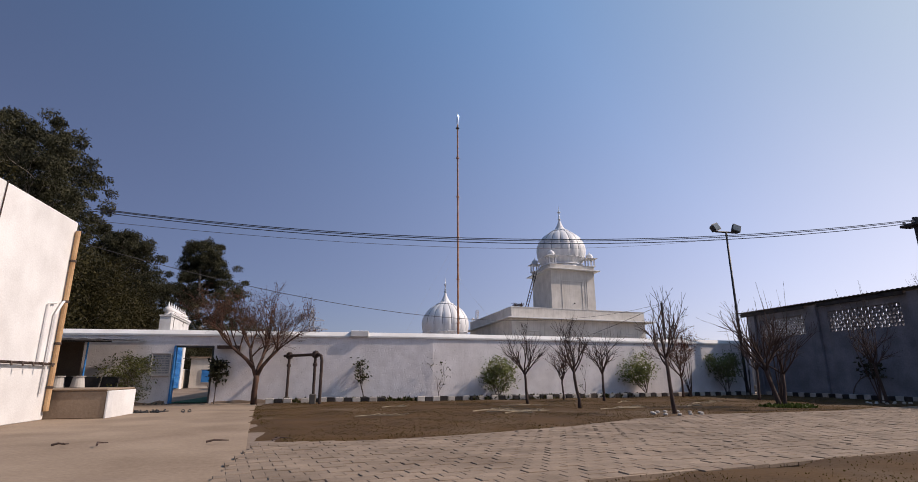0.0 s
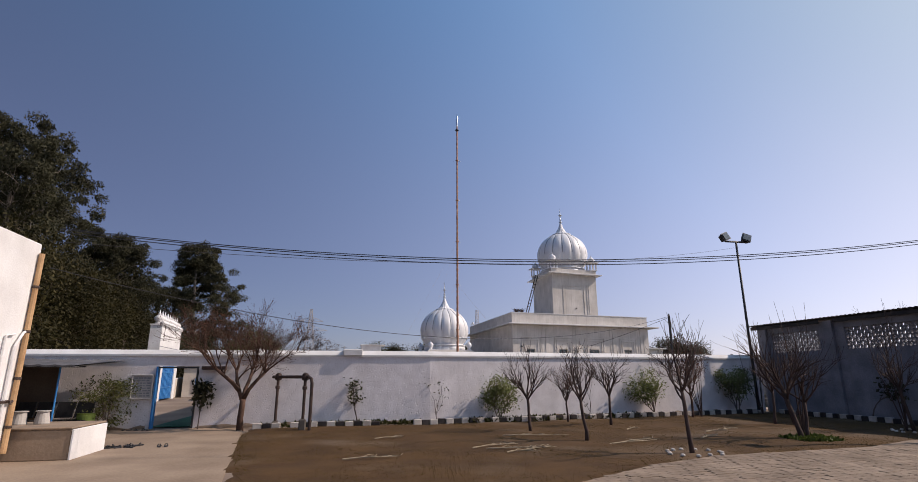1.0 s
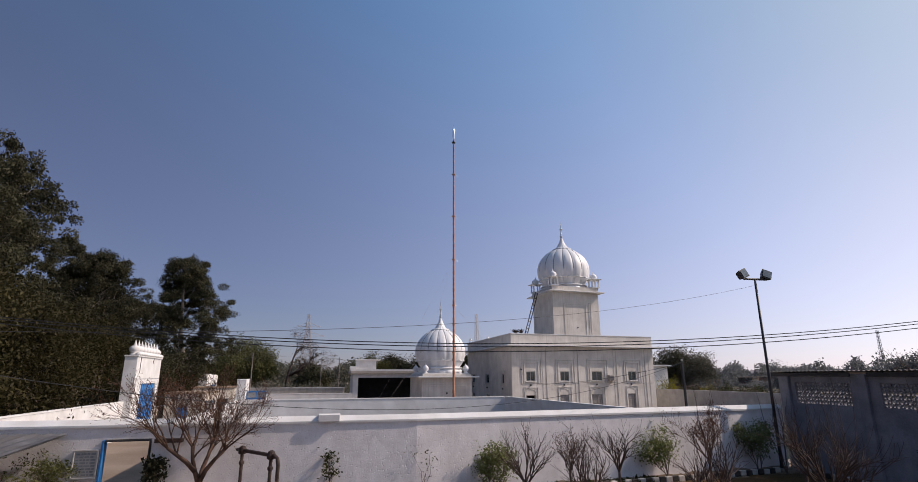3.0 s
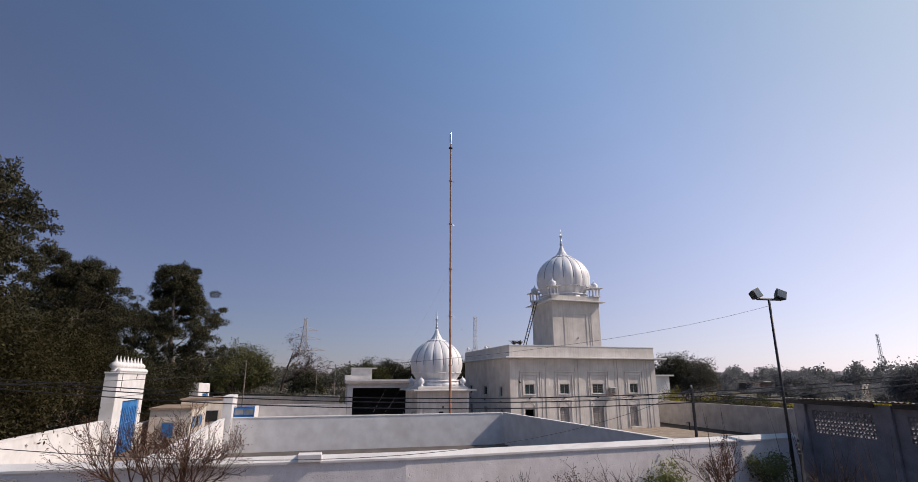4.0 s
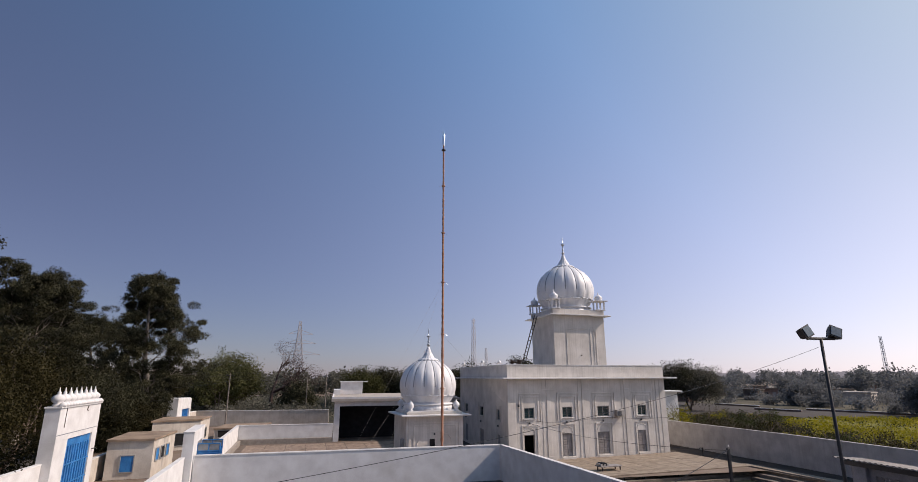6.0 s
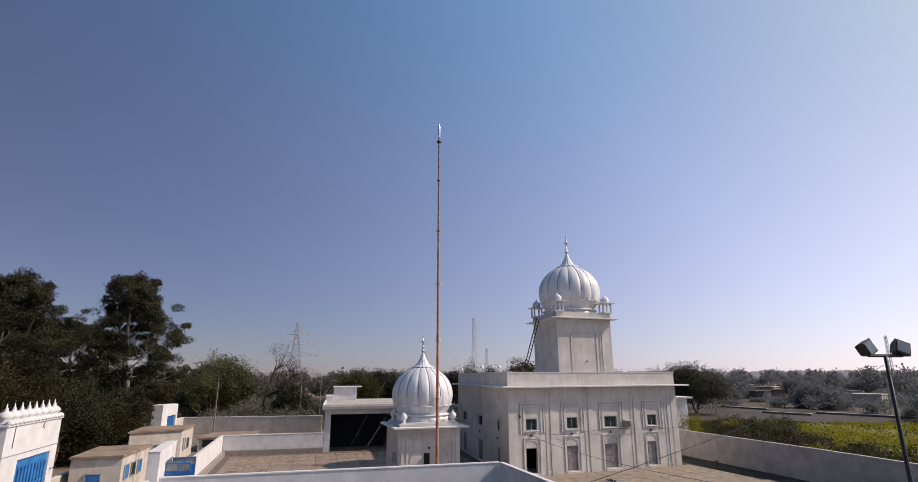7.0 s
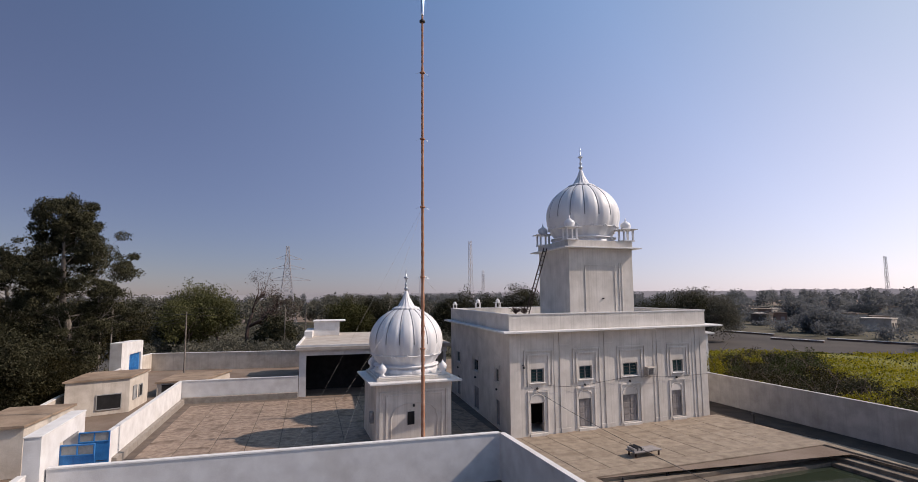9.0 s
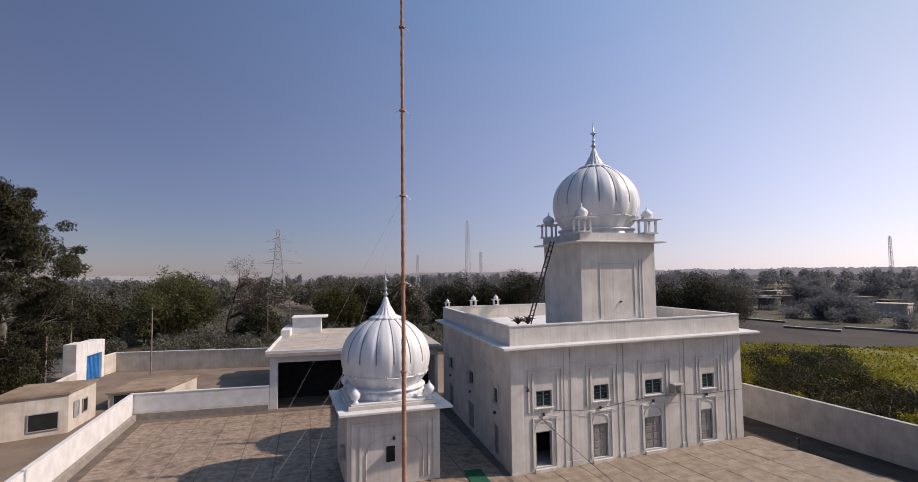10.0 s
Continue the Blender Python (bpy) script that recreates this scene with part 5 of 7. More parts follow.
vase_tree(16.5, 22.2, "young tree with a dense tangle of brown twigs", 25, 1.0, 0.05, (0, 0), 9, 0.85, 1.1, 3, (0, 4, 4, 3), 0.66, wood=RUSSET, foliage=DRYLEAF, each=4, reach=0.09, size=0.06)
vase_tree(10.7, 21.7, "young tree with withered brown leaves", 29, 0.95, 0.042, (0, 0), 7, 0.72, 0.5, foliage=DRYLEAF, each=4, reach=0.1, size=0.055)


def forked_tree(x, y, seed, label):
    """A short trunk forked low into a few limbs that carry a broad dome of fine twigs."""
    r, q = random.Random(seed), np.random.default_rng(seed)
    t = thing("bare_tree", pose(x, y, 0), label, "tree", "young trees on the lawn")
    g, tips = Geo(), []
    g.tube([(0, 0, -0.05), (-0.02, 0, 0.4), (0.0, 0.01, 0.75), (0.01, 0.0, 1.0)], [0.125, 0.10, 0.095, 0.10], 9)
    limbs = [[(0.0, 0, 0.93), (-0.13, 0.03, 1.25), (-0.24, 0.05, 1.6), (-0.30, 0.1, 1.95)], [(0.0, 0, 0.93), (0.17, -0.04, 1.3), (0.42, -0.1, 1.62), (0.66, -0.12, 1.86)],
             [(0.0, 0.02, 0.95), (0.02, 0.22, 1.3), (0.10, 0.45, 1.65), (0.14, 0.62, 1.95)], [(-0.14, 0.02, 1.28), (-0.36, -0.12, 1.55), (-0.62, -0.26, 1.78), (-0.86, -0.34, 1.98)]]
    for a in limbs:
        g.tube(a, [0.078, 0.064, 0.054, 0.045], 8)
        for k in range(6):
            i = 2 + (k > 1)
            w = 1.05 * k + r.uniform(-0.4, 0.4) + r.random()
            o = r.uniform(0.25, 1.0)
            head = Vector((a[3][0] * 0.75 + math.cos(w) * o, a[3][1] * 0.75 + math.sin(w) * o, r.uniform(0.8, 1.5)))
            branch(r, g, tips, a[i], head, r.uniform(0.74, 1.02), 0.032, 3, 0.10, (0, 5, 4, 3), 0.46, 0.035, 0.72, 6)
    part("trunk", g, RUSSET, t, soft=True)
    c = cloud_of(q, tips, 3, 0.05, 0.9)
    ob = new("crown", leaf_mesh("crown", c, q.uniform(0.6, 1.3, len(c)) * 0.045, DRYLEAF, seed, 0.3, 0.5))
    ob.parent = t
    return t


forked_tree(-1.12, 21.5, 33, "leafless tree with a forked trunk and a dome of reddish twigs")
# leafy saplings along the wall
for x, y, h, s, reach in ((8.15, 22.55, 0.72, 51, 0.27), (15.5, 23.5, 0.95, 52, 0.29), (20.1, 24.0, 0.9, 53, 0.30)):
    tree("leafy_sapling", x, y, "bushy green sapling at the foot of the whitewashed wall", s, h, 0.026, (0, -0.05, 1), levels=3, kids=(0, 3, 3, 4), spread=0.55, lift=0.10, ratio=0.60, wood=BARK, foliage=FRESH, each=26, reach=reach * 0.68, size=0.10, droop=0.4, stems=3, group="saplings by the wall", category="sapling")
tree("leafy_sapling", -5.5, 22.1, "flat-topped green sapling on several thin stems by the plaque", 54, 1.15, 0.024, (0, 0, 1), levels=2, kids=(0, 5, 4), spread=1.05, lift=0.0, ratio=0.50, wood=BARK, foliage=OLIVE, each=42, reach=0.15, size=0.085, droop=0.4, flat=0.5, stems=4, group="saplings by the wall", category="sapling")
tree("dry_sapling", 2.75, 22.45, "thin sapling with withered dark leaves by the wall", 55, 0.7, 0.025, levels=3, kids=(0, 3, 3, 4), spread=0.32, lift=0.2, ratio=0.66, wood=TWIG, foliage=ACACIA, each=9, reach=0.13, size=0.11, category="sapling", group="saplings by the wall")
tree("dry_sapling", 5.75, 22.5, "very thin sapling with a few leaves by the wall", 56, 0.8, 0.016, levels=2, kids=(0, 2, 4), spread=0.45, lift=0.05, ratio=0.6, wood=TWIG, foliage=ACACIA, each=8, reach=0.13, size=0.10, category="sapling", group="saplings by the wall")
tree("dry_sapling", 12.3, 23.2, "very thin sapling with a few leaves by the wall", 57, 0.9, 0.018, (0.2, 0, 1), levels=2, kids=(0, 2, 3), spread=0.4, lift=0.05, ratio=0.6, wood=TWIG, foliage=ACACIA, each=4, reach=0.12, size=0.09, category="sapling", group="saplings by the wall")
tree("dry_sapling", -2.62, 22.3, "narrow dark green sapling beside the gate", 58, 0.75, 0.025, levels=3, kids=(0, 3, 3, 4), spread=0.25, lift=0.2, ratio=0.6, wood=BARK, foliage=FOLIAGE, each=18, reach=0.14, size=0.15, category="sapling", group="saplings by the wall")
tree("dry_sapling", 22.15, 19.2, "sapling with sparse broad leaves before the shed", 59, 1.2, 0.03, (-0.1, 0, 1), levels=3, kids=(0, 3, 3, 3), spread=0.75, lift=-0.02, ratio=0.55, wood=BARK, foliage=FOLIAGE, each=12, reach=0.2, size=0.17, category="sapling", group="saplings by the wall")
# tall whippy shoots near the shed
for x, y, s in ((15.0, 15.2, 61), (17.6, 18.2, 62), (19.6, 15.9, 63), (17.0, 22.3, 64), (20.8, 23.2, 65)):
    r = random.Random(s)
    clump = thing("whip_shoots", pose(x, y, 0), "long bare whip shoots standing among the lawn trees", "shoots", "young trees on the lawn")
    for k in range(6):
        p = Vector((r.uniform(-0.7, 0.7), r.uniform(-0.5, 0.5), r.uniform(1.6, 2.2)))
        e = p + Vector((r.gauss(0, 0.25), r.gauss(0, 0.2), r.uniform(1.2, 2.1)))
        part("shoot", Geo().tube([(0.0, 0.0, -0.02), tuple(p * 0.5), tuple(p), tuple(p.lerp(e, 0.5) + Vector((0.04, 0, 0))), tuple(e)], [0.02, 0.014, 0.010, 0.007, 0.003], 4), TWIG, clump)

# tall trees outside the lane wall
def gum(x, y, h, seed, wide, low, label, wood=PALEBARK, foliage=FOLIAGE, each=250, size=0.20, limbs=36):
    """A tall tree with one leading stem, rising limbs and hanging clumps of leaves."""
    r, q = random.Random(seed), np.random.default_rng(seed)
    t = thing("eucalyptus", pose(x, y, 0), label, "tree", "tall roadside trees")
    g, tips = Geo(), []
    lead = [(0.0, 0.0, -0.1)]
    for k in range(1, 11):
        a = lead[-1]
        lead.append((a[0] + r.gauss(0, 0.16), a[1] + r.gauss(0, 0.16), h * 0.95 * k / 10))
    g.tube(lead, [0.03 + 0.42 * (1 - k / 10) ** 0.9 for k in range(11)], 9)
    for k in range(limbs):
        f = low + (0.98 - low) * (k / (limbs - 1)) ** 0.9
        i = min(9, int(f * 10))
        p = Vector(lead[i]).lerp(Vector(lead[i + 1]), f * 10 - i)
        w = 2.4 * k + r.uniform(-0.7, 0.7)
        l = wide * (0.35 + 0.9 * math.sin(math.pi * min(1.0, 0.12 + (f - low) / (1 - low) * 0.86)) ** 0.7) * r.uniform(0.45, 1.15)
        branch(r, g, tips, tuple(p), (math.cos(w), math.sin(w), r.uniform(0.25, 0.9)), l * 0.58, 0.10 * (1.2 - f), 2, 0.13, (0, 3, 4), 0.62, 0.02, 0.62, 6)
    part("trunk", g, wood, t, soft=True)
    tips = [p for p in tips if r.random() < 0.85]
    c = clumps_of(q, tips, int(each * 1.1), 0.92)
    ob = new("crown", leaf_mesh("crown", c, q.uniform(0.6, 1.3, len(c)) * size, foliage, seed, 1.0, 0.46))
    ob.parent = t
    return t


gum(-21.0, 41.0, 17.6, 71, 5.4, 0.3, "tall dark eucalyptus with clumped drooping foliage")
gum(-16.6, 75.5, 18.4, 72, 4.3, 0.05, "tall dark eucalyptus with a dense leafy skirt", each=240, size=0.21, limbs=44)
gum(-21.7, 62.0, 15.6, 73, 4.7, 0.22, "tall dark eucalyptus with clumped drooping foliage")
gum(-27.0, 51.0, 16.0, 74, 5.6, 0.22, "tall dark eucalyptus with clumped drooping foliage")
gum(-25.0, 82.5, 13.5, 76, 4.2, 0.12, "tall dark eucalyptus with clumped drooping foliage", each=200, limbs=32)
gum(-26.5, 71.0, 13.0, 75, 5.0, 0.2, "tall dark eucalyptus with clumped drooping foliage")
for x, y, h, s, m in ((-17.6, 37.0, 4.4, 81, THORN), (-18.6, 46.5, 3.6, 82, THORN), (-18.5, 54.0, 3.4, 83, THORN), (-18.3, 66.0, 2.7, 84, FOLIAGE), (-21.0, 74.5, 2.8, 85, THORN), (-24.0, 88.0, 2.6, 86, THORN), (-19.2, 70.5, 2.2, 88, THORN), (-19.5, 79.5, 2.0, 89, THORN), (-18.5, 30.0, 4.4, 87, THORN)):
    tree("roadside_acacia", x, y, "broad dense brown-green thorn tree over the lane wall", s, h, 0.22, levels=4, kids=(0, 3, 3, 4, 5), spread=0.85, lift=0.02, ratio=0.72, bend=0.14, wood=BARK, foliage=m, each=150, reach=0.75, size=0.20, droop=0.2, stems=2, group="thorn trees along the road")

# trees farther off
MID = [(-17.5, 119.0, 4.0, 91, OLIVEWOOD), (-13.0, 123.0, 3.4, 92, OLIVEWOOD), (-20.5, 126.0, 3.0, 93, THORN), (-2.2, 117.0, 1.7, 94, FOLIAGE), (9.0, 128.0, 2.8, 95, ACACIA), (15.5, 132.0, 3.0, 96, FOLIAGE), (22.0, 130.0, 2.8, 97, FOLIAGE),
       (32.0, 128.0, 2.9, 98, FOLIAGE), (39.0, 126.0, 3.2, 99, FOLIAGE), (45.0, 124.0, 3.4, 100, FOLIAGE), (71.5, 111.0, 3.9, 101, FOLIAGE), (77.0, 110.0, 3.3, 102, MIDWOODS), (89.0, 126.0, 2.8, 103, FAR), (73.0, 128.0, 3.0, 104, FAR), (-27.0, 112.0, 3.0, 105, THORN)]
for x, y, h, s, m in MID:
    tree("field_tree", x, y, "rounded leafy tree in the hazy fields", s, h * 1.15, 0.2, levels=4, kids=(0, 3, 3, 4, 4), spread=0.8, lift=0.04, ratio=0.70, bend=0.14, wood=BARK, foliage=m, each=60, reach=0.8, size=0.36, droop=0.2, stems=2, group="trees in the fields")
lowr = random.Random(77)
for k in range(34):
    x, y = (lowr.uniform(-70, -12), lowr.uniform(126, 165)) if k < 11 else (lowr.uniform(50, 72), lowr.uniform(130, 160)) if k < 15 else (lowr.uniform(104, 200), lowr.uniform(72, 190))
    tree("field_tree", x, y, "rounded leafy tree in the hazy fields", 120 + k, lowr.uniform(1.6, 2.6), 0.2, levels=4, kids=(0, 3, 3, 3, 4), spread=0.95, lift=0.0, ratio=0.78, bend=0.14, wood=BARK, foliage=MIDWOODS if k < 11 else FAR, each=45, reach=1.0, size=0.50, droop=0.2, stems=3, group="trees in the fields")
tree("dead_tree", -7.6, 119.0, "dark half-bare tree with spreading limbs behind the wall", 110, 6.2, 0.42, levels=4, kids=(0, 5, 4, 4, 4), spread=0.66, lift=0.03, ratio=0.64, bend=0.12, wood=TWIG, foliage=TWIG, each=9, reach=0.35, size=0.22, category="tree")
tree("bare_tree", 34.3, 24.9, "leafless tree standing behind the shed", 111, 2.7, 0.1, levels=5, kids=(0, 4, 4, 3, 4, 4), spread=0.62, lift=0.02, ratio=0.66, bend=0.12, wood=TWIG)

# woods to the horizon
q = np.random.default_rng(5)
WOODS = {"near": ([], []), "far": ([], [])}
for k in range(900):
    w = q.uniform(-0.95, 1.25)
    d = 150 + 470 * q.uniform() ** 1.3
    x, y = 9 + d * math.sin(w), 26 + d * math.cos(w)
    if 48 < x < 150 and y < 170 or (x > 40 and d < 300 and q.uniform() < 0.6):
        continue
    h, rr = q.uniform(4.5, 10) * (1 + d / 1800), q.uniform(2.5, 6)
    n = int(480 if d < 320 else 260)
    e = q.normal(size=(n, 3))
    e /= np.linalg.norm(e, axis=1)[:, None]
    e *= q.uniform(0.5, 1.0, (n, 1)) * (0.82 + 0.2 * np.sin(4 * e[:, :1] + k) * np.cos(3 * e[:, 1:2] + 2 * k))
    C, S = WOODS["near" if d < 330 and x < 40 else "far"]
    C.append(np.array([x, y, h * 0.55]) + e * np.array([rr, rr, h * 0.5]))
    S.append(q.uniform(0.4, 0.85, n) * (0.7 + d / 480))
# haze over both belts of woods comes from their pale leaf colours
for key, m, label in (("near", MIDWOODS, "brown-green scattered woods behind the fields"), ("far", FAR, "scattered woods along the horizon, haze painted into the leaves")):
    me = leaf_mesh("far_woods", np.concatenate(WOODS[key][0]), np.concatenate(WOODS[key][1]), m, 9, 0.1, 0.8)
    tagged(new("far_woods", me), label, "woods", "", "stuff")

# low scrub over the waste ground behind the court
solid("scrubland", Geo().prism([(-60, 96), (45, 96), (46, 108), (95, 118), (60, 220), (-90, 220)], -0.1, 0.004), SCRUB, "olive-brown scrubby waste ground", "ground")
q = np.random.default_rng(61)
C, S = [], []
for k in range(420):
    x, y = q.uniform(-60, 44), q.uniform(97, 170)
    if abs(x + 25.5 + (y - 105) * 0.15) < 4:
        continue
    h, rr, n = q.uniform(1.0, 3.4), q.uniform(1.2, 3.0), 330
    e = q.normal(size=(n, 3))
    e /= np.linalg.norm(e, axis=1)[:, None]
    e *= q.uniform(0.4, 1.0, (n, 1)) * (0.8 + 0.3 * np.sin(4 * e[:, :1] + k))
    p = np.array([x, y, h * 0.45]) + e * np.array([rr, rr, h * 0.55])
    p[:, 2] = np.maximum(p[:, 2], 0.03)
    C.append(p)
    S.append(q.uniform(0.22, 0.52, n))
tagged(new("scrub", leaf_mesh("scrub", np.concatenate(C), np.concatenate(S), MIDWOODS, 62, 0.0, 0.5)), "low brown-green scrub on the waste ground", "scrub", "", "stuff")

C, S = [], []
for k in range(420):
    x, y = q.uniform(104, 230), q.uniform(60, 210)
    h, rr, n = q.uniform(1.0, 4.2), q.uniform(1.5, 4.0), 420
    e = q.normal(size=(n, 3))
    e /= np.linalg.norm(e, axis=1)[:, None]
    e *= q.uniform(0.4, 1.0, (n, 1)) * (0.8 + 0.3 * np.sin(4 * e[:, :1] + k))
    p = np.array([x, y, h * 0.45]) + e * np.array([rr, rr, h * 0.55])
    p[:, 2] = np.maximum(p[:, 2], 0.03)
    C.append(p)
    S.append(q.uniform(0.28, 0.6, n))
tagged(new("scrub", leaf_mesh("scrub", np.concatenate(C), np.concatenate(S), FAR, 63, 0.0, 0.5)), "scrub and hedges round the far village, paled grey for haze", "scrub", "", "stuff")


# ---- yard: lawn, kerbs and pavers ----
def inside(poly, x, y):
    hit = False
    for (ax, ay), (bx, by) in zip(poly, poly[1:] + poly[:1]):
        if (ay > y) != (by > y) and x < (bx - ax) * (y - ay) / (by - ay) + ax:
            hit = not hit
    return hit


LAWN = [(1.1, 9.45), (2.4, 9.4), (3.9, 9.84), (6.2, 10.8), (8.2, 12.0), (10.2, 12.75), (12.2, 12.9), (14.9, 13.15), (17.0, 13.9), (21.6, 14.6), (21.8, 23.7), (5.2, 21.75), (-0.6, 21.75), (-0.9, 20.5), (-0.25, 15.5), (0.45, 12.0)]
LAWN2 = [(4.0, 5.75), (6.0, 6.2), (8.9, 6.55), (14.0, 7.2), (22.0, 8.2), (22.0, -8.0), (5.0, -8.0), (3.6, 3.0)]


def sod(name, outline, label):
    """A low uneven sheet of soil inside an outline."""
    g, step = Geo(), 0.35
    xs0, ys0 = [p[0] for p in outline], [p[1] for p in outline]
    nx, ny = int((max(xs0) - min(xs0)) / step) + 2, int((max(ys0) - min(ys0)) / step) + 2
    keep = {}
    for j in range(ny):
        for i in range(nx):
            x, y = min(xs0) + i * step, min(ys0) + j * step
            x += 0.12 * noise.noise(Vector((x * 2, y * 2, 3)))
            y += 0.12 * noise.noise(Vector((x * 2, y * 2, 8)))
            z = 0.03 + 0.03 * noise.noise(Vector((x * 0.9, y * 0.9, 0)))
            keep[i, j] = (len(g.v), inside(outline, x, y))
            g.v.append((x, y, z if keep[i, j][1] else -0.03))
    for j in range(ny - 1):
        for i in range(nx - 1):
            c = [keep[i, j], keep[i + 1, j], keep[i + 1, j + 1], keep[i, j + 1]]
            if sum(a[1] for a in c) >= 1:
                g.f.append(tuple(a[0] for a in c))
    return solid(name, g, SOIL, label, "lawn", soft=True)


sod("lawn", LAWN, "thin dry brown lawn with bare patches")
sod("lawn_verge", LAWN2, "dry grass verge beside the paved path")


def blades(name, outline, count, seed, material, label, tall=0.05, gaps=0.0):
    q = np.random.default_rng(seed)
    xs0, ys0 = [p[0] for p in outline], [p[1] for p in outline]
    c, s = [], []
    while len(c) < count:
        x, y = q.uniform(min(xs0), max(xs0)), q.uniform(min(ys0), max(ys0))
        if inside(outline, x, y) and noise.noise(Vector((x * 0.55, y * 0.55, 4))) > gaps + q.uniform(-0.25, 0.25):
            c.append((x, y, 0.03 + 0.03 * noise.noise(Vector((x * 0.9, y * 0.9, 0))) - 0.008))
            s.append(tall * q.uniform(0.6, 1.5))
    me = leaf_mesh(name, c, s, material, seed, -0.9, 0.5)
    return tagged(new(name, me), label, "grass", "", "stuff")


blades("lawn_grass", LAWN, 110000, 11, GRASS, "short dry olive-brown grass", 0.022, -0.30)
blades("verge_grass", LAWN2, 70000, 12, GRASS, "short dry olive-brown grass", 0.022, -0.5)
blades("green_patch", [(14.1, 14.2), (15.3, 14.2), (15.5, 15.2), (14.3, 15.3)], 1500, 13, LUSH, "patch of fresh green grass round a tree foot", 0.10, -0.6)
blades("wall_weeds", [(6.8, 22.1), (15.0, 23.1), (15.0, 23.8), (6.8, 22.75)], 1500, 14, ACACIA, "dry weeds along the wall foot", 0.16, -0.3)
blades("wall_weeds", [(-1.8, 22.2), (5.0, 22.1), (5.0, 22.7), (-1.8, 22.7)], 500, 15, ACACIA, "dry weeds along the wall foot", 0.16, -0.1)
solid("path_bed", Geo().prism([(0.72, -8), (3.6, -8), (3.6, 3), (4.05, 5.8), (8.9, 6.6), (22.4, 8.3), (22.4, 14.5), (17.0, 13.85), (14.9, 13.1), (10.2, 12.7), (8.2, 11.95), (6.2, 10.75), (3.9, 9.8), (2.4, 9.35), (0.72, 9.5)], -0.1, 0.031), YARD, "sandy bed of the paved path", "pavement")

# painted kerb stones
kw = Geo().box(-0.145, -0.07, 0, 0.145, 0.07, 0.2, 0.015)
KM = [mesh_of("kerb_stone", kw, m) for m in (KERBW, KERBB)]
kerb = solid("kerb", Geo().box(-0.85, 21.84, -0.05, 4.0, 21.98, 0.0), JOINT, "black and white painted kerb stones before the wall", "kerb")
krng = random.Random(3)


def kerb_row(p, q, skip=()):
    m, d = along(p, q)
    for k in range(int(d / 0.31)):
        if k not in skip:
            w = m @ pose(0.16 + k * 0.31, krng.uniform(-0.015, 0.015), krng.uniform(-0.03, 0.0), krng.uniform(-2, 2), krng.uniform(-2, 2), krng.uniform(-3, 3))
            piece("kerb_stone", KM[k % 2], kerb, w)


kerb_row((-0.8, 21.9), (3.75, 21.9), (3,))
kerb_row((4.75, 21.95), (21.2, 23.9), (9, 27))
kerb_row((21.9, 23.4), (21.75, 4.0))

# pavers: the nearest as pieces of their own, the rest joined
pz = Geo()
pz.v = [(-0.112, -0.078, 0), (0.112, -0.078, 0), (0.112, 0.078, 0), (-0.112, 0.078, 0), (-0.113, -0.079, 0.035), (0.113, -0.079, 0.035), (0.113, 0.079, 0.035), (-0.113, 0.079, 0.035), (-0.108, -0.074, 0.039), (0.108, -0.074, 0.039), (0.108, 0.074, 0.039), (-0.108, 0.074, 0.039)]
pz.f = [(0, 1, 5, 4), (1, 2, 6, 5), (2, 3, 7, 6), (3, 0, 4, 7), (4, 5, 9, 8), (5, 6, 10, 9), (6, 7, 11, 10), (7, 4, 8, 11), (8, 9, 10, 11)]
PM = mesh_of("paver", pz, PAVER)
PATHWAY = [(0.75, 3.0), (3.6, 3.0), (4.05, 5.8), (8.9, 6.6), (22.3, 8.3), (22.3, 14.4), (17.0, 13.8), (14.9, 13.05), (10.2, 12.65), (8.2, 11.9), (6.2, 10.7), (3.9, 9.75), (2.4, 9.3), (0.75, 9.45)]
path = solid("paved_path", Geo().box(0.8, 3.1, -0.06, 0.81, 3.11, -0.05), JOINT, "path of weathered interlocking concrete pavers", "pavement")
rest, near = Geo(), 0
pr2 = random.Random(8)
cs, sn = math.cos(radians(12)), math.sin(radians(12))
for j in range(-20, 110):
    for i in range(-20, 112):
        a, b = i * 0.234 + (0.117 if j % 2 else 0), j * 0.166
        x, y = 0.5 + a * cs - b * sn, 2.6 + a * sn + b * cs
        if not inside(PATHWAY, x, y) or pr2.random() < 0.006:
            continue
        w = pose(x, y, pr2.uniform(-0.006, 0.004), pr2.uniform(-1.2, 1.2), pr2.uniform(-1.2, 1.2), 12 + pr2.uniform(-2.5, 2.5))
        if near < 300 and 5.2 < y < 7.6 and 2.2 < x < 6.6:
            piece("paver", PM, path, w)
            near += 1
        else:
            rest.add([w @ Vector(p) for p in pz.v], pz.f)
ob = part("paver_field", rest, PAVER, path)
ob["kind"] = "stuff"

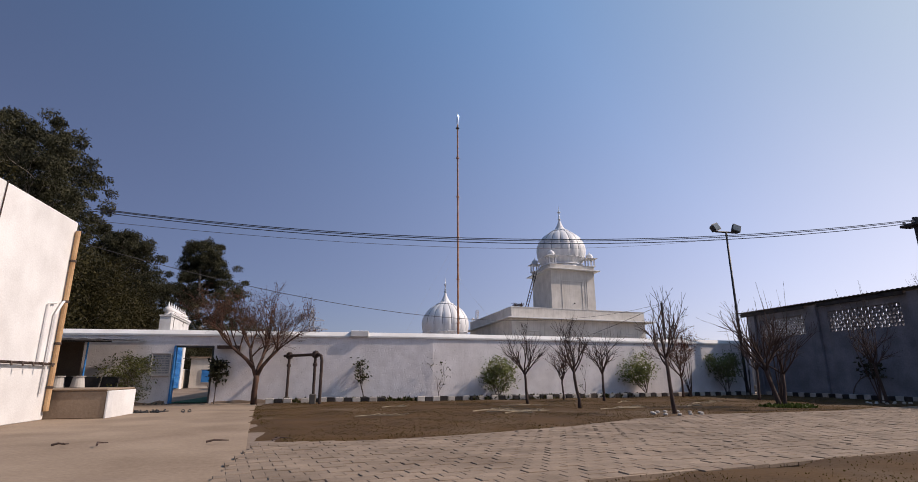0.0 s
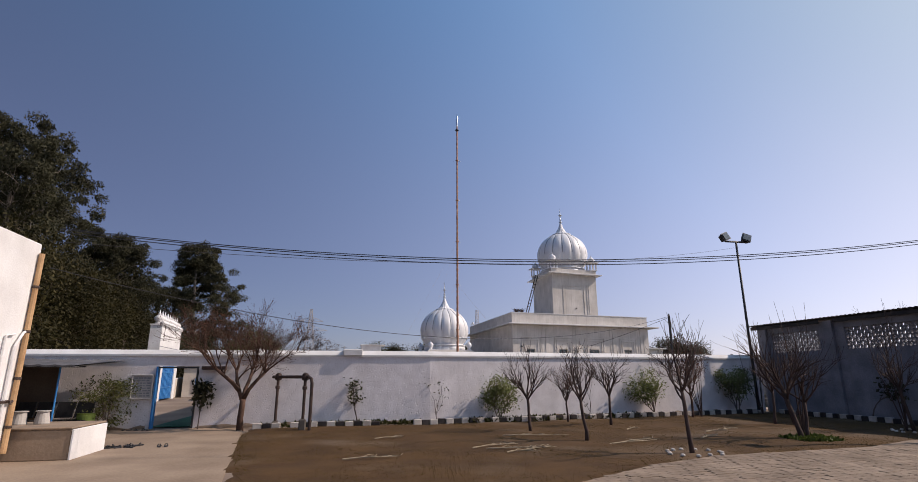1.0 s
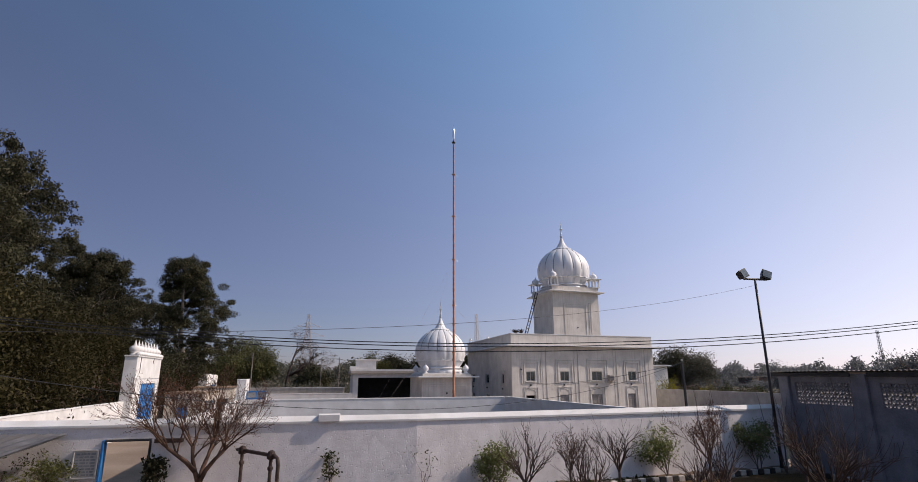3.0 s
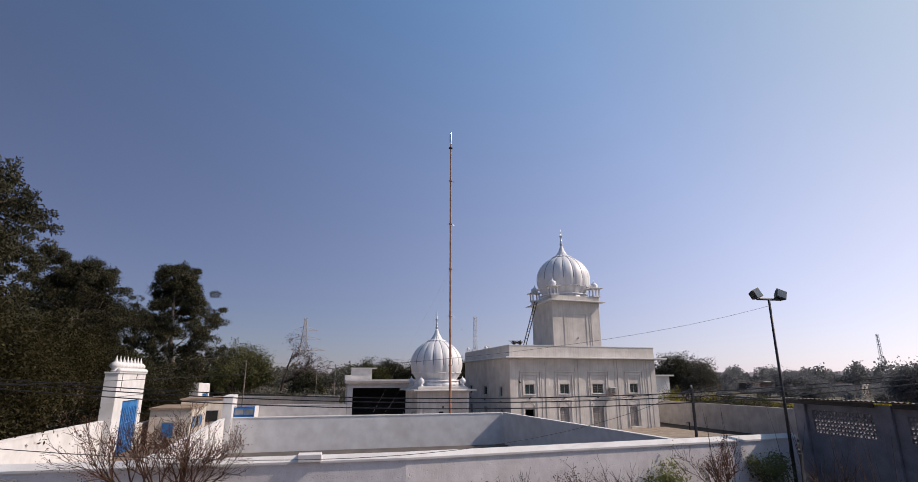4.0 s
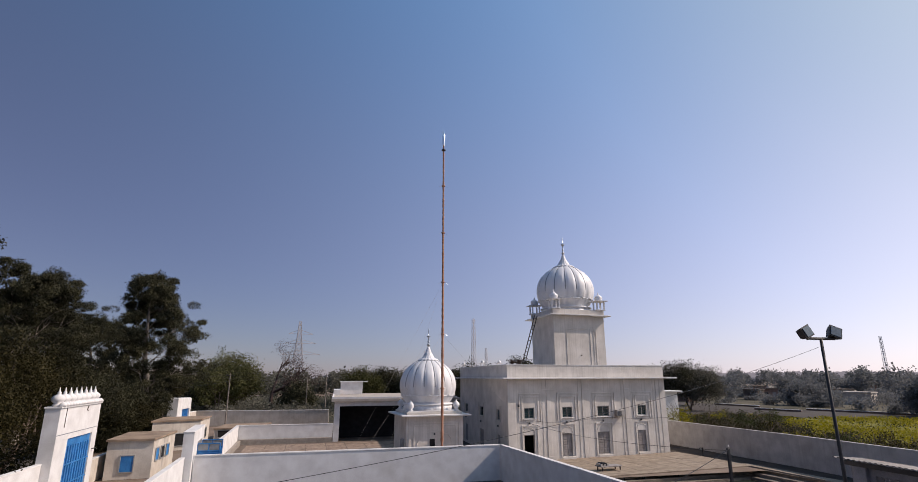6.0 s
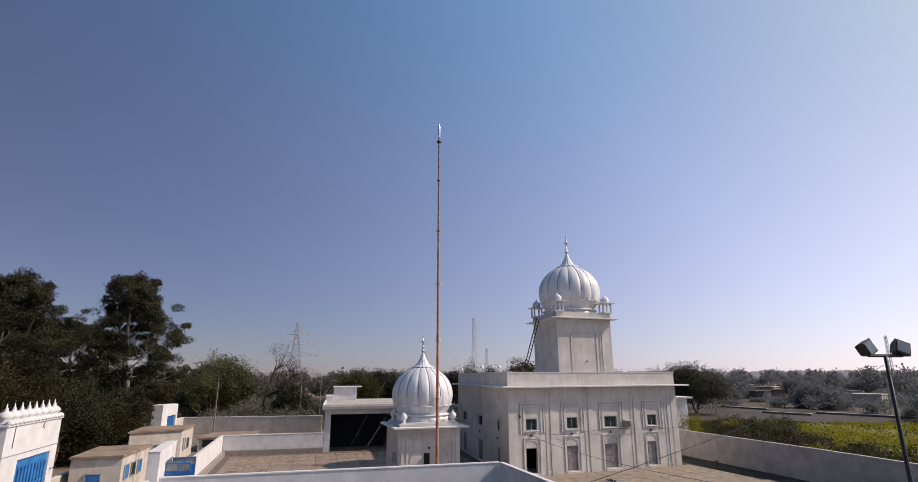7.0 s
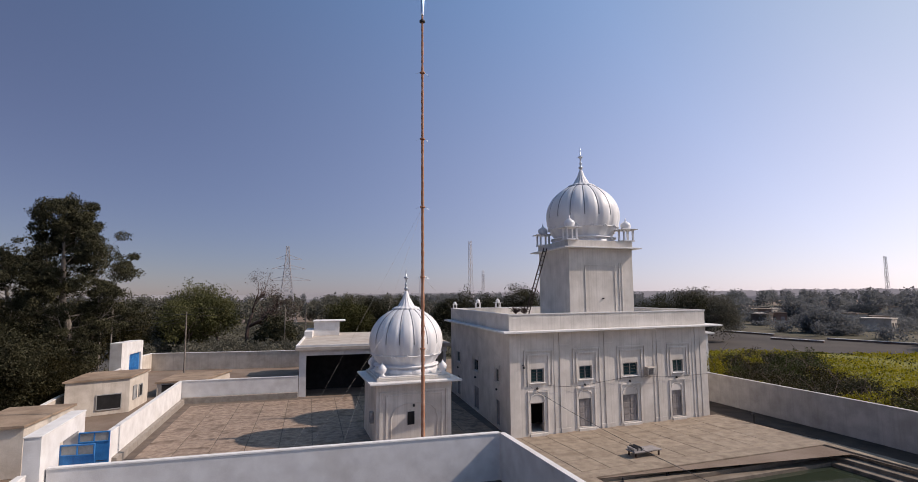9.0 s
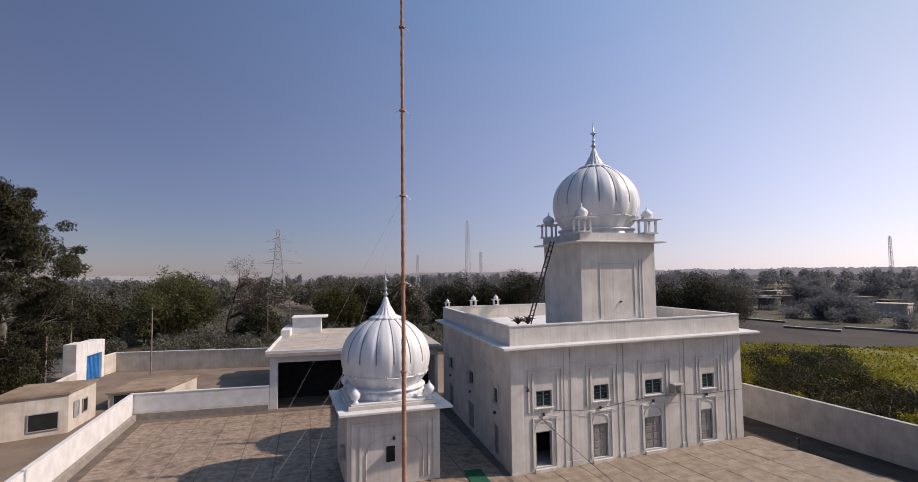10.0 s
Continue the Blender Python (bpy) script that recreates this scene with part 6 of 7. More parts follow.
# ---- stone slabs of court and deck ----
def slabs(name, outline, size, angle, material, label, gap=0.045, top=0.02, joint=JOINT):
    base = solid(name, Geo().prism(outline, -0.1, 0.006), joint, label, "pavement")
    h = size / 2 - gap / 2
    g = Geo()
    g.v = [(-h, -h, 0), (h, -h, 0), (h, h, 0), (-h, h, 0), (-h + 0.015, -h + 0.015, top), (h - 0.015, -h + 0.015, top), (h - 0.015, h - 0.015, top), (-h + 0.015, h - 0.015, top)]
    g.f = [(0, 1, 5, 4), (1, 2, 6, 5), (2, 3, 7, 6), (3, 0, 4, 7), (4, 5, 6, 7)]
    me = mesh_of("slab", g, material)
    x0, y0 = min(p[0] for p in outline), min(p[1] for p in outline)
    x1, y1 = max(p[0] for p in outline), max(p[1] for p in outline)
    c, s = math.cos(radians(angle)), math.sin(radians(angle))
    for j in range(-8, 40):
        for i in range(-8, 40):
            a, b = (i + 0.5) * size, (j + 0.5) * size
            x, y = x0 + a * c - b * s, y0 + a * s + b * c
            if all(inside(outline, x + u * h * 0.9, y + v * h * 0.9) for u in (-1, 1) for v in (-1, 1)):
                piece("slab", me, base, pose(x, y, 0.004 + krng.uniform(-0.004, 0.004), krng.uniform(-0.1, 0.1), krng.uniform(-0.1, 0.1), angle))
    return base


slabs("court_pavement", [(-3.9, 45.8), (16.1, 46.45), (18.7, 46.4), (18.7, 71.5), (-5.15, 70.9), (-4.1, 53.4)], 2.0, 3.0, SLAB, "brown stone slab paving of the temple court", joint=DADO)
slabs("deck_pavement", [(18.72, 45.95), (20.58, 46.14), (36.72, 47.95), (37.6, 48.1), (36.3, 55.7), (35.75, 55.6), (18.9, 53.2), (18.72, 53.2)], 1.75, 8.0, DECK, "pale sandy slab deck between shrine and pool", 0.03, joint=DECK)
# strip as wide as the boundary wall's shadow, which is put into its colour
solid("side_path", Geo().prism([(39.95, 25.0), (40.8, 25.0), (40.5, 46.0), (39.1, 66.0), (35.5, 66.0), (35.72, 55.65), (36.32, 55.7), (37.75, 48.1)], -0.1, 0.004), SHADOWEARTH, "dark brown earth path with the boundary wall shadow painted in", "path")
solid("deck_walk", Geo().prism([(18.6, 25.0), (21.95, 25.2), (19.78, 46.0), (18.7, 45.9), (16.5, 45.8)], -0.1, 0.02), DECK, "stone walk beside the pool", "pavement")
solid("green_carpet", Geo().box(-4.35, 23.2, 0.02, -3.0, 36.0, 0.035), GREEN, "dark green carpet strip laid through the gate", "carpet", "thing")
solid("green_carpet", Geo().box(16.5, 50.5, 0.05, 17.5, 54.5, 0.065), GREEN, "dark green carpet strip in the alley", "carpet", "thing")

# ---- floodlight mast ----
mast = thing("floodlight_mast", pose(21.4, 24.1, 0), "slim dark mast with two floodlights", "lamp post")
part("pole", Geo().tube([(0, 0, 0), (0, 0, 4), (0, 0, 8.25)], [0.075, 0.06, 0.05], 10), IRON, mast, soft=True)
part("foot", Geo().box(-0.16, -0.16, 0, 0.16, 0.16, 0.12, 0.02), JOINT, mast)
part("crossbar", Geo().tube([(-0.62, 0, 8.28), (0.62, 0, 8.28)], 0.05, 8), IRON, mast)
for s in (-1, 1):
    at = pose(s * 0.62, 0.0, 8.50, 0, s * 22, 0) @ pose(0, 0, 0, -10, 0, s * -12)
    fl = Geo()
    fl.add([(-0.15, 0.16, -0.17), (0.15, 0.16, -0.17), (0.15, 0.16, 0.17), (-0.15, 0.16, 0.17), (-0.23, -0.1, -0.21), (0.23, -0.1, -0.21), (0.23, -0.1, 0.21), (-0.23, -0.1, 0.21)],
           [(0, 1, 2, 3)[::-1], (4, 5, 6, 7), (0, 1, 5, 4), (1, 2, 6, 5), (2, 3, 7, 6), (3, 0, 4, 7)])
    for k in range(5):
        fl.box(-0.13 + k * 0.06, 0.161, -0.15, -0.11 + k * 0.06, 0.22, 0.15)
    f = part("floodlight", fl.moved(at), IRON, mast)
    part("glass", Geo().box(-0.19, -0.125, -0.17, 0.19, -0.102, 0.17, 0.008).moved(at), LAMPGLASS, f, "dusty grey lamp glass")
    part("bracket", Geo().tube([(s * 0.5, 0, 8.28), (s * 0.66, 0.05, 8.31), (s * 0.72, 0.05, 8.40)], 0.03, 6), IRON, mast)

# ---- standpipe frame on the lawn edge ----
sp2 = thing("standpipe", pose(0, 0, 0), "old dark iron water pipe frame with flanged joints", "pipe frame")
A, B, Cc = Vector((-0.1, 22.3, 1.72)), Vector((0.92, 20.95, 1.72)), Vector((1.16, 20.65, 1.72))
part("riser", Geo().tube([(A.x, A.y, 0), A], 0.05, 10), PIPE, sp2)
part("riser", Geo().tube([(B.x, B.y, 0), B], 0.05, 10), PIPE, sp2)
part("riser", Geo().tube([(Cc.x, Cc.y, 0), (Cc.x, Cc.y, 1.5), (Cc.x - 0.03, Cc.y + 0.04, 1.66), (B.x + 0.1, B.y - 0.13, 1.73), tuple(B)], 0.055, 10), PIPE, sp2)
part("cross_pipe", Geo().tube([tuple(A + (A - B) * 0.2), tuple(B)], 0.055, 10), PIPE, sp2)
for p in (A, B):
    part("flange", Geo().lathe([(0.06, p.z - 0.12), (0.12, p.z - 0.09), (0.13, p.z), (0.1, p.z + 0.1), (0.04, p.z + 0.14)], 14, (p.x, p.y)), PIPE, sp2)
    part("collar", Geo().lathe([(0.055, 1.3), (0.08, 1.32), (0.08, 1.4), (0.055, 1.42)], 12, (p.x, p.y)), PIPE, sp2)
part("foot_block", Geo().box(B.x - 0.12, B.y - 0.15, 0, B.x + 0.1, B.y + 0.1, 0.36, 0.03), STEP, sp2, "pale concrete foot")
part("foot_block", Geo().box(A.x - 0.1, A.y - 0.1, 0, A.x + 0.1, A.y + 0.1, 0.22, 0.03), STEP, sp2)


# ---- wires and posts ----
def wire(name, p, q, sag, label, r=0.012, n=24):
    g = Geo()
    pts = []
    for k in range(n + 1):
        t = k / n
        v = Vector(p).lerp(Vector(q), t)
        pts.append((v.x, v.y, v.z - sag * 4 * t * (1 - t)))
    return solid(name, g.tube(pts, r, 4), IRON, label, "cable", "thing", group="overhead cables")


for k, dz in enumerate((0.0, 0.08, 0.13)):
    wire("overhead_cable", (-4.65, 15.6 + 0.1 * k, 5.10 + dz), (18.6, 12.8 + 0.1 * k, 5.38 + dz), 0.76 - 0.02 * k, "dark electric cable sagging over the yard", 0.012)
ep = thing("electric_pole", pose(18.62, 12.9, -0.38), "dark electric pole with short arms by the shed", "pole")
part("shaft", Geo().tube([(0, 0, 0), (0, 0, 5.95)], [0.10, 0.075], 10), IRON, ep)
part("arm", Geo().box(-0.2, -0.3, 5.68, 0.2, 0.35, 5.76, 0.01), IRON, ep)
part("strut", Geo().tube([(0.0, 0.0, 5.85), (0.25, -0.35, 6.1)], 0.045, 6), IRON, ep)
for y in (-0.2, 0.0, 0.25):
    part("insulator", Geo().lathe([(0.03, 5.761), (0.05, 5.80), (0.03, 5.86)], 8, (-0.12, y)), LINEN, ep)
wire("lamp_cable", (21.4, 24.2, 8.0), (-4.6, 15.6, 4.85), 0.66, "thin cable from floodlight mast across the yard", 0.007, 40)
wire("post_cable", (17.85, 25.1, 4.55), (-4.6, 15.5, 4.2), 1.35, "thin cable sagging from the wall post over the yard", 0.010, 40)
wire("roof_cable", (17.85, 25.1, 4.5), (20.2, 53.2, 3.3), 0.4, "thin cable from wall post to shrine", 0.010)
wp = thing("wall_post", pose(17.85, 25.15, 0), "thin dark iron post behind the front wall", "post")
part("shaft", Geo().box(-0.045, -0.045, 0, 0.045, 0.045, 4.58, 0.008), IRON, wp)
part("insulator", Geo().lathe([(0.03, 4.582), (0.05, 4.62), (0.03, 4.68)], 8), LINEN, wp)
for x, y, h in ((-10.6, 91.5, 7.5), (-15.8, 80.6, 6.5), (-20.5, 96.0, 9.0), (-24.5, 110.0, 9.0), (2.5, 112.0, 7.5), (-1.0, 114.0, 7.5)):
    pp = thing("road_pole", pose(x, y, 0), "thin weathered roadside electric pole", "pole", "roadside poles")
    part("shaft", Geo().tube([(0, 0, 0), (0, 0, h)], [0.11, 0.07], 8), PALEBARK, pp)
    part("arm", Geo().box(-0.6, -0.04, h - 0.4, 0.6, 0.04, h - 0.32, 0.01), IRON, pp)
for z in (5.9, 6.3, 6.9):
    wire("road_cable", (-16.2, 80.6, z - 0.2), (-10.6, 91.5, z + 0.5), 0.2, "thin dark roadside electric cable")
    wire("road_cable", (-20.5, 96.0, z + 2), (2.5, 112.0, z + 0.4), 0.6, "thin dark roadside electric cable")


# ---- lattice towers far off ----
def lattice(name, x, y, h, foot, label, arms=True, seed=0):
    t = thing(name, pose(x, y, 0, 0, 0, 12 + seed * 17), label, "pylon", "far lattice towers")
    g = Geo()
    n = 11
    lev = []
    for k in range(n + 1):
        f = k / n
        w = foot * ((1 - f) ** 1.3 * 0.85 + 0.12) if arms else foot * (1 - 0.5 * f)
        lev.append((h * f, w))
    th = 0.0045 * h if arms else 0.0026 * h
    for (z0, w0), (z1, w1) in zip(lev, lev[1:]):
        c0 = [(sx * w0, sy * w0, z0) for sx, sy in ((-1, -1), (1, -1), (1, 1), (-1, 1))]
        c1 = [(sx * w1, sy * w1, z1) for sx, sy in ((-1, -1), (1, -1), (1, 1), (-1, 1))]
        for i in range(4):
            j = (i + 1) % 4
            g.tube([c0[i], c1[i]], th, 4).tube([c0[i], c1[j]], th * 0.7, 4).tube([c0[j], c1[i]], th * 0.7, 4).tube([c1[i], c1[j]], th * 0.7, 4)
    part("mast", g, PALESTEEL, t)
    if arms:
        for f, s in ((0.55, 0.30), (0.70, 0.24), (0.83, 0.18)):
            z, l = h * f, h * s
            part("arm", Geo().tube([(-l * 0.8, 0, z), (l, 0, z)], th, 4).tube([(-l * 0.8, 0, z), (0, 0, z + h * 0.06), (l, 0, z)], th, 4), PALESTEEL, t)
    return t


lattice("power_pylon", -10.6, 220, 27.5, 3.4, "tall grey lattice power pylon", True, 0)
lattice("radio_mast", 86, 330, 42, 1.3, "slender grey lattice radio mast", False, 1)
lattice("radio_mast", 94.5, 332, 24, 1.0, "slender grey lattice radio mast", False, 2)
lattice("radio_mast", 55.5, 330, 22, 1.0, "slender grey lattice radio mast", False, 3)
lattice("radio_mast", 311, 256, 29, 0.9, "slender pale lattice radio mast", False, 4)

# ---- road, fields, village ----
solid("road", sweep(Geo(), [(-19, 10), (-21.5, 60), (-22.5, 85), (-25.5, 105), (-31.5, 145), (-48, 300)], [(-2.6, -0.1), (2.6, -0.1), (2.6, 0.015), (-2.6, 0.015)]), ASPHALT, "narrow dusty asphalt road", "road")
solid("village_ground", Geo().prism([(129, 20), (340, 20), (340, 340), (97.5, 340), (97.5, 150), (100.5, 105), (107.5, 84)], -0.1, 0.006), SCRUB, "olive-brown waste ground round the village", "ground")
solid("ploughed_field", Geo().prism([(84, 20), (128, 20), (107, 84), (100, 105), (97, 150), (46, 150), (46, 91), (62, 90.5), (95, 72.5), (112, 62)], -0.1, 0.01), FIELD, "flat brown ploughed field", "field")
q = np.random.default_rng(21)
BRUSH = [(43, 24), (43, 75), (51, 75), (62, 79), (66, 77), (60, 67), (53, 60), (50, 52), (49, 24)]


def edge_of(x):
    """Where the crop ends and the ploughed land begins."""
    return max(24.0, 90.0 - 0.545 * max(0.0, x - 62.0))


g = Geo()
nx, ny = 46, 58
for j in range(ny):
    for i in range(nx):
        x, y = 43 + 69 * i / (nx - 1), 22 + 84 * j / (ny - 1)
        g.v.append((x, min(y, edge_of(x)), 0.45 + 0.35 * noise.noise(Vector((x * 0.3, y * 0.3, 2)))))
for j in range(ny - 1):
    for i in range(nx - 1):
        a = j * nx + i
        g.f.append((a, a + 1, a + nx + 1, a + nx))
solid("crop_canopy", g, CANOPY, "dense green canopy of the mustard field", "crop", "stuff", soft=True)
c = []
while len(c) < 80000:
    x, y = q.uniform(44, 112), q.uniform(22, 106)
    if y < edge_of(x) and not inside(BRUSH, x, y) and noise.noise(Vector((x * 0.10, y * 0.10, 7))) > -0.30 + q.uniform(-0.2, 0.2):
        c.append((x, y, 0.75 + 0.35 * noise.noise(Vector((x * 0.3, y * 0.3, 2))) + q.uniform(-0.5, 0.15)))
c = np.array(c)
tagged(new("mustard_crop", leaf_mesh("mustard_crop", c, q.uniform(0.14, 0.34, len(c)), MUSTARD, 22, -0.6, 0.5)), "flowering yellow-green mustard crop", "crop", "", "stuff")
c = np.array([(q.uniform(43, 112), q.uniform(22, 106), q.uniform(0.0, 0.6)) for k in range(42000)])
c = c[c[:, 1] < np.array([edge_of(x) + 1 for x in c[:, 0]])]
tagged(new("crop_leaves", leaf_mesh("crop_leaves", c, q.uniform(0.18, 0.42, len(c)), SHRUB, 23, -0.3, 0.5)), "green leafy undergrowth of the mustard field", "crop", "", "stuff")
bushes = [(43.2, 64.5, 4.2, 2.0), (54.0, 68.0, 3.2, 1.8), (60.0, 70.0, 2.2, 2.2), (43.0, 70.0, 4.2, 2.0), (52.5, 53.0, 2.2, 2.2)]
br = random.Random(19)
while len(bushes) < 58:
    x, y = br.uniform(43, 66), br.uniform(26, 79)
    if inside(BRUSH, x, y) and all(math.hypot(x - p[0], y - p[1]) > 2.1 for p in bushes):
        bushes.append((x, y, br.uniform(1.7, 2.9), br.uniform(2.0, 2.8)))
for k, (x, y, h, w) in enumerate(bushes):
    qq = np.random.default_rng(300 + k)
    n = 2400
    e = qq.normal(size=(n, 3))
    e /= np.linalg.norm(e, axis=1)[:, None]
    lob = 0.70 + 0.32 * np.sin(e[:, 0] * 5 + k) * np.cos(e[:, 1] * 4 + k) + 0.16 * np.sin(e[:, 0] * 13 + e[:, 2] * 9 + k)
    e *= (qq.uniform(0.35, 1.0, n) ** 0.5 * lob)[:, None]
    c = e * np.array([w, w, h * 0.55]) + np.array([0, 0, h * 0.42])
    c[:, 2] = np.maximum(c[:, 2], 0.05)
    sh = thing("field_shrub", pose(x, y, 0), "dense tangled dark shrub outside the boundary wall", "shrub", "shrubs along the field wall")
    g = Geo()
    rr = random.Random(k)
    for j in range(9):
        g.tube([(0, 0, 0), (rr.gauss(0, 0.4), rr.gauss(0, 0.4), h * 0.4), (rr.gauss(0, w * 0.45), rr.gauss(0, w * 0.45), h * rr.uniform(0.7, 1.1))], [0.04, 0.03, 0.01], 4)
    part("brush_stem", g, BARK, sh)
    ob = new("crown", leaf_mesh("crown", c, qq.uniform(0.10, 0.24, n), (THORN, SHRUB, FOLIAGE, THORN)[k % 4] if k % 11 else MUSTARD, 400 + k, 0.0, 0.45))
    ob.parent = sh
# white room past the shrine and far village houses
wr = solid("white_room", Geo().box(37.2, 67.6, 0, 45.2, 72.0, 5.05, 0.02), WHITE, "plain white flat-roofed room behind shrubs", "building", "thing")
part("roof_slab", Geo().box(36.9, 67.2, 5.052, 45.7, 72.4, 5.25, 0.02), COPING, wr)
vr = random.Random(31)
for k in range(44):
    d, w = vr.uniform(150, 300), vr.uniform(0.62, 1.0)
    x, y = 9 + d * math.sin(w), 26 + d * math.cos(w)
    a, b, h = vr.uniform(3, 7), vr.uniform(3, 6), vr.uniform(2.0, 3.2)
    vh = solid("village_house", Geo().box(-a / 2, -b / 2, 0, a / 2, b / 2, h), vr.choice([BRICKRED, DADO, BEIGE, BRICKRED]), "small flat-roofed village house in the distance", "house", "thing", pose(x, y, 0, 0, 0, vr.uniform(-30, 30)), group="village houses")
    part("roof", Geo().box(-a / 2 - 0.2, -b / 2 - 0.2, h + 0.002, a / 2 + 0.2, b / 2 + 0.2, h + 0.25), vr.choice([ROOFING, DADO, BEIGE]), vh)
    part("window", Geo().box(-a / 4 - 0.5, -b / 2 - 0.03, 0.9, -a / 4 + 0.5, -b / 2 - 0.002, 2.0), BLACK, vh)
    part("door", Geo().box(a / 4 - 0.5, -b / 2 - 0.03, 0.0, a / 4 + 0.5, -b / 2 - 0.002, 2.0), GREYDOOR, vh)
FARWALL = [((94.6, 99.6), (91.5, 108.5)), ((107.0, 84.0), (100.2, 104.0)), ((99.0, 115.5), (97.0, 128.0))]
for p, q2 in FARWALL:
    fwl = solid("field_wall", sweep(Geo(), [p, q2], [(0, 0), (0.3, 0), (0.3, 0.3), (0, 0.3)]), BRICKRED, "low far field wall with a pale top", "wall")
    part("coping", sweep(Geo(), [p, q2], [(-0.06, 0.302), (0.4, 0.302), (0.4, 0.40), (-0.06, 0.40)]), COPING, fwl)

# ---- small things ----
trolley = thing("flat_trolley", pose(24.3, 47.4, 0.025, 0, 0, 8), "low flat trolley with a dark bundle on the deck", "trolley")
part("platform", Geo().box(0, 0, 0.28, 1.9, 0.85, 0.35, 0.01), GREYDOOR, trolley)
for x in (0.12, 1.72):
    for y in (0.08, 0.7):
        part("leg", Geo().box(x, y, 0, x + 0.07, y + 0.07, 0.279), PIPE, trolley)
roll = thing("cloth_bundle", pose(24.3, 47.4, 0.375, 0, 0, 8), "dark rolled cloths heaped on the trolley", "bundle")
for k in range(5):
    part("roll", Geo().tube([(0.12 + 0.13 * k, 0.1, 0.08 + 0.06 * (k % 2)), (0.14 + 0.13 * k, 0.75, 0.09 + 0.06 * (k % 2))], 0.085, 9), IRON if k % 2 else LINEN, roll)
tap = thing("deck_tap", pose(36.9, 52.6, 0.0), "short black standpipe tap at the deck edge", "tap")
part("stand", Geo().tube([(0, 0, 0), (0, 0, 0.75)], 0.07, 8), IRON, tap)
part("spout", Geo().tube([(0, 0, 0.7), (-0.25, 0, 0.72), (-0.28, 0, 0.62)], 0.04, 6), IRON, tap)


def shoe(m, mat, label):
    s = thing("sandal", m, label, "sandal", "footwear by the gate")
    sole = Geo()
    out = [(0.045 * math.sin(w) * (1.0 if math.cos(w) > 0 else 0.8), 0.13 * math.cos(w)) for w in [2 * math.pi * k / 14 for k in range(14)]][::-1]
    part("sole", sole.prism(out, 0, 0.022), mat, s)
    part("strap", Geo().tube([(-0.045, 0.02, 0.02), (-0.02, 0.05, 0.06), (0.02, 0.05, 0.06), (0.045, 0.02, 0.02)], 0.012, 5), mat, s)
    return s


sh0 = shoe(pose(-2.37, 17.5, 0.01, 0, 0, 20), IRON, "dark rubber sandal on the yard floor")
copy_thing(sh0, pose(-2.22, 17.52, 0.01, 0, 0, 5))
sr2 = random.Random(4)
for k in range(12):
    copy_thing(sh0, pose(-3.3 + sr2.uniform(-0.35, 0.35), 17.75 + sr2.uniform(-0.3, 0.3), 0.01, 0, 0, sr2.uniform(0, 360)))
for k in range(5):
    copy_thing(sh0, pose(-4.9 + 0.22 * k, 22.2 + sr2.uniform(-0.1, 0.1), 0.01, 0, 0, sr2.uniform(0, 360)))


def stick(p, l, a, mat, seed, label):
    r = random.Random(seed)
    g = Geo()
    g.tube([(0, 0, 0.03), (l * 0.35, r.uniform(-0.08, 0.08), 0.05), (l * 0.7, r.uniform(-0.1, 0.1), 0.04), (l, r.uniform(-0.15, 0.15), 0.03)], [0.017, 0.014, 0.012, 0.006], 6)
    for k in range(4 if l > 0.65 else 0):
        x = l * r.uniform(0.2, 0.9)
        g.tube([(x, 0, 0.05), (x + 0.15, r.uniform(-0.2, 0.2), 0.08), (x + 0.28, r.uniform(-0.35, 0.35), 0.05)], [0.009, 0.007, 0.004], 4)
    return solid("fallen_branch", g, mat, label, "branch", "thing", pose(p[0], p[1], 0.02, 0, 0, a), group="fallen branches")


st = random.Random(12)
for k, (x, y) in enumerate(((5.3, 15.1), (5.6, 14.9), (5.9, 14.2), (6.3, 14.4), (8.9, 15.0), (9.3, 15.2), (13.2, 17.0), (14.0, 17.3), (12.0, 15.6), (3.1, 17.6), (2.2, 14.0), (6.8, 17.5), (11.2, 18.2))):
    stick((x, y), st.uniform(0.7, 2.2), st.uniform(-15, 40), STRAW, k, "pale dry branch lying on the lawn")
stick((0.0, 9.6), 0.3, 10, TWIG, 5, "dark twig lying on the yard floor")
stick((-1.4, 9.6), 0.25, 80, TWIG, 6, "dark twig lying on the yard floor")
stick((-2.0, 9.7), 0.2, 30, TWIG, 7, "dark twig lying on the yard floor")
stick((0.9, 9.6), 0.3, 60, TWIG, 8, "dark twig lying on the yard floor")
stn = Geo().lathe([(0.02, 0.0), (0.055, 0.015), (0.05, 0.045), (0.02, 0.06)], 7)
for k in range(26):
    w = 2 * math.pi * k / 13
    cx, cy = ((10.0, 13.2), (19.5, 15.6))[k // 13]
    solid("ring_stone", stn, KERBW, "whitewashed stone ringing a tree foot", "stone", "thing", pose(cx + 0.62 * math.cos(w) + sr2.uniform(-0.06, 0.06), cy + 0.5 * math.sin(w) + sr2.uniform(-0.06, 0.06), 0.02, 0, 0, sr2.uniform(0, 360)), group="stones round the trees")
drum = thing("drum", pose(-5.75, 21.5, 0), "dull yellow-green metal drum under the lean-to", "drum")
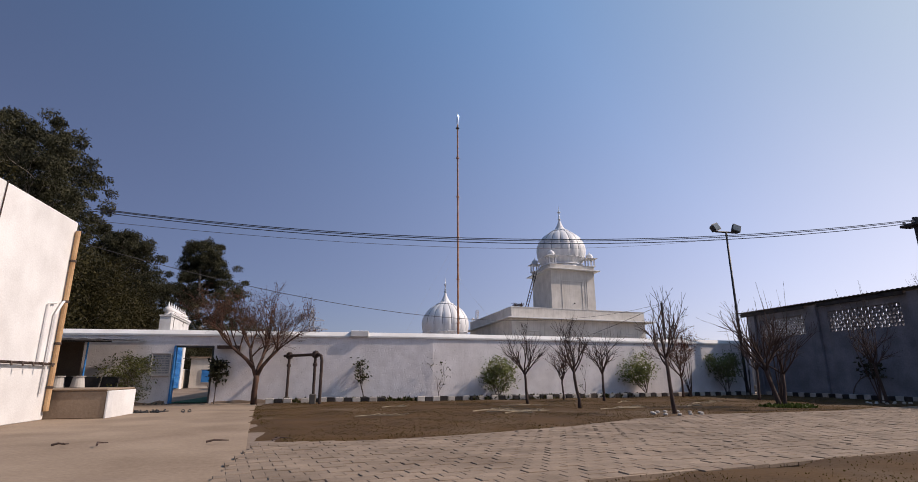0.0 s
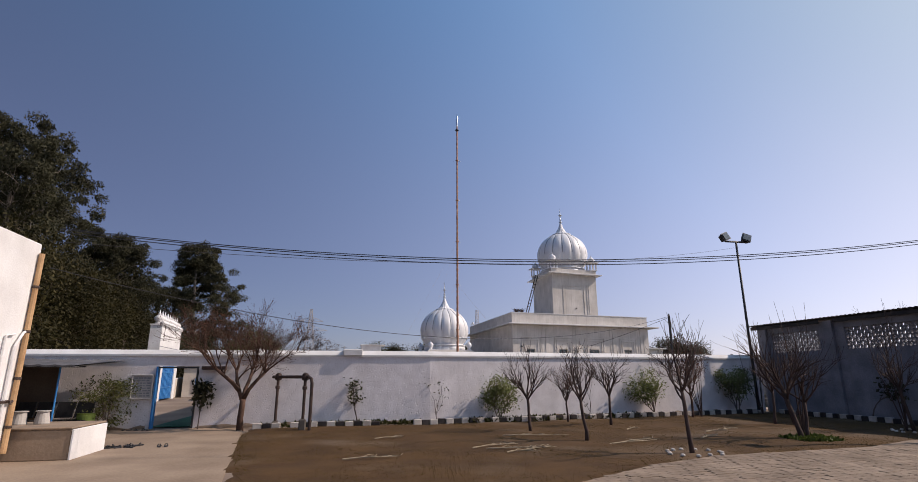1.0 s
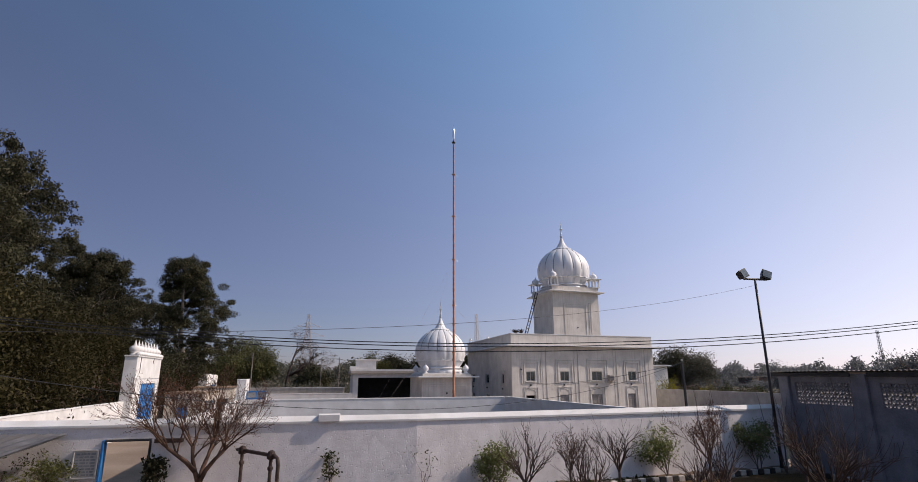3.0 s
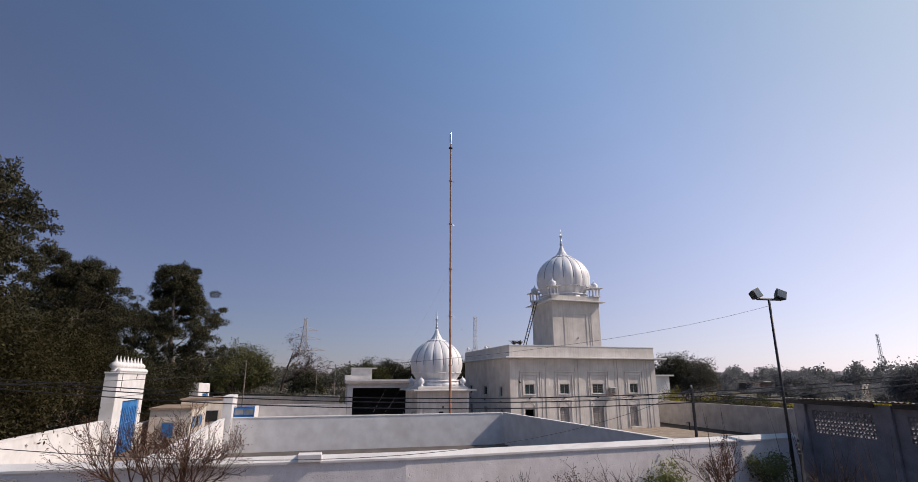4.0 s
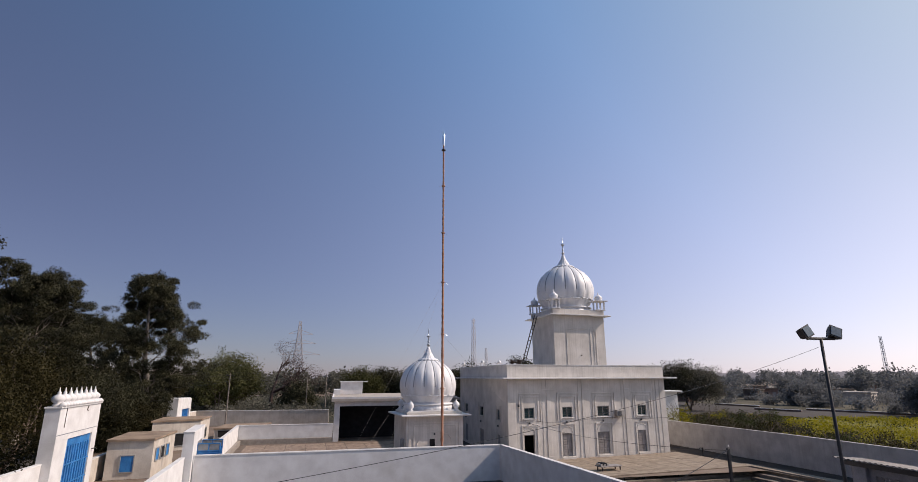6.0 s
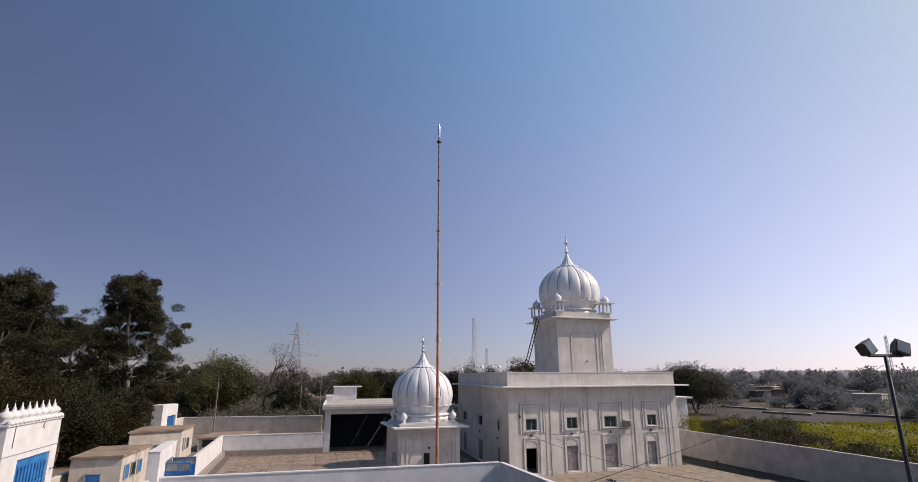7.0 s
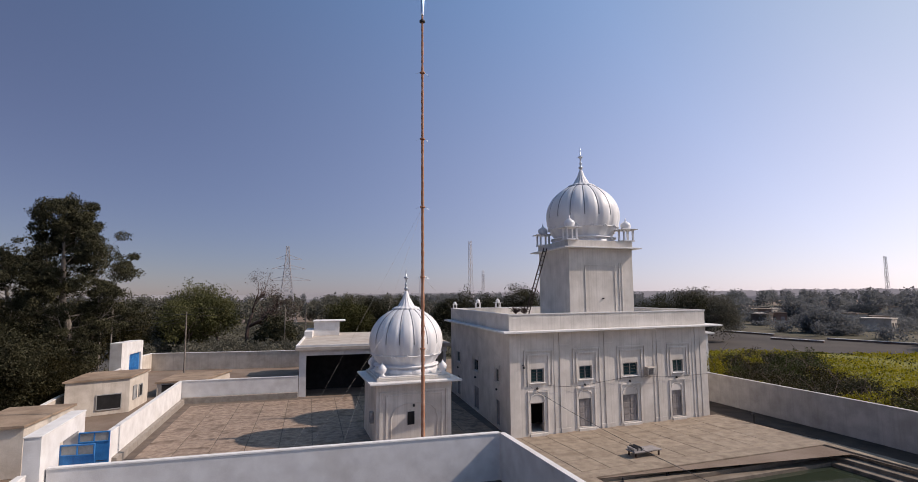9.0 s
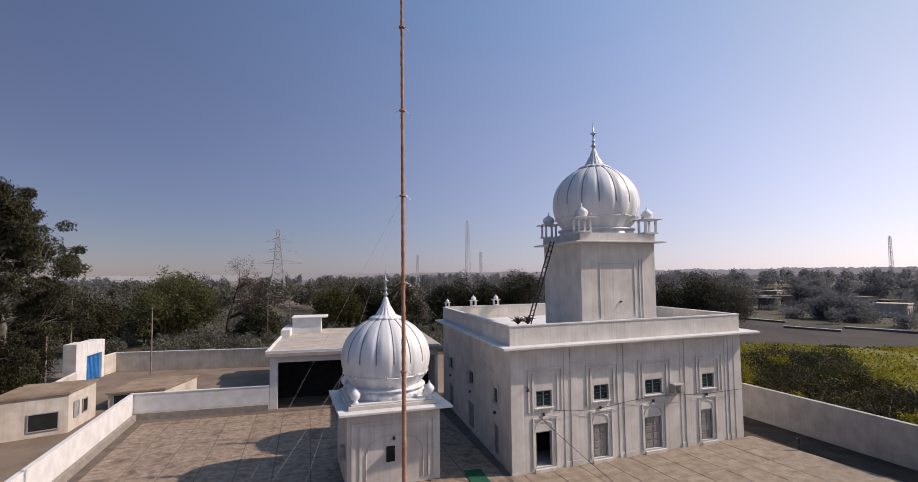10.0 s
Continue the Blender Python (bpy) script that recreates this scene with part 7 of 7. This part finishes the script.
part("body", Geo().lathe([(0.24, 0.0), (0.26, 0.03), (0.25, 0.3), (0.26, 0.32), (0.25, 0.34), (0.25, 0.6), (0.26, 0.63)], 20), LIME, drum)
bench = thing("steel_bench", pose(-7.9, 21.5, 0, 0, 0, -4), "dark steel row bench with sloping backs under the lean-to", "bench")
part("rail", Geo().box(0, 0.1, 0.36, 2.3, 0.16, 0.42, 0.008), PIPE, bench)
for k in range(4):
    part("seat", Geo().box(0.02 + k * 0.57, -0.25, 0.421, 0.55 + k * 0.57, 0.22, 0.45, 0.012), IRON, bench)
    part("backrest", Geo().box(0, 0, 0, 0.53, 0.03, 0.5, 0.012).moved(pose(0.02 + k * 0.57, 0.24, 0.5, -16)), IRON, bench)
for x in (0.15, 2.08):
    part("leg", Geo().box(x, -0.2, 0.0, x + 0.05, 0.3, 0.05, 0.008).box(x, 0.08, 0.04, x + 0.05, 0.13, 0.359, 0.008), PIPE, bench)

# far line of trees closing the view; emission and pale colour imitate haze
HAZE = bpy.data.materials.new("haze_glow_distance")
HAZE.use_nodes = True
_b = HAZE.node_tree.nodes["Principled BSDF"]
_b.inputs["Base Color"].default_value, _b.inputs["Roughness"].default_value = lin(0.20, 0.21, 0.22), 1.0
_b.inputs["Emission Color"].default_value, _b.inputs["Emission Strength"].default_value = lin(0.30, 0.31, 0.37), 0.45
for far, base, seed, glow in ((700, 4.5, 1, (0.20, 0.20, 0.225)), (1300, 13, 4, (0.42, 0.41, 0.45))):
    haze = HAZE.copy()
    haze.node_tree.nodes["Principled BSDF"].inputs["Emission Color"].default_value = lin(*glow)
    g = Geo()
    n = 1800
    for k in range(n + 1):
        w = -2.0 + 4.3 * k / n
        h = base + far / 260 * (0.8 * noise.noise(Vector((k * 0.05, 0, seed))) + 0.8 * abs(noise.noise(Vector((k * 0.45, 0, seed + 4)))) + 0.7 * noise.noise(Vector((k * 1.3, 0, seed + 8))))
        g.v += [(9 + far * math.sin(w), 26 + far * math.cos(w), -1), (9 + far * math.sin(w), 26 + far * math.cos(w), max(3, h))]
    for k in range(n):
        g.f.append((2 * k, 2 * k + 2, 2 * k + 3, 2 * k + 1))
    solid("backdrop", g, haze, "line of far trees at the horizon, haze painted as faint glow", "backdrop")
